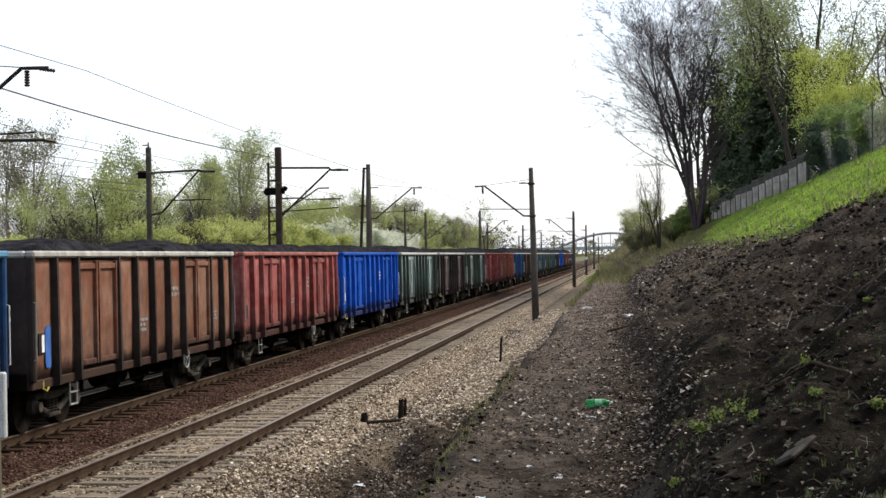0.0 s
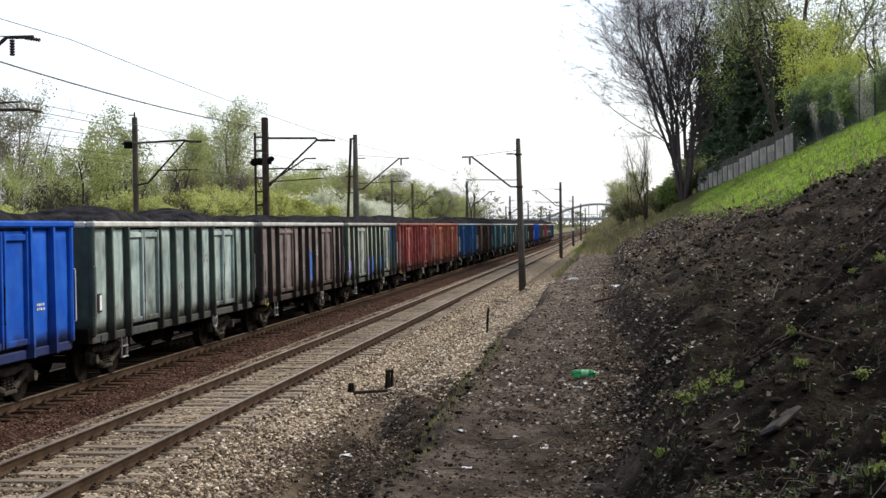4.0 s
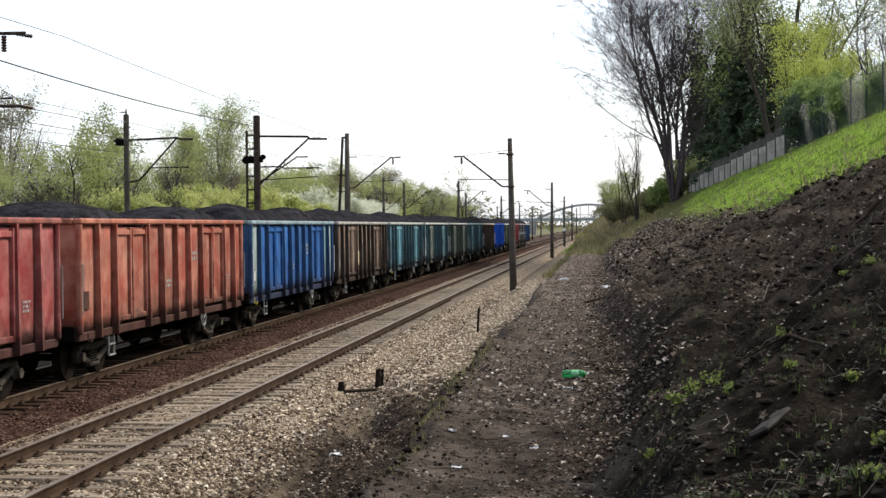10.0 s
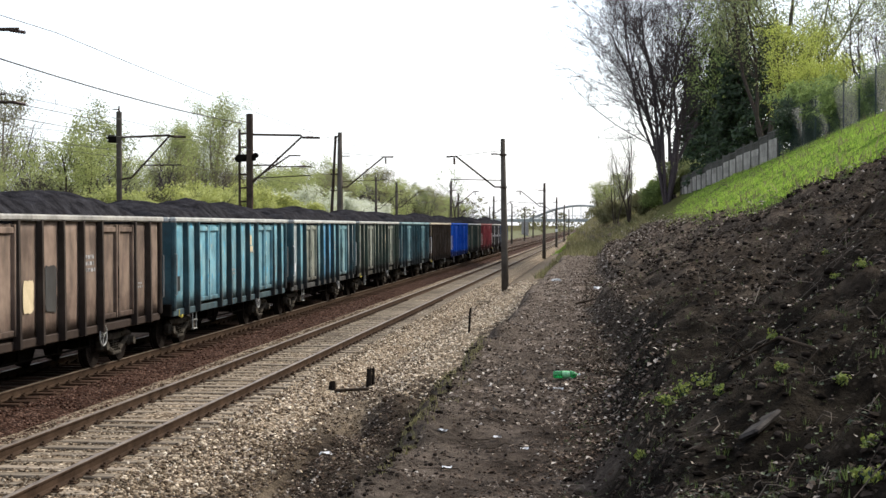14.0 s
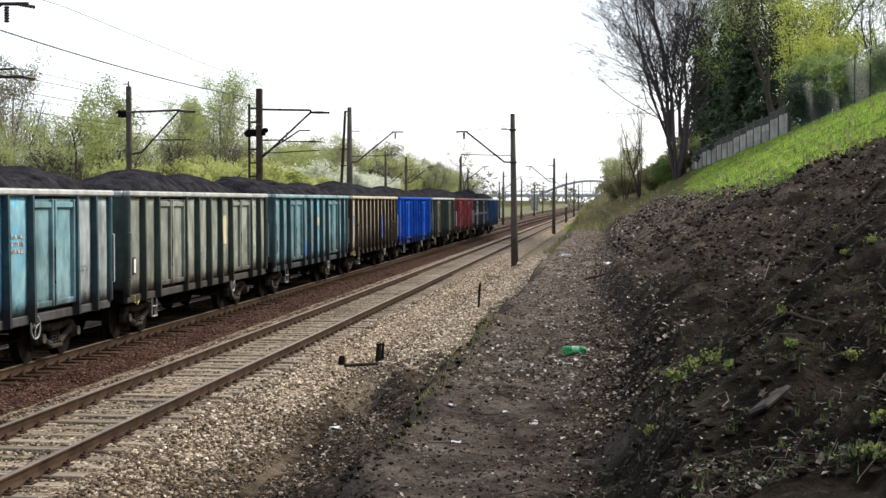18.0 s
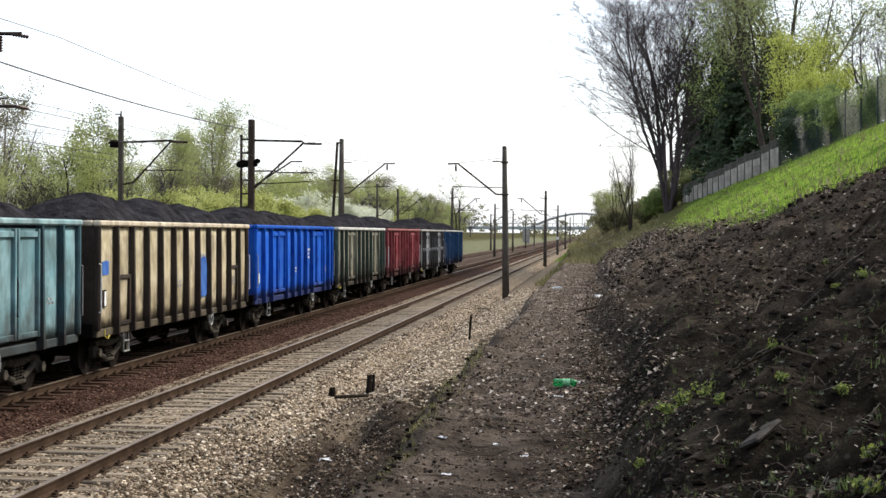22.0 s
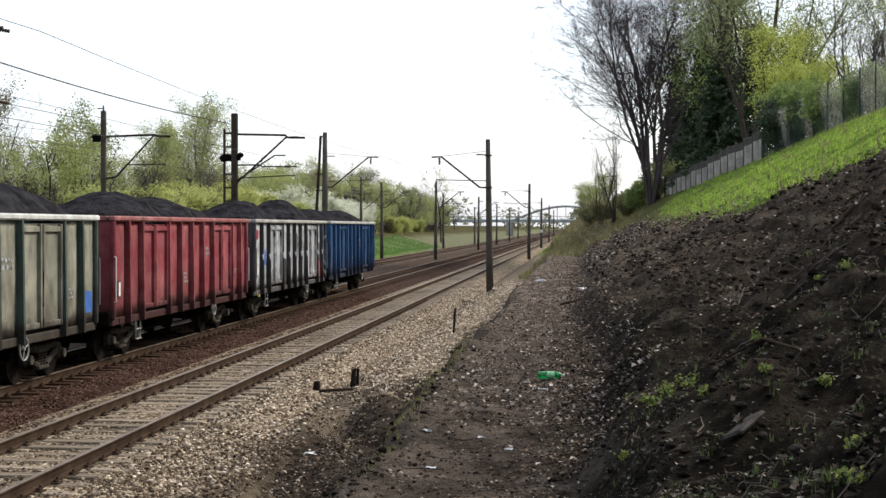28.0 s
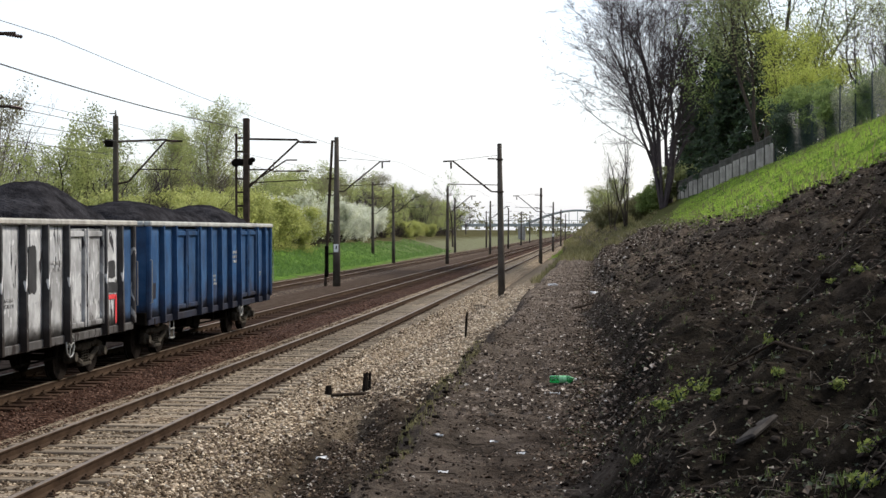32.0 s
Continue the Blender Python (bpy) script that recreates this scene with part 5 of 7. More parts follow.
def grow(seed, height, stems, spread, levels, twigs, thick, up=0.5, low=0.15, thin=0.006, reach=1.0):
    """Limbs of a tree as a Shape, and the tips of its twigs."""
    rng = random.Random(seed)
    wood, fine, tips = Shape(), Shape(), []

    def limb(p, d, length, r, level):
        pts, rad, n = [p], [r], 3 if level > 1 else 5
        for i in range(n):
            d = (d + Vector((rng.gauss(0, 0.13), rng.gauss(0, 0.13), up * 0.16))).normalized()
            p = p + d * (length / n)
            pts.append(p)
            rad.append(r * (1 - 0.72 * (i + 1) / n))
        (wood if level == 0 else fine).tube(pts, rad, 7 if level == 0 else (4 if level == 1 else 3), caps=False)
        if level >= levels:
            tips.append(pts[-1])
            tips.append(pts[-2])
            return
        for k in range(twigs[min(level, len(twigs) - 1)]):
            u = rng.uniform(low if level == 0 else 0.15, 0.98)
            i = min(int(u * n), n - 1)
            q = pts[i].lerp(pts[i + 1], u * n - i)
            side = Vector((rng.gauss(0, 1), rng.gauss(0, 1), rng.gauss(0, 0.35)))
            side = (side - d * side.dot(d)).normalized()
            dd = (d * rng.uniform(0.5, 1.0) + side * rng.uniform(0.45, 0.95) + Vector((0, 0, up * 0.4))).normalized()
            limb(q, dd, length * rng.uniform(0.32, 0.55) * (1.15 - 0.5 * u) * (reach if level == 0 else 1.0), max(rad[i] * 0.42, thin), level + 1)
        tips.append(pts[-1])

    for s in range(stems):
        a = 2 * math.pi * (s + rng.random() * 0.6) / stems
        lean = spread * rng.uniform(0.3, 1.0) if stems > 1 else 0.04
        d = Vector((math.cos(a) * lean, math.sin(a) * lean, 1)).normalized()
        limb(Vector((math.cos(a) * 0.12 * (stems > 1), math.sin(a) * 0.12 * (stems > 1), -0.25)), d, height * rng.uniform(0.75, 1.0), thick * rng.uniform(0.7, 1.1), 0)
    return wood, fine, tips


def tree(name, label, at, seed, height, stems, spread, levels, twigs, thick, bark, leaves=None, per_tip=0, clump=0.4, size=0.18, up=0.5, low=0.15, group="", every=1, category="tree", thin=0.006, reach=1.0):
    t = thing(name, label, category, at, group=group)
    wood, fine, tips = grow(seed, height, stems, spread, levels, twigs, thick, up, low, thin, reach)
    part("trunk", wood, bark, t)
    part("branchwork", fine, bark, t)
    if leaves:
        rng = random.Random(seed + 1)
        sh = Shape()
        for p in tips[::every]:
            leaf_quads(sh, p, per_tip, clump, size, rng)
        part("crown", sh, leaves, t)
    return t


def on_ground(x, y, sink=0.05):
    return (x, y, ground_z(x, y) - sink)


# left-hand woods: a few grown kinds, repeated along the rise
KINDS = [
    tree("birch_tree", "tall slender birch in pale spring leaf", on_ground(-33.5, 133), 11, 11.5, 3, 0.14, 3, (18, 7, 3), 0.17, BARK_PALE, LEAF_SPRING, 4, 0.32, 0.12, 0.55, 0.2, "woods on the rise"),
    tree("young_tree", "bushy young tree with fresh green leaves", on_ground(-31, 87), 12, 7.0, 4, 0.35, 3, (10, 6, 3), 0.11, BARK, LEAF_SPRING, 4, 0.28, 0.13, 0.35, 0.1, "woods on the rise"),
    tree("young_tree", "leafy young tree in mid-green spring foliage", on_ground(-34, 101), 13, 8.0, 3, 0.3, 3, (11, 6, 3), 0.13, BARK, LEAF_MID, 4, 0.3, 0.13, 0.4, 0.1, "woods on the rise"),
    tree("budding_tree", "grey-brown tree just coming into bud", on_ground(-39, 95), 14, 9.5, 3, 0.3, 3, (14, 8, 4), 0.13, BARK_PALE, LEAF_OLIVE, 2, 0.25, 0.12, 0.45, 0.15, "woods on the rise"),
    tree("bare_tree", "leafless brown tree with fine twigs", on_ground(-42, 106), 15, 9.5, 3, 0.35, 3, (14, 9, 5), 0.13, BARK_BIG, None, up=0.45, group="woods on the rise"),
    tree("blossom_bush", "round bush covered in white blossom", on_ground(-29, 150), 16, 4.6, 7, 0.6, 3, (8, 6, 3), 0.06, BARK, BLOSSOM, 6, 0.24, 0.14, 0.25, 0.05, "blossoming bushes", category="bush"),
    tree("bramble_bush", "brown leafless bramble thicket", on_ground(-26.5, 96), 17, 2.6, 11, 0.9, 3, (10, 7, 4), 0.035, BARK, None, 0, 0.18, 0.10, 0.1, 0.05, "undergrowth on the rise", category="bush"),
    tree("green_bush", "low yellow-green spring bush", on_ground(-27, 110), 18, 3.4, 8, 0.8, 3, (8, 6, 3), 0.04, BARK, LEAF_HEDGE, 6, 0.22, 0.12, 0.15, 0.05, "undergrowth on the rise", category="bush"),
]


def plant_out(kind, x, y, s, rng):
    m = pose(*on_ground(x, y), 0, 0, rng.uniform(0, 360)) @ Matrix.Diagonal((s * rng.uniform(0.9, 1.15), s * rng.uniform(0.9, 1.15), s, 1))
    return copy_thing(KINDS[kind], m)


def woods():
    rng = random.Random(77)
    # skyline: height of the trees along the rise
    tops = [(40, 8.0), (75, 8.6), (95, 9.8), (117, 11.0), (128, 10.5), (140, 9.5), (165, 11.0), (190, 12.5), (240, 14.5), (320, 14.0), (430, 13.0)]
    y = 52.0
    while y < 430:
        top = float(np.interp(y, [a for a, b in tops], [b for a, b in tops]))
        for row in (-31.5, -36, -42, -50):
            k = rng.choice((1, 2, 3, 3, 4, 4, 4)) if row < -35 else rng.choice((1, 2, 3, 3, 4, 4))
            tall = (8.6, 7.0, 8.0, 9.5, 9.5)[k]
            x = row + rng.uniform(-2.5, 2.5) - (3 if y > 200 else 0)
            yy = y + rng.uniform(-3, 3) + (-row - 33) * 1.6
            plant_out(k, x, yy, max(0.4, (top - 2.2) / tall * rng.uniform(0.55, 0.8)), rng)
        y += 6.0 + y * 0.022
    for y in (126, 139):
        plant_out(0, -35 - (y - 118) * 0.1, y, rng.uniform(0.7, 0.85), rng)
    for k in range(13):
        y = 104 + k * 3.7
        plant_out(7, -29.2 + rng.uniform(-0.8, 0.8), y, rng.uniform(1.0, 1.45), rng)
    for k in range(12):
        y = 70 + k * 2.9
        plant_out(6, -28.0 + rng.uniform(-0.8, 0.8), y, rng.uniform(1.4, 1.9), rng)
    y = 60.0
    while y < 330:
        k = 5 if 135 < y < 230 and rng.random() < 0.6 else rng.choice((6, 6, 7, 7, 6))
        plant_out(k, -27.8 + rng.uniform(-1.6, 1.0) - (2.2 if y > 120 else 0) - (y > 200) * 2, y, rng.uniform(0.75, 1.2), rng)
        y += 2.9 + y * 0.014


woods()
tree("clump_tree", "dark bare tree with mistletoe-like clumps", on_ground(-23.5, 262), 21, 11.5, 1, 0.1, 3, (12, 6, 3), 0.17, BARK, LEAF_DEEP, 6, 0.30, 0.22, 0.4, 0.3, every=9)


def far_woods():
    """A low belt of trees along the horizon, one sheet of leaf clumps with trunks among them."""
    rng = random.Random(5)
    sh = Shape()
    for i in range(150):
        x, y = rng.uniform(-170, 150), rng.uniform(560, 760)
        if -32 < x < 6 and y < 640:
            continue
        h = rng.uniform(5, 11)
        z = ground_z(x, y)
        for _ in range(60):
            a, u = rng.uniform(0, 6.28), rng.random()
            r = h * 0.42 * math.sin(math.pi * (0.12 + 0.8 * u)) * rng.random() ** 0.5
            leaf_quads(sh, (x + r * math.cos(a), y + r * math.sin(a), z + h * (0.1 + 0.9 * u)), 1, 0.4, 1.1, rng)
    ob = part("far_woods", sh, LEAF_OLIVE)
    return tagged(ob, "hazy belt of trees on the horizon", "woods", kind="stuff")


far_woods()

# right-hand bank: the big leafless tree, saplings, conifers and fresh green trees
tree("bare_tree", "large many-stemmed leafless tree on the bank", on_ground(6.6, 138), 31, 20.0, 9, 0.18, 4, (13, 10, 6, 3), 0.20, BARK_BIG, None, up=0.14, low=0.28, thin=0.011, reach=1.3)
tree("bare_tree", "slim bare tree with fine upright twigs beside the big one", on_ground(7.4, 141), 32, 19.0, 3, 0.10, 4, (18, 9, 5, 2), 0.20, BARK_BIG, None, up=0.5, low=0.3, thin=0.008)
tree("bare_sapling", "thin bare sapling with several stems", on_ground(3.4, 142), 33, 9.5, 5, 0.22, 3, (9, 5, 3), 0.075, BARK, None, up=0.7, low=0.3)
tree("bare_sapling", "thin bare sapling in first bud", on_ground(2.2, 150), 34, 7.5, 3, 0.2, 3, (9, 5, 3), 0.06, BARK, LEAF_OLIVE, 1, 0.12, 0.08, up=0.7, low=0.3, every=2)
for k, (x, y, s, h, m) in enumerate(((4.8, 143, 41, 1.8, LEAF_OLIVE), (6.0, 141, 42, 2.6, LEAF_DEEP), (5.0, 150, 43, 2.2, LEAF_OLIVE), (8.3, 139, 44, 3.0, LEAF_MID), (2.9, 158, 45, 2.6, LEAF_OLIVE), (1.6, 166, 46, 2.4, LEAF_OLIVE))):
    tree("ivy_bush", "dark green undergrowth at the foot of the trees", on_ground(x, y), s, h, 7, 0.7, 3, (8, 6, 3), 0.04, BARK, m, 3, 0.22, 0.14, 0.15, 0.05, group="undergrowth on the bank", category="bush")
for k, (x, y, s, h) in enumerate(((2.2, 272, 47, 5.0), (3.6, 300, 48, 5.5), (5.0, 262, 49, 5.5), (1.2, 325, 50, 5.0))):
    tree("budding_tree", "pale budding tree far along the bank", on_ground(x, y), s, h, 4, 0.35, 3, (10, 6, 3), 0.1, BARK_PALE, (LEAF_SPRING, LEAF_OLIVE)[k % 2], 2, 0.35, 0.15, 0.35, 0.1, group="far trees on the bank")


def conifer(at, seed, height, radius):
    """Spruce: tiers of drooping boughs that carry needle sprays."""
    rng = random.Random(seed)
    t = thing("spruce_tree", "tall dark green spruce behind the concrete fence", "tree", at, group="spruces behind the fence")
    part("trunk", Shape().tube([(0, 0, -0.3), (0, 0, height * 0.5), (0, 0, height)], [0.32, 0.2, 0.03], 8), BARK, t)
    boughs, needles = Shape(), Shape()
    z = height * 0.03
    while z < height * 0.98:
        u = z / height
        r = radius * (1 - u) ** 0.75 + 0.15
        for k in range(9):
            a = rng.uniform(0, 6.28)
            rr = r * rng.uniform(0.7, 1.08)
            pts = [Vector((math.cos(a) * rr * f, math.sin(a) * rr * f, z + rr * (0.12 * f - 0.42 * f * f))) for f in (0, 0.35, 0.7, 1.0)]
            boughs.tube(pts, [0.045, 0.035, 0.022, 0.008], 3, caps=False)
            for i in range(int(6 + rr * 4)):
                f = rng.uniform(0.15, 1.0)
                j = min(int(f * 3), 2)
                leaf_quads(needles, pts[j].lerp(pts[j + 1], f * 3 - j), 2, 0.16, 0.34, rng, 0.4)
        z += 0.42
    tagged(part("branchwork", boughs, BARK, t), kind="stuff")
    tagged(part("needles", needles, LEAF_DARK, t), kind="stuff")
    return t


for x, y, s, h, r in ((11.4, 121, 51, 11.5, 3.4), (13.4, 117, 52, 10.5, 3.4), (10.8, 131, 55, 12, 3.2), (9.9, 152, 56, 13, 3.0)):
    conifer(on_ground(x, y), s, h, r)
for x, y, s, h, m, lab in ((12.2, 130, 61, 18, LEAF_DEEP, "tall leafy green tree behind the concrete fence"), (12.6, 112, 62, 17, LEAF_MID, "tall tree in olive spring leaf behind the fence"), (16.2, 124, 63, 15, LEAF_MID, "spreading tree in thin spring leaf")):
    tree("leafy_tree", lab, on_ground(x, y), s, h, 3, 0.22, 3, (17, 9, 4), 0.2, BARK, m, 2, 0.42, 0.17, 0.35, 0.12, group="trees behind the fence")
for x, y, s, h in ((12.8, 97, 71, 6.8), (14.4, 101, 72, 7.6), (13.9, 91, 73, 4.6)):
    tree("spring_tree", "bright yellow-green spring tree behind the wire fence", on_ground(x, y), s, h, 5, 0.4, 3, (12, 7, 4), 0.09, BARK, LEAF_YELLOW, 2, 0.2, 0.11, 0.7, 0.12, group="spring trees behind the fence")
for k, (x, y, s, h) in enumerate(((11.3, 83, 91, 2.6), (12.0, 79, 92, 2.8), (12.4, 75, 93, 2.4), (11.8, 87, 94, 3.2), (13.4, 70, 95, 2.2), (14.2, 64, 84, 1.6), (15.0, 58, 86, 1.6))):
    tree("evergreen_bush", "dense dark evergreen bush behind the wire fence", on_ground(x, y), s, h, 8, 0.55, 3, (9, 6, 3), 0.04, BARK, LEAF_DARK if k == 0 else LEAF_DEEP, 3, 0.2, 0.13, 0.25, 0.05, group="bushes behind the fence", category="bush")
for x, y, s, h in ((15.2, 88, 97, 9.0), (18.4, 92, 98, 10.0), (17.0, 78, 99, 7.5)):
    tree("thin_tree", "thin tree in first spring leaf behind the wire fence", on_ground(x, y), s, h, 3, 0.3, 3, (9, 5, 3), 0.08, BARK, LEAF_SPRING, 1, 0.2, 0.10, 0.5, 0.25, group="thin trees behind the fence")
for x, y, s, h in ((17.6, 96, 81, 7.0), (16.6, 84, 82, 5.5), (20.5, 104, 83, 9.0)):
    tree("bare_tree", "leafless thin tree behind the wire fence", on_ground(x, y), s, h, 4, 0.35, 4, (12, 7, 4, 2), 0.12, BARK_BIG, None, up=0.45, group="bare trees behind the fence")


# ---- fences on the bank ----
FENCE_GREY = surface("fence_concrete", [(0.3, (0.27, 0.25, 0.22)), (0.7, (0.46, 0.43, 0.385))], 1.5, bumps=0.4, spread=0.3)
# darker grey for the posts and openwork slabs
FENCE_DARK = surface("dark_fence_concrete", [(0.3, (0.085, 0.08, 0.07)), (0.7, (0.17, 0.16, 0.145))], 1.5, bumps=0.4, spread=0.3)
GREEN_WIRE = surface("green_coated_wire", [(0.3, (0.010, 0.026, 0.022)), (0.7, (0.02, 0.042, 0.036))], 4.0, rough=0.5, bumps=0.05)


def concrete_fence(p0, p1, n, height):
    """Panels between slotted posts, stepping down the bank; an openwork slab on top of each."""
    f = thing("concrete_fence", "grey precast concrete panel fence along the top of the bank", "fence", (0, 0, 0))
    a, b = Vector(p0), Vector(p1)
    d = (b - a).normalized()
    ang = Matrix.Rotation(math.atan2(d.y, d.x), 3, "Z")
    w = (b - a).length / n
    for i in range(n + 1):
        p = a + d * (w * i)
        z = ground_z(p.x, p.y)
        part("post", Shape().box((0, 0, height / 2 - 0.05), (0.16, 0.16, height + 0.3), ang, 0.02), FENCE_DARK, f, at=(p.x, p.y, z))
        if i == n:
            break
        q = a + d * (w * (i + 0.5))
        zq = ground_z(q.x, q.y)
        for k, (z0, z1) in enumerate(((0.0, 0.36), (0.365, 0.72), (0.725, 1.08))):
            part("panel", Shape().box((0, 0, (z0 + z1) / 2 * height / 1.5), (w - 0.16, 0.06, (z1 - z0) * height / 1.5), ang, 0.012), FENCE_GREY, f, at=(q.x, q.y, zq))
        top = Shape()
        zt = height * 0.735
        top.box((0, 0, height - 0.05), (w - 0.16, 0.07, 0.09), ang, 0.01)
        for j in range(9):
            off = ang @ Vector((-w / 2 + w * (j + 0.5) / 9, 0, 0))
            top.box((off.x, off.y, (zt + height - 0.1) / 2), (0.16, 0.06, height - 0.1 - zt), ang)
        part("openwork_slab", top, FENCE_DARK, f, at=(q.x, q.y, zq))
    return f


concrete_fence((10.15, 85.0, 0), (7.9, 139.0, 0), 16, 1.62)


def wire_fence(points, height):
    """Green steel posts with chain-link wire between them."""
    f = thing("wire_fence", "green chain-link wire fence on steel posts along the grass", "fence", (0, 0, 0))
    posts = []
    for p, q in zip(points, points[1:]):
        a, b = Vector((*p, 0)), Vector((*q, 0))
        n = max(1, round((b - a).length / 2.5))
        posts += [a.lerp(b, i / n) for i in range(n)]
    posts.append(Vector((*points[-1], 0)))
    for i, p in enumerate(posts):
        z = ground_z(p.x, p.y)
        part("post", Shape().tube([(0, 0, -0.3), (0, 0, height + 0.08)], 0.035, 8), GREEN_WIRE, f, at=(p.x, p.y, z))
        if i + 1 == len(posts):
            break
        q = posts[i + 1]
        z2 = ground_z(q.x, q.y)
        net = Shape()
        w = (q - p).length
        step = 0.10 if i < 4 else 0.12
        k = -height
        while k < w:
            for sgn in (1, -1):
                s0, s1 = max(k, 0.0), min(k + height, w)
                if s1 <= s0:
                    continue
                h0, h1 = (s0 - k, s1 - k) if sgn > 0 else (height - (s0 - k), height - (s1 - k))
                A = p.lerp(q, s0 / w)
                B = p.lerp(q, s1 / w)
                net.tube([(A.x - p.x, A.y - p.y, h0 + (z2 - z) * s0 / w), (B.x - p.x, B.y - p.y, h1 + (z2 - z) * s1 / w)], 0.005, 3, caps=False)
            k += step
        part("wire_mesh", net, GREEN_WIRE, f, at=(p.x, p.y, z))
        for h in (0.05, height * 0.5, height):
            part("line_wire", bar_between((0, 0, h), (q.x - p.x, q.y - p.y, h + z2 - z), 0.008, 5), GREEN_WIRE, f, at=(p.x, p.y, z))
    return f


wire_fence(((10.15, 84.6), (12.3, 68.0), (13.6, 50.0)), 2.25)


# ---- the arched bridge over the line ----
def bridge():
    steel = surface("grey_green_bridge_steel", [(0.3, (0.25, 0.28, 0.27)), (0.7, (0.38, 0.41, 0.40))], 0.5, bumps=0.1)
    g = thing("arch_bridge", "distant grey-green steel arch bridge over the railway", "bridge", (-4.0, 520, 0))
    part("deck", Shape().box((0, 0, 5.0), (96, 7.0, 1.0), None, 0.1), steel, g)
    for y in (-3.4, 3.4):
        arch = [(-17.5 + 35 * i / 24, y, 5.4 + 4.6 * math.sin(math.pi * i / 24)) for i in range(25)]
        part("arch", Shape().tube(arch, 0.32, 6), steel, g)
        for i in range(2, 23, 2):
            part("hanger", bar_between(arch[i], (arch[i][0], y, 5.3), 0.09, 5), steel, g)
        part("railing", Shape().box((0, y, 6.55), (96, 0.06, 0.1)), steel, g)
        for i in range(49):
            part("baluster", Shape().box((-48 + 2 * i, y, 6.0), (0.08, 0.06, 1.05)), steel, g)
    for x in (-19, 18):
        part("pier", Shape().box((x, 0, 1.8), (2.2, 7.5, 5.6), None, 0.15), CONCRETE, g)
    for i in range(1, 23, 3):
        part("cross_tie", bar_between((-17.5 + 35 * i / 24, -3.4, 5.4 + 4.6 * math.sin(math.pi * i / 24)), (-17.5 + 35 * i / 24, 3.4, 5.4 + 4.6 * math.sin(math.pi * i / 24)), 0.12, 5), steel, g)
    return g


bridge()


# ---- small things beside the line ----
def bed_z(x, y):
    """Top of the ballast or of the ground, whichever is higher."""
    z = ground_z(x, y)
    if -9.0 < x < -4.3:
        z = max(z, float(np.interp(x, [-9.0, -8.6, -7.9, -6.6, -5.7, -5.2, -4.6, -4.25], [-0.26, -0.195, -0.184, -0.184, -0.198, -0.3, -0.36, -0.5])))
    elif -13.4 < x <= -9.0:
        z = max(z, float(np.interp(x, [-13.4, -13.2, -9.9, -9.4, -8.95], [-0.25, -0.2, -0.2, -0.27, -0.36])))
    return z


def plastic(name, colour, rough=0.25, clear=0.6):
    m, nt, b = material(name)
    fac = noise_fac(nt, 30.0, 3.0)
    nt.links.new(ramp(nt, fac, [(0.3, tuple(c * 0.75 for c in colour)), (0.7, colour)]), b.inputs["Base Color"])
    b.inputs["Roughness"].default_value, b.inputs["Transmission Weight"].default_value, b.inputs["IOR"].default_value = rough, clear, 1.45
    return m


def bottle():
    z = ground_z(-0.26, 16.9)
    b = thing("plastic_bottle", "empty green plastic bottle lying on the path", "bottle", (-0.29, 16.9, z + 0.043), 4)
    prof = [(-0.165, 0.028), (-0.158, 0.044), (-0.145, 0.047), (-0.06, 0.048), (-0.055, 0.046), (0.045, 0.046), (0.05, 0.048), (0.075, 0.046), (0.11, 0.032), (0.135, 0.017), (0.148, 0.014)]
    part("body", Shape().tube([(x, 0, 0) for x, r in prof], [r for x, r in prof], 16), plastic("green_bottle_plastic", (0.03, 0.42, 0.10)), b, smooth=True)
    part("label", Shape().tube([(-0.05, 0, 0), (0.04, 0, 0)], 0.0475, 16, caps=False), surface("bottle_label", [(0.3, (0.10, 0.42, 0.16)), (0.7, (0.35, 0.62, 0.38))], 30, rough=0.5, bumps=0.05), b, "torn green paper label")
    part("cap", Shape().tube([(0.148, 0, 0), (0.168, 0, 0)], 0.017, 12), PLATE_WHITE, b)
    b.scale = (0.9, 0.9, 0.9)


bottle()


def stump(name, label, x, y, h, r, tilt, seed):
    """A weathered stump with a split, ragged top."""
    rng = random.Random(seed)
    z = bed_z(x, y)
    s = Shape()
    n = 9
    for j, f in enumerate((-0.25, 0.0, 0.5, 0.85, 1.0)):
        for k in range(n):
            a = 2 * math.pi * k / n
            rr = r * (1.15 - 0.2 * f) * rng.uniform(0.85, 1.15)
            s.v.append((rr * math.cos(a) + tilt * f * h, rr * math.sin(a), f * h + (rng.uniform(-0.05, 0.06) if j == 4 else 0)))
    s.f = [(j * n + k, j * n + (k + 1) % n, (j + 1) * n + (k + 1) % n, (j + 1) * n + k) for j in range(4) for k in range(n)] + [tuple(4 * n + k for k in range(n))]
    ob = part(name, s, CHARRED, at=(x, y, z))
    return tagged(ob, label, "stump")


stump("wooden_post_stump", "charred short post stump in the ballast slope", -4.63, 31.2, 0.36, 0.055, 0.05, 1)
stump("wooden_post_stump", "second charred sliver of the broken post", -4.54, 31.25, 0.31, 0.03, 0.02, 2)
stump("cut_stump", "small dark cut stump beside a plank", -5.22, 30.2, 0.14, 0.07, 0.0, 3)
stump("leaning_stake", "thin leaning stake at the edge of the ditch", -3.5, 43.0, 0.72, 0.03, 0.06, 4)


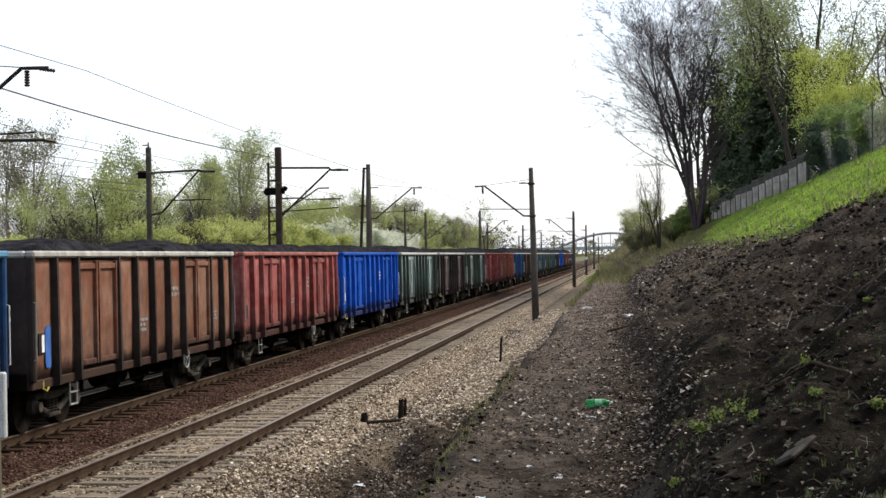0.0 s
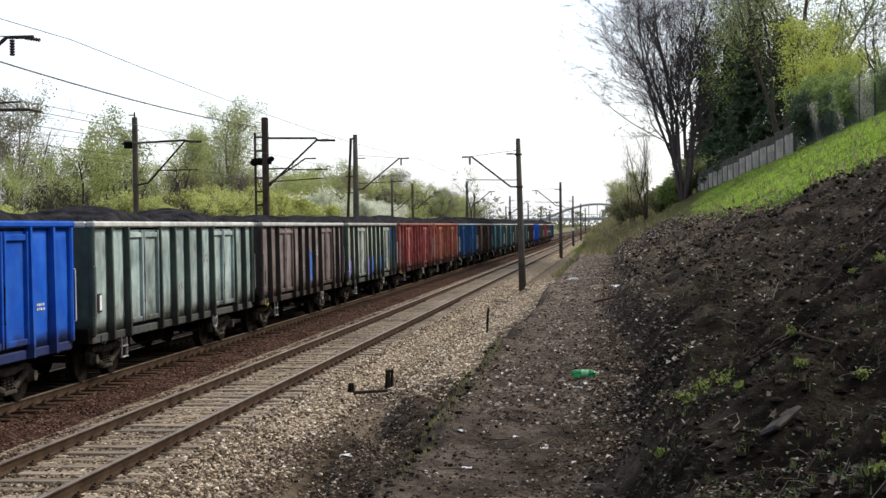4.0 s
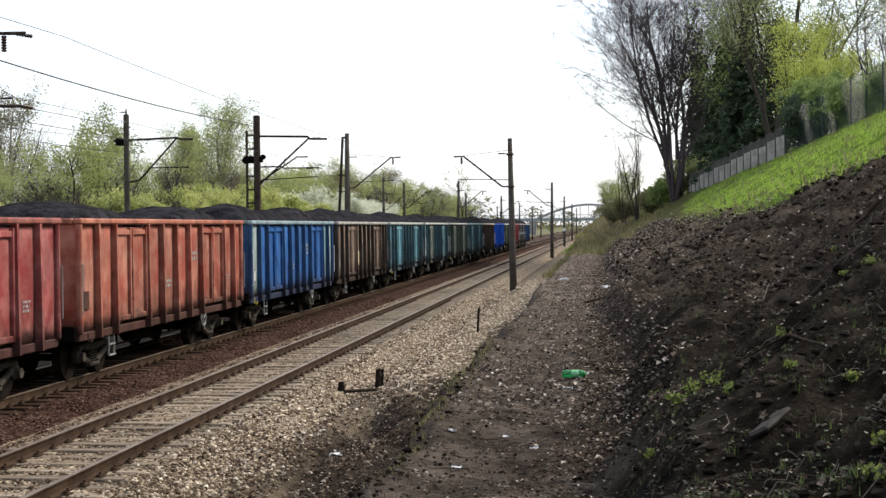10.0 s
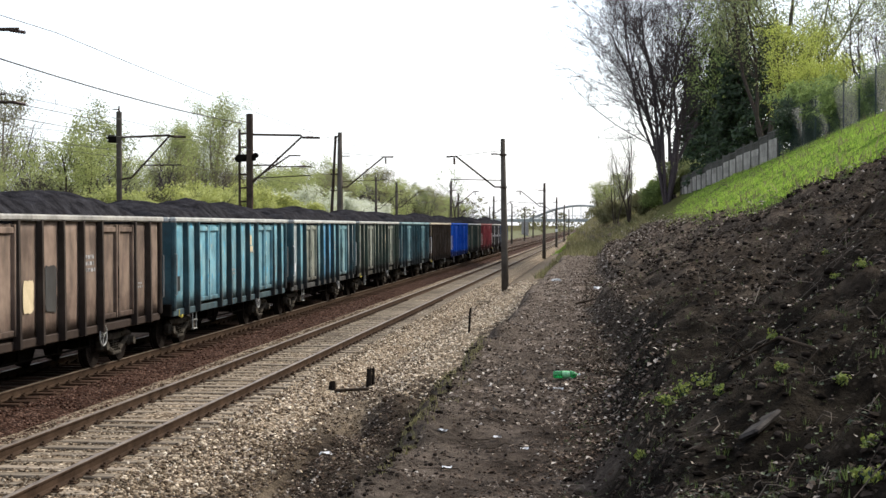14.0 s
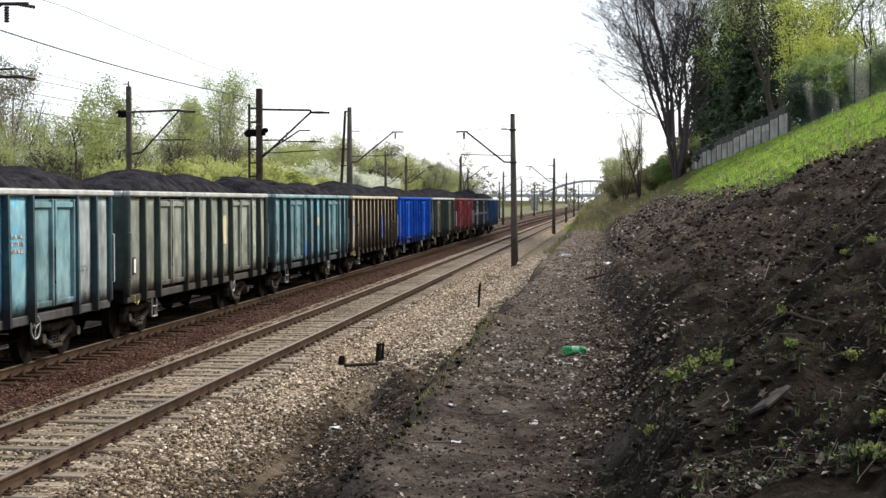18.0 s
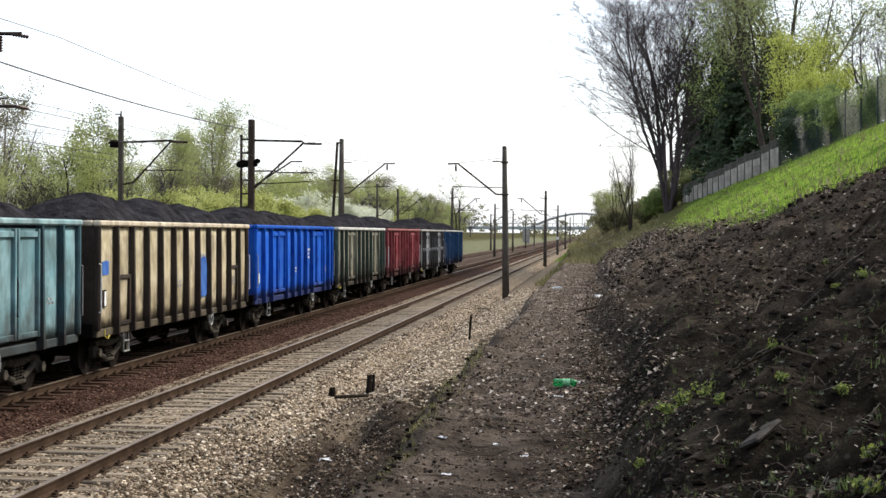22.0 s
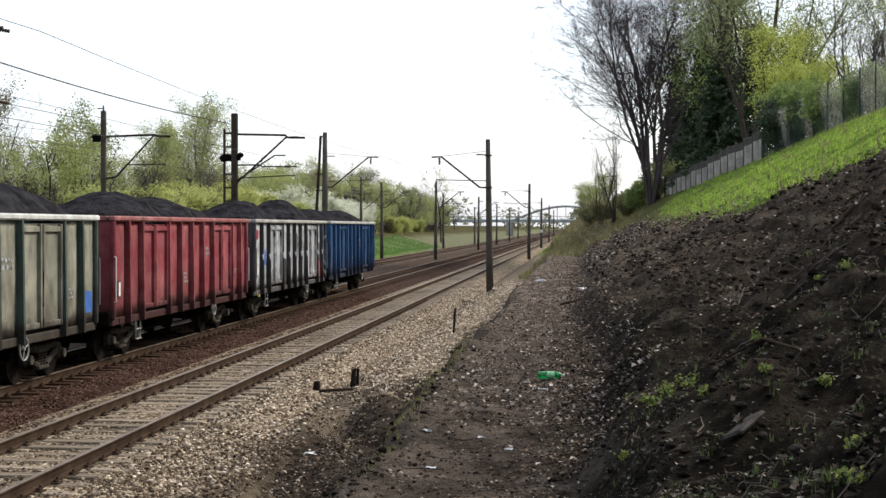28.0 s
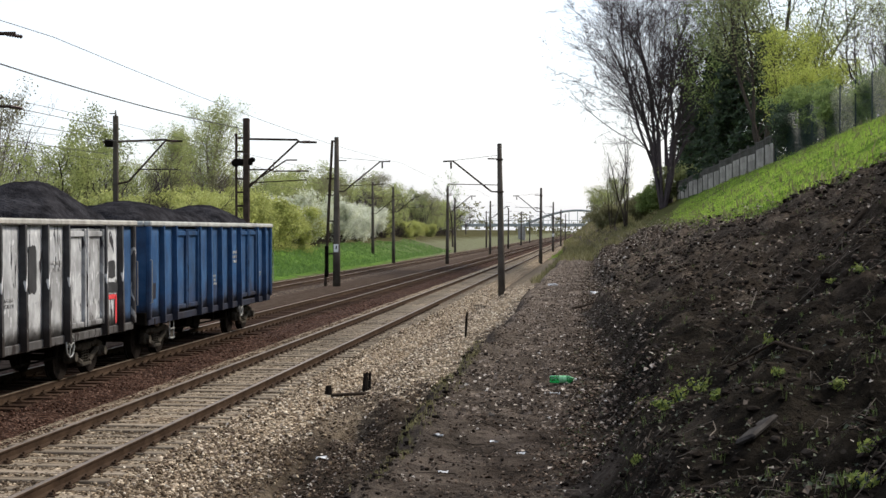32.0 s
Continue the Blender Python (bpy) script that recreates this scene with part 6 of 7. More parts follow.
def lying(name, label, category, p0, p1, w, h, mat, lift=0.03):
    """A board that lies on the ground from p0 to p1."""
    z0, z1 = bed_z(*p0) + lift, bed_z(*p1) + lift
    a, b = Vector((*p0, z0)), Vector((*p1, z1))
    d = b - a
    m = d.to_track_quat("X", "Z").to_matrix()
    ob = part(name, Shape().box((0, 0, 0), (d.length, w, h), m, min(w, h) * 0.25), mat, at=tuple(a.lerp(b, 0.5)))
    return tagged(ob, label, category)


lying("plank", "grey rotten plank lying between the stumps", "plank", (-5.1, 29.9), (-4.4, 29.8), 0.2, 0.055, WOOD_OLD, 0.04)
lying("plank", "pale broken board near the pole", "plank", (-5.0, 66.5), (-4.35, 64.5), 0.16, 0.05, SLEEPER, 0.05)
lying("plank", "pale splintered board leaning by the pole", "plank", (-4.2, 76.8), (-3.9, 71.0), 0.16, 0.06, SLEEPER, 0.12)
lying("plank", "thin grey lath on the dug earth", "plank", (-2.2, 43), (-1.3, 44.5), 0.08, 0.03, WOOD_OLD, 0.04)


def marker_post():
    x, y = -4.93, 11.5
    z = ground_z(x, y)
    m = thing("cabinet_post", "olive steel post with a light grey box beside the track", "post", (x, y, z), 12)
    part("post", Shape().tube([(0, 0, -0.3), (0, 0, 4.2)], 0.032, 10), surface("olive_post_paint", [(0.3, (0.13, 0.12, 0.085)), (0.7, (0.20, 0.18, 0.13))], 4, bumps=0.2), m)
    part("box", Shape().box((0.03, -0.06, 2.28), (0.12, 0.10, 0.52), None, 0.012), surface("light_grey_enamel", [(0.3, (0.42, 0.42, 0.42)), (0.7, (0.56, 0.56, 0.56))], 3, rough=0.45, bumps=0.1), m)
    part("clamp", Shape().box((0, 0, 2.3), (0.08, 0.08, 0.05), None, 0.01), MAST_STEEL, m)


marker_post()

# ---- litter, stones, leaves, twigs, grass ----
def island_material(name, stops, rough=0.9, relief=30.0):
    m, nt, b = material(name)
    isl = nt.nodes.new("ShaderNodeNewGeometry").outputs["Random Per Island"]
    col = ramp(nt, isl, stops)
    fine = noise_fac(nt, relief, 4.0)
    col = mix(nt, 0.5, col, ramp(nt, fine, [(0.3, 0.5), (0.7, 1.0)]), "MULTIPLY")
    nt.links.new(col, b.inputs["Base Color"])
    b.inputs["Roughness"].default_value = rough
    b.inputs["Specular IOR Level"].default_value = 0.02
    bump(nt, b, fine, 0.4, 0.01)
    return m


STONES = island_material("ballast_stones", [(0.0, (0.15, 0.105, 0.07)), (0.45, (0.46, 0.365, 0.255)), (0.8, (0.72, 0.60, 0.45)), (1.0, (0.88, 0.79, 0.64))])
STONES_DIRTY = island_material("dirty_ballast_stones", [(0.0, (0.06, 0.043, 0.028)), (0.45, (0.155, 0.115, 0.077)), (0.8, (0.30, 0.235, 0.163)), (1.0, (0.54, 0.45, 0.34))])
# darker version of the dirty stones, laid between the near rails
STONES_TRACK = island_material("dark_track_stones", [(0.0, (0.045, 0.032, 0.021)), (0.45, (0.118, 0.088, 0.06)), (0.8, (0.23, 0.18, 0.127)), (1.0, (0.44, 0.37, 0.28))])
STONES_RED = island_material("rusty_stones", [(0.0, (0.025, 0.0125, 0.0085)), (0.5, (0.082, 0.043, 0.03)), (1.0, (0.225, 0.145, 0.11))])
CRUMBS = island_material("earth_crumbs", [(0.0, (0.012, 0.009, 0.007)), (0.6, (0.04, 0.031, 0.025)), (1.0, (0.11, 0.09, 0.074))])
CLODS = island_material("earth_clods", [(0.0, (0.006, 0.0046, 0.0035)), (0.6, (0.023, 0.0178, 0.014)), (1.0, (0.065, 0.052, 0.042))])
DEAD_LEAVES = island_material("dead_leaves", [(0.0, (0.03, 0.02, 0.014)), (0.55, (0.09, 0.063, 0.047)), (0.88, (0.21, 0.165, 0.13)), (1.0, (0.50, 0.45, 0.39))], 0.8)
# darker tones of the dead leaves, for the bare bank
DARK_LEAVES = island_material("dark_dead_leaves", [(0.0, (0.010, 0.007, 0.005)), (0.55, (0.048, 0.036, 0.028)), (0.92, (0.15, 0.12, 0.096)), (1.0, (0.42, 0.37, 0.31))], 0.75)
LITTER = island_material("beige_leaf_litter", [(0.0, (0.06, 0.043, 0.033)), (0.5, (0.15, 0.118, 0.094)), (0.85, (0.29, 0.24, 0.20)), (1.0, (0.55, 0.50, 0.44))], 0.8)
TWIGS = island_material("dry_twigs", [(0.0, (0.02, 0.015, 0.011)), (0.6, (0.06, 0.047, 0.037)), (1.0, (0.19, 0.16, 0.13))])
GRASS = leaf_material("grass_blades", [(0.15, (0.075, 0.10, 0.024)), (0.5, (0.22, 0.35, 0.042)), (0.85, (0.44, 0.59, 0.09))], 0.4)
DRY_GRASS = leaf_material("dry_grass_blades", [(0.15, (0.07, 0.065, 0.025)), (0.5, (0.15, 0.14, 0.055)), (0.85, (0.28, 0.25, 0.12))], 0.3)
BANK_SPROUTS = leaf_material("dull_bank_sprouts", [(0.2, (0.03, 0.05, 0.014)), (0.5, (0.06, 0.09, 0.024)), (0.85, (0.12, 0.16, 0.045))], 0.3)
DARK_SEEDLINGS = leaf_material("dark_bank_seedlings", [(0.2, (0.012, 0.017, 0.007)), (0.6, (0.03, 0.042, 0.016)), (0.95, (0.085, 0.105, 0.04))], 0.2)
RISE_GRASS = leaf_material("rise_grass_blades", [(0.15, (0.05, 0.095, 0.025)), (0.5, (0.10, 0.20, 0.045)), (0.85, (0.19, 0.31, 0.07))], 0.3)
WEEDS = leaf_material("weed_leaves", [(0.2, (0.07, 0.11, 0.02)), (0.5, (0.15, 0.19, 0.035)), (0.85, (0.30, 0.33, 0.07))], 0.3)


def pebbles(name, label, mat, n, spot, lo, hi, seed, flat=0.7):
    """Uneven stones: jittered twelve-cornered lumps."""
    sh = Shape()
    rng = random.Random(seed)
    g = (1 + 5 ** 0.5) / 2
    corners = [Vector(c).normalized() * 0.5 for c in ((-1, g, 0), (1, g, 0), (-1, -g, 0), (1, -g, 0), (0, -1, g), (0, 1, g), (0, -1, -g), (0, 1, -g), (g, 0, -1), (g, 0, 1), (-g, 0, -1), (-g, 0, 1))]
    faces = [(0, 11, 5), (0, 5, 1), (0, 1, 7), (0, 7, 10), (0, 10, 11), (1, 5, 9), (5, 11, 4), (11, 10, 2), (10, 7, 6), (7, 1, 8),
             (3, 9, 4), (3, 4, 2), (3, 2, 6), (3, 6, 8), (3, 8, 9), (4, 9, 5), (2, 4, 11), (6, 2, 10), (8, 6, 7), (9, 8, 1)]
    kinds = []
    for _ in range(24):
        sx, sy = rng.uniform(0.85, 1.25), rng.uniform(0.6, 1.0)
        kinds.append([(c.x * sx * rng.uniform(0.7, 1.2), c.y * sy * rng.uniform(0.7, 1.2), c.z * flat * rng.uniform(0.7, 1.2)) for c in corners])
    for _ in range(n):
        x, y = spot(rng)
        s = lo * (hi / lo) ** (rng.random() ** 1.8)
        a = rng.uniform(0, 6.28)
        ca, sa = math.cos(a) * s, math.sin(a) * s
        z = bed_z(x, y) + s * 0.12
        sh.add([(x + px * ca - py * sa, y + px * sa + py * ca, z + pz * s) for px, py, pz in rng.choice(kinds)], faces)
    ob = part(name, sh, mat, smooth=False)
    return tagged(ob, label, "stones", kind="stuff")


def near_y(rng, a, b, k=1.7):
    """Places more often near a than near b."""
    return a + (b - a) * rng.random() ** k


def shoulder(rng):
    while True:
        x, y = rng.uniform(-5.95, -3.6) + rng.gauss(0, 0.25), near_y(rng, 20, 85, 1.6) + rng.gauss(0, 1.5)
        if y > 28.5 or x < -4.75 + 0.5 * nz(y * 0.6, 2.0) + rng.gauss(0, 0.15):
            return x, y


def dirty_shoulder(rng):
    return rng.uniform(-5.95, -4.45) + rng.gauss(0, 0.2), near_y(rng, 12, 24, 1.1)


def between_rails(rng):
    return rng.uniform(-8.9, -5.6), near_y(rng, 15, 60)


def far_bed(rng):
    return rng.uniform(-10.4, -8.6), near_y(rng, 17, 70)


def spill_edge(rng):
    return rng.uniform(-4.3, -2.5) + rng.gauss(0, 0.12), near_y(rng, 27.5, 80, 1.3)


def dig_spoil(rng):
    return rng.gauss(-4.1, 0.4), near_y(rng, 11, 34)


def on_path(rng):
    return rng.uniform(-1.5, 0.45), near_y(rng, 6.5, 60)


def on_bank(rng):
    y = near_y(rng, 5.5, 75)
    return rng.uniform(-0.2, min(turf_x(y), 0.5 + y * 0.2 + 1.5)), y


pebbles("ballast_stones", "dirt-stained ballast stones on the nearer shoulder", STONES_DIRTY, 8000, dirty_shoulder, 0.025, 0.085, 8)
pebbles("ballast_stones", "loose pale ballast stones on the shoulder", STONES, 17000, shoulder, 0.025, 0.085, 1)
pebbles("ballast_stones", "ballast stones between the sleepers", STONES_TRACK, 16000, between_rails, 0.03, 0.075, 2)
pebbles("rusty_stones", "rust-stained ballast stones between the tracks", STONES_RED, 9000, far_bed, 0.03, 0.075, 3)
pebbles("ballast_stones", "pale ballast stones spilled against the ledge of the path", STONES, 9000, spill_edge, 0.03, 0.09, 10)
pebbles("dug_stones", "stones and lumps on the dug slope below the path", STONES_DIRTY, 900, dig_spoil, 0.03, 0.12, 4)
def ledge_lumps(rng):
    y = near_y(rng, 8, 55)
    return -1.72 + 0.17 * (1 - smooth01(11, 27, y)) - 0.3 * smooth01(24, 36, y) + rng.gauss(0, 0.13), y


pebbles("ledge_clods", "crumbled lumps of earth along the broken edge of the path", CLODS, 2600, ledge_lumps, 0.015, 0.085, 7, 0.6)
pebbles("path_stones", "small stones trodden into the path", DEAD_LEAVES, 7000, on_path, 0.008, 0.034, 5)
pebbles("path_crumbs", "crumbs of brown earth strewn over the path", CRUMBS, 9000, on_path, 0.008, 0.045, 9)
pebbles("earth_clods", "dark clods of bare earth on the bank", CLODS, 13000, on_bank, 0.02, 0.09, 6, 0.5)


def leaves_on(name, label, mat, n, spot, lo, hi, seed):
    """Curled dry leaves, two facets each."""
    rng = random.Random(seed)
    sh = Shape()
    for _ in range(n):
        x, y = spot(rng)
        z = bed_z(x, y) + 0.012
        s = rng.uniform(lo, hi)
        a = rng.uniform(0, 6.28)
        u = Vector((math.cos(a), math.sin(a), rng.gauss(0, 0.3))) * s
        w = Vector((-math.sin(a), math.cos(a), rng.gauss(0, 0.3))) * s * 0.4
        c = Vector((x, y, z + s * 0.25))
        k = Vector((0, 0, s * rng.uniform(0.05, 0.3)))
        sh.add([tuple(c - u * 0.5), tuple(c + w + k), tuple(c + u * 0.5), tuple(c - w + k)], [(0, 1, 2), (0, 2, 3)])
    ob = part(name, sh, mat)
    return tagged(ob, label, "litter", kind="stuff")


def twigs_on(name, label, n, spot, lo, hi, seed, lift=0.03):
    rng = random.Random(seed)
    sh = Shape()
    for _ in range(n):
        x, y = spot(rng)
        s = lo * (hi / lo) ** rng.random()
        a = rng.uniform(0, 6.28)
        pts = []
        for i in range(4):
            xx, yy = x + math.cos(a) * s * i / 3, y + math.sin(a) * s * i / 3
            pts.append((xx, yy, bed_z(xx, yy) + lift * (0.4 + rng.random() * 1.2)))
            a += rng.gauss(0, 0.35)
        sh.tube(pts, [0.002 + s * 0.005, 0.002 + s * 0.004, 0.0015 + s * 0.0025, 0.001], 4, caps=False)
    ob = part(name, sh, TWIGS)
    return tagged(ob, label, "twigs", kind="stuff")


def path_edge(rng):
    return rng.gauss(0.05, 0.26), near_y(rng, 10, 70, 1.4)


leaves_on("dead_leaves", "dry curled leaves along the edge of the path", DEAD_LEAVES, 9000, path_edge, 0.015, 0.05, 11)
leaves_on("dead_leaves", "scattered dry leaves on the trodden path", DEAD_LEAVES, 5000, on_path, 0.010, 0.036, 12)
leaves_on("dead_leaves", "dark dead leaves and chips on the bare bank", DARK_LEAVES, 16000, on_bank, 0.010, 0.038, 13)
leaves_on("dead_leaves", "dry leaves and straw on the dug slope", DEAD_LEAVES, 4000, dig_spoil, 0.02, 0.06, 14)
leaves_on("dead_leaves", "pale dry leaves among the shoulder stones", DEAD_LEAVES, 5000, shoulder, 0.03, 0.08, 15)


leaves_on("bank_seedlings", "small dark green seedlings and dead stalks on the rough bank", DARK_SEEDLINGS, 11000, on_bank, 0.010, 0.034, 27)
twigs_on("grey_roots", "pale dead roots and stalks hanging out of the bank", 220, on_bank, 0.10, 0.40, 28, 0.05)


def far_bank(rng):
    y = rng.uniform(28, 90)
    return rng.uniform(0.4, turf_x(y)), y


def bank_nose(rng):
    y = rng.uniform(52, 118)
    return rng.uniform(0.3, turf_x(y) + 0.3), y


def mid_bank(rng):
    y = rng.uniform(13, 36)
    return rng.uniform(1.2, turf_x(y)), y


leaves_on("dead_leaves", "damp brown leaves and bark on the middle of the bank", DEAD_LEAVES, 12000, mid_bank, 0.02, 0.06, 29)
pebbles("earth_clods", "dark clods on the middle of the bank", CLODS, 4000, mid_bank, 0.03, 0.14, 30, 0.6)
twigs_on("dry_twigs", "dry twigs and roots strewn on the middle of the bank", 1100, mid_bank, 0.15, 0.7, 40, 0.06)


def far_path(rng):
    return rng.uniform(-1.4, 0.9), near_y(rng, 13, 115, 1.15)


leaves_on("dead_leaves", "beige leaf litter on the farther bank", LITTER, 15000, far_bank, 0.02, 0.075, 16)
leaves_on("dead_leaves", "thick pale leaf litter on the nose of the bank", LITTER, 27000, bank_nose, 0.05, 0.14, 26)
leaves_on("dead_leaves", "beige leaf litter on the farther path", LITTER, 15000, far_path, 0.015, 0.07, 17)
pebbles("earth_clods", "dark clods on the farther bank", CLODS, 2600, far_bank, 0.05, 0.18, 18)


def grass_edge(rng):
    y = near_y(rng, 25, 125, 1.0)
    return turf_x(y) + rng.gauss(-0.3, 0.7), y


leaves_on("dead_leaves", "brown leaf litter along the lower edge of the grass", LITTER, 7000, grass_edge, 0.04, 0.12, 25)


def ditch(rng):
    return min(rng.gauss(-3.8, 0.6), -2.0), near_y(rng, 13, 29, 1.0)


leaves_on("dead_leaves", "dry leaves and straw in the ditch below the path", DEAD_LEAVES, 6000, ditch, 0.02, 0.07, 19)
pebbles("ditch_clods", "dark lumps of earth in the ditch", CRUMBS, 2200, ditch, 0.012, 0.07, 20, 0.6)
pebbles("ditch_stones", "stray stones in the ditch", STONES_DIRTY, 350, ditch, 0.02, 0.06, 24)


twigs_on("dry_twigs", "dry twigs and roots on the bare bank", 1600, on_bank, 0.05, 0.32, 21, 0.04)
twigs_on("dry_twigs", "broken twigs on the path", 700, on_path, 0.04, 0.4, 22)
twigs_on("dry_twigs", "twigs in the ditch", 260, ditch, 0.1, 0.6, 23)


def branch(label, pts, r):
    """A fallen branch with side shoots, resting on the ground; pts: (x, y, lift)."""
    rng = random.Random(int(pts[0][0] * 100))
    p = [Vector((x, y, ground_z(x, y) + h)) for x, y, h in pts]
    b = thing("fallen_branch", label, "branch", tuple(p[0]))
    part("limb", Shape().tube([q - p[0] for q in p], [r * (1 - 0.6 * i / (len(p) - 1)) for i in range(len(p))], 7), WOOD_OLD, b)
    for i in range(1, len(p)):
        q = p[i - 1].lerp(p[i], rng.uniform(0.2, 0.8)) - p[0]
        e = q + Vector((rng.uniform(-0.25, 0.25), rng.uniform(-0.25, 0.25), rng.uniform(0.03, 0.2)))
        part("side_shoot", Shape().tube([q, (q + e) / 2 + Vector((0, 0, 0.03)), e], [r * 0.4, r * 0.3, r * 0.12], 5), WOOD_OLD, b)


branch("dark fallen branch jutting over the path from the bank", [(-0.34, 31.4, 0.10), (-0.12, 31.5, 0.11), (0.12, 31.6, 0.08), (0.3, 31.6, 0.02)], 0.026)
branch("crooked dead branch on the bare bank", [(1.35, 9.1, 0.02), (1.15, 9.6, 0.10), (0.95, 10.3, 0.05), (0.9, 10.8, 0.02)], 0.012)
branch("pale split branch on the bank", [(2.2, 15.5, 0.03), (2.0, 16.4, 0.09), (1.75, 17.2, 0.03)], 0.02)
branch("long dark branch across the upper bank", [(4.3, 24.8, 0.08), (5.0, 25.4, 0.16), (5.7, 25.3, 0.12), (6.3, 25.9, 0.05)], 0.025)
branch("dead root on the slope", [(2.9, 14.0, 0.05), (3.2, 14.8, 0.14), (3.3, 15.6, 0.08)], 0.015)
branch("grey branch lying down the bank", [(3.6, 20.2, 0.03), (3.0, 19.8, 0.10), (2.5, 20.1, 0.03)], 0.03)


def flat_stone(x, y, sx, sy, tilt):
    z = ground_z(x, y)
    ob = part("flat_stone", Shape().box((0, 0, 0), (sx, sy, 0.03), Euler((radians(tilt), radians(-26), -0.55)).to_matrix(), 0.02), surface("grey_stone", [(0.3, (0.035, 0.03, 0.027)), (0.7, (0.075, 0.068, 0.062))], 6, bumps=0.6), at=(x, y, z + 0.002))
    return tagged(ob, "flat grey slab of stone half sunk in the bank", "stone")


flat_stone(0.84, 7.75, 0.12, 0.36, 12)
flat_stone(5.2, 26.0, 0.5, 0.6, -5)


def weed(x, y, s, seed):
    """A young yellow-green plant with several leafy shoots."""
    rng = random.Random(seed)
    w = thing("weed", "young yellow-green weed sprouting from the earth", "plant", (x, y, ground_z(x, y)), group="weeds on the bank")
    leaves = Shape()
    for _ in range(6):
        a, r = rng.uniform(0, 6.28), rng.uniform(0.3, 1.0) * s
        e = Vector((math.cos(a) * r, math.sin(a) * r, rng.uniform(0.35, 1.0) * s))
        part("stem", Shape().tube([(0, 0, -0.01), tuple(e * 0.5 + Vector((0, 0, 0.1 * s))), tuple(e)], [0.006, 0.005, 0.003], 4), GREEN_WIRE, w)
        for i in range(14):
            f = rng.uniform(0.35, 1.05)
            leaf_quads(leaves, e * f, 1, 0.06 * s + 0.012, 0.018 + 0.07 * s, rng)
    tagged(part("leaves", leaves, WEEDS, w), kind="stuff")


WEED_SPOTS = [(0.46, 9.90, 0.11), (0.58, 9.98, 0.12), (0.73, 10.25, 0.11), (0.44, 12.33, 0.07), (0.28, 9.09, 0.06), (1.62, 12.04, 0.09), (1.08, 8.91, 0.06), (2.18, 12.61, 0.08), (2.2, 14.13, 0.05), (0.74, 8.93, 0.05), (1.34, 8.38, 0.05), (1.08, 6.04, 0.09), (0.99, 5.55, 0.11), (1.18, 10.1, 0.05), (2.7, 18.07, 0.06), (1.71, 16.33, 0.05)]
for k, (x, y, s) in enumerate(WEED_SPOTS):
    weed(x, y, s * 0.7, 100 + k)


def tufts(name, label, n, spot, lo, hi, seed, mat=None):
    """Grass blades in small tufts."""
    rng = random.Random(seed)
    sh = Shape()
    for _ in range(n):
        x, y = spot(rng)
        z = ground_z(x, y)
        h = rng.uniform(lo, hi)
        for _ in range(4):
            a = rng.uniform(0, 6.28)
            dx, dy = rng.gauss(0, h * 0.35), rng.gauss(0, h * 0.35)
            wx, wy = math.cos(a) * h * 0.10, math.sin(a) * h * 0.10
            bx, by = x + rng.gauss(0, h * 0.25), y + rng.gauss(0, h * 0.25)
            sh.add([(bx - wx, by - wy, z - 0.02), (bx + wx, by + wy, z - 0.02), (bx + dx, by + dy, z + h)], [(0, 1, 2)])
    ob = part(name, sh, mat or GRASS)
    return tagged(ob, label, "grass", kind="stuff")


def upper_bank(rng):
    y = near_y(rng, 16, 110, 1.2)
    edge = max(turf_x(y) - 0.2, 5.0 + (y - 88) / 15)
    return edge + rng.random() ** 1.1 * (13.5 - edge) + rng.gauss(0, 0.3), y


def left_rise(rng):
    return rng.uniform(-29, -21.6), near_y(rng, 55, 240, 1.3)


def far_mound(rng):
    return rng.gauss(-3.4, 0.5), rng.uniform(165, 300)


def far_end(rng):
    y = rng.uniform(84, 215)
    return rng.uniform(-3.2, min(6.5, 2.0 + (y - 84) * 0.08)), y


def ledge(rng):
    return rng.gauss(-1.55, 0.10), rng.gauss(11.8, 1.0) if rng.random() < 0.5 else rng.uniform(12.5, 21)


tufts("bank_grass", "bright green spring grass on the upper bank", 38000, upper_bank, 0.03, 0.13, 31)
tufts("dry_grass", "dull straw-coloured old grass among the fresh blades", 8000, upper_bank, 0.03, 0.14, 37, DRY_GRASS)
tufts("bank_weeds", "dull dark weeds and old stalks among the bank grass", 600, upper_bank, 0.08, 0.34, 35, LEAF_OLIVE)
tufts("bank_moss", "tiny dull green sprouts on the bare bank", 5200, on_bank, 0.015, 0.045, 36, BANK_SPROUTS)
tufts("rise_grass", "green grass on the low rise beyond the siding", 16000, left_rise, 0.10, 0.28, 32, RISE_GRASS)
tufts("mound_grass", "rough green grass on the far mound", 700, far_mound, 0.10, 0.3, 33)
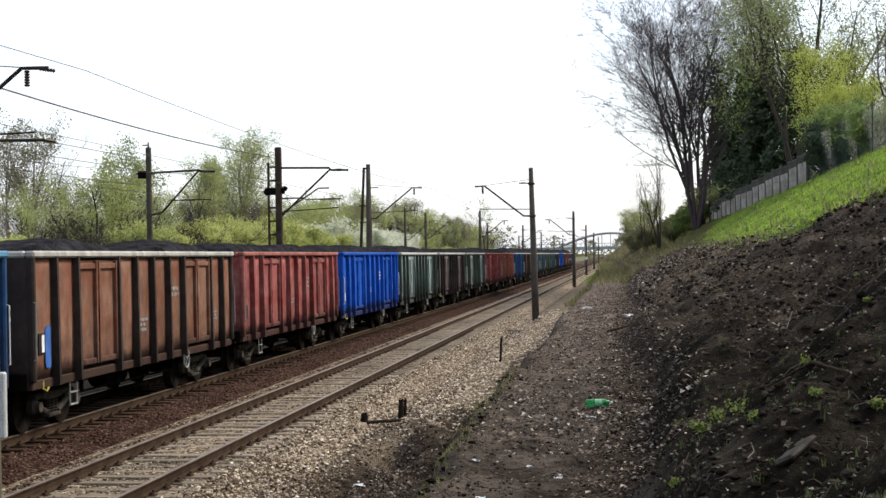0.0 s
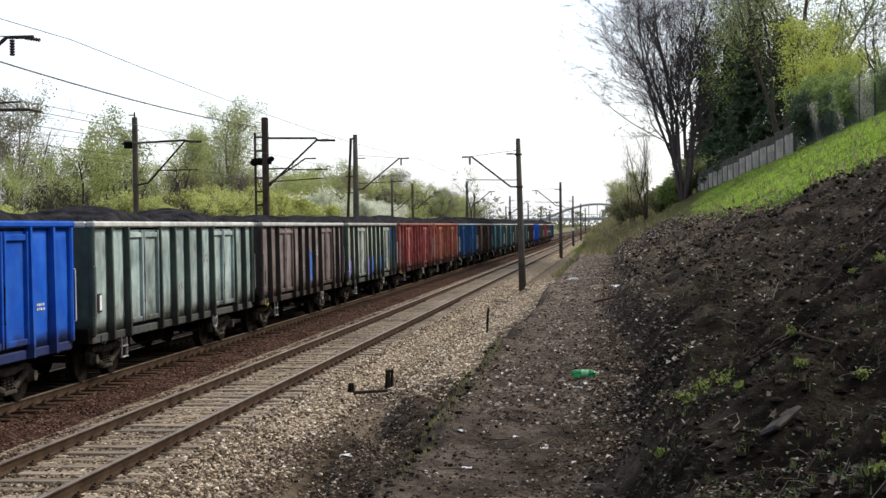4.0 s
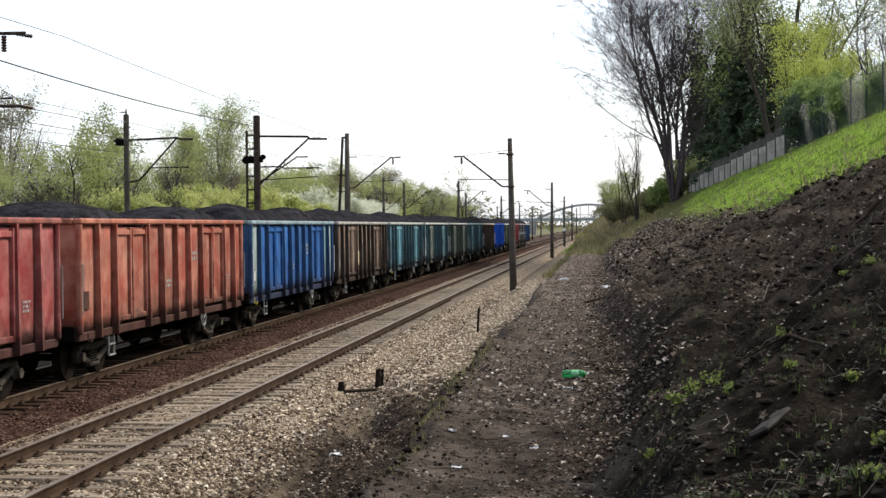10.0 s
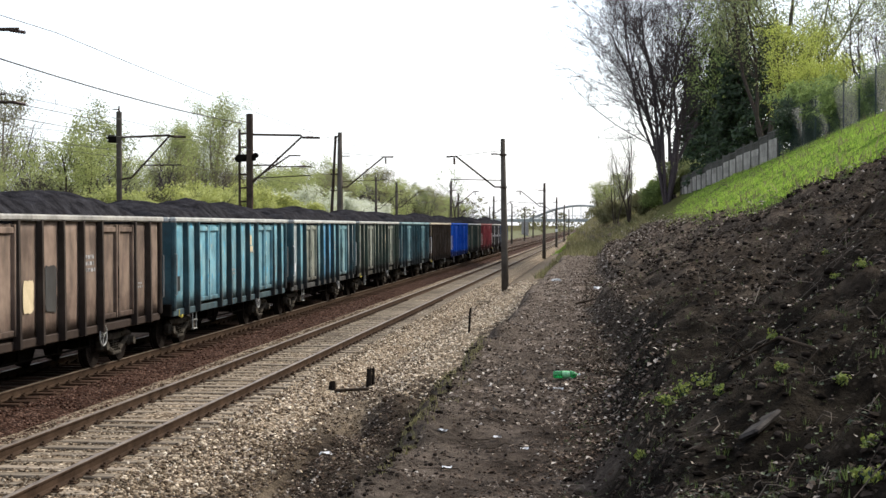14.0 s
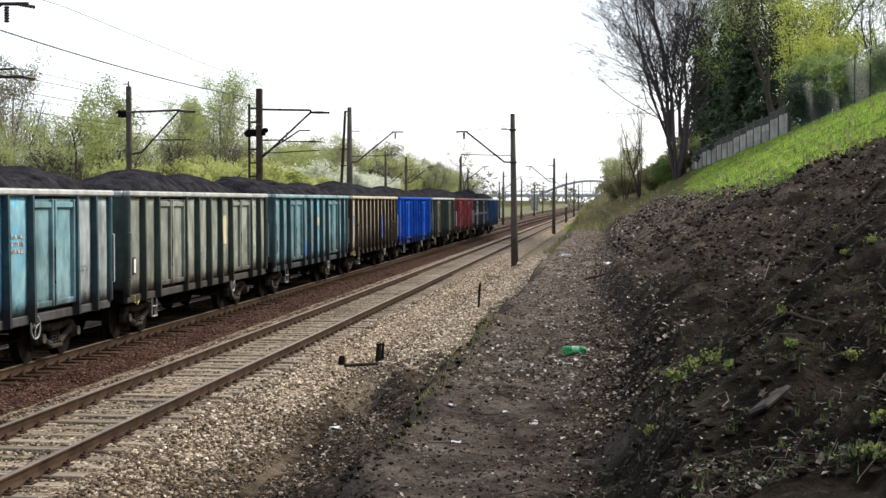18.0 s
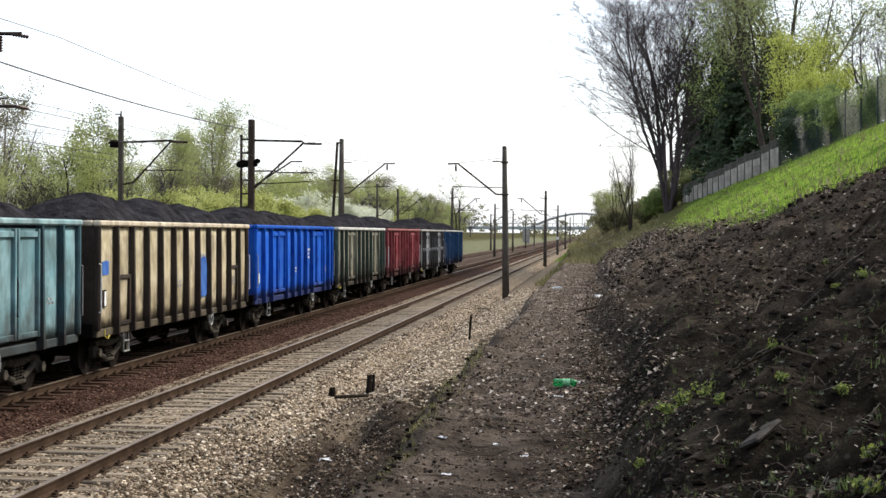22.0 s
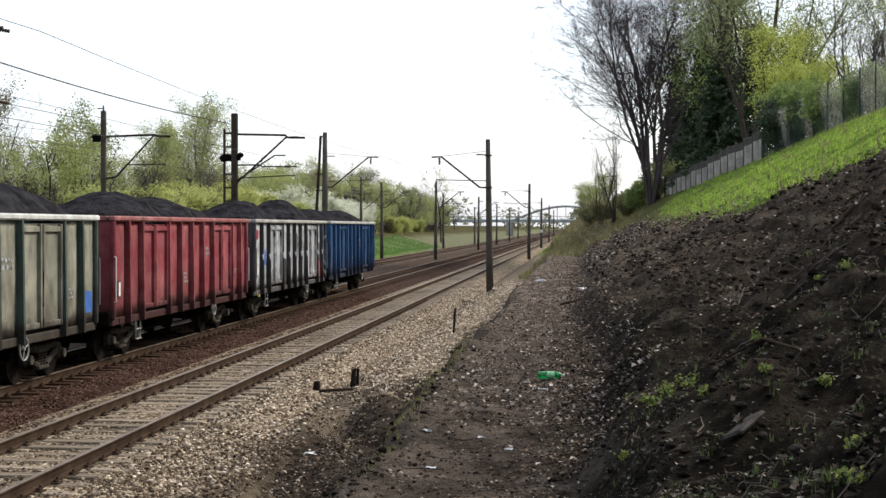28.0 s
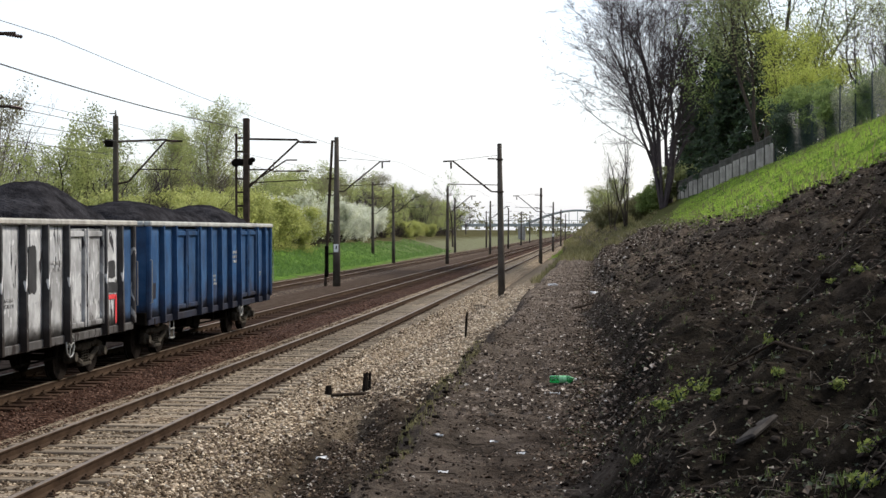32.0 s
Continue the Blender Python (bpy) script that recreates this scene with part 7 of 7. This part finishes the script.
tufts("nose_grass", "dull old grass and bramble on the end of the bank", 6000, far_end, 0.10, 0.40, 39, DRY_GRASS)
tufts("ledge_grass", "sparse dull grass on the ledge of the path", 900, ledge, 0.015, 0.055, 34, DRY_GRASS)


def scrap(name, label, x, y, sx, sy, h, mat):
    """A crumpled scrap of litter."""
    rng = random.Random(int(x * 1000) + int(y * 10))
    sh = Shape()
    n = 5
    for j in range(n):
        for i in range(n):
            sh.v.append(((i / (n - 1) - 0.5) * sx * rng.uniform(0.8, 1.1), (j / (n - 1) - 0.5) * sy * rng.uniform(0.8, 1.1), rng.uniform(0.005, h)))
    sh.f = [(j * n + i, j * n + i + 1, (j + 1) * n + i + 1, (j + 1) * n + i) for j in range(n - 1) for i in range(n - 1)]
    ob = part(name, sh, mat, at=(x, y, bed_z(x, y) + 0.01))
    return tagged(ob, label, "litter")


for x, y, s in ((-4.0, 22.6, 0.22), (-2.55, 24.0, 0.2), (-0.35, 15.6, 0.1), (0.15, 40, 0.25), (-1.2, 12.1, 0.08), (-0.75, 12.0, 0.07), (0.6, 35.5, 0.2), (-2.2, 31.0, 0.2), (-0.5, 11.2, 0.06), (-1.0, 10.4, 0.07), (1.95, 9.6, 0.06), (-1.1, 46.0, 0.3)):
    scrap("paper_scrap", "crumpled white scrap of litter on the ground", x, y, s, s * 0.6, s * 0.35, PLATE_WHITE)


def motions():
    for i, w in enumerate(TRAIN):
        walk(w, [(t, pose(FAR, y - 7.2 - i * PITCH, 0)) for t, y in TAIL])
    # wheels roll as the train moves
    step = 2 / 30
    n = 480
    ts = [t for t, y in TAIL]
    ys = [y for t, y in TAIL]
    rolls = []
    for k in range(n + 1):
        t = k * step
        rolls.append((t, math.degrees((ys[0] - float(np.interp(t, ts, ys))) / 0.455)))
    first = {}
    for ws, y in WHEELSETS:
        if y not in first:
            walk(ws, [(t, pose(0, y, 0.455, a % 360)) for t, a in rolls])
            first[y] = ws.animation_data
        else:
            ws.rotation_mode = "QUATERNION"
            keys = ws.animation_data_create()
            keys.action = first[y].action
            keys.action_slot = first[y].action_slot


motions()
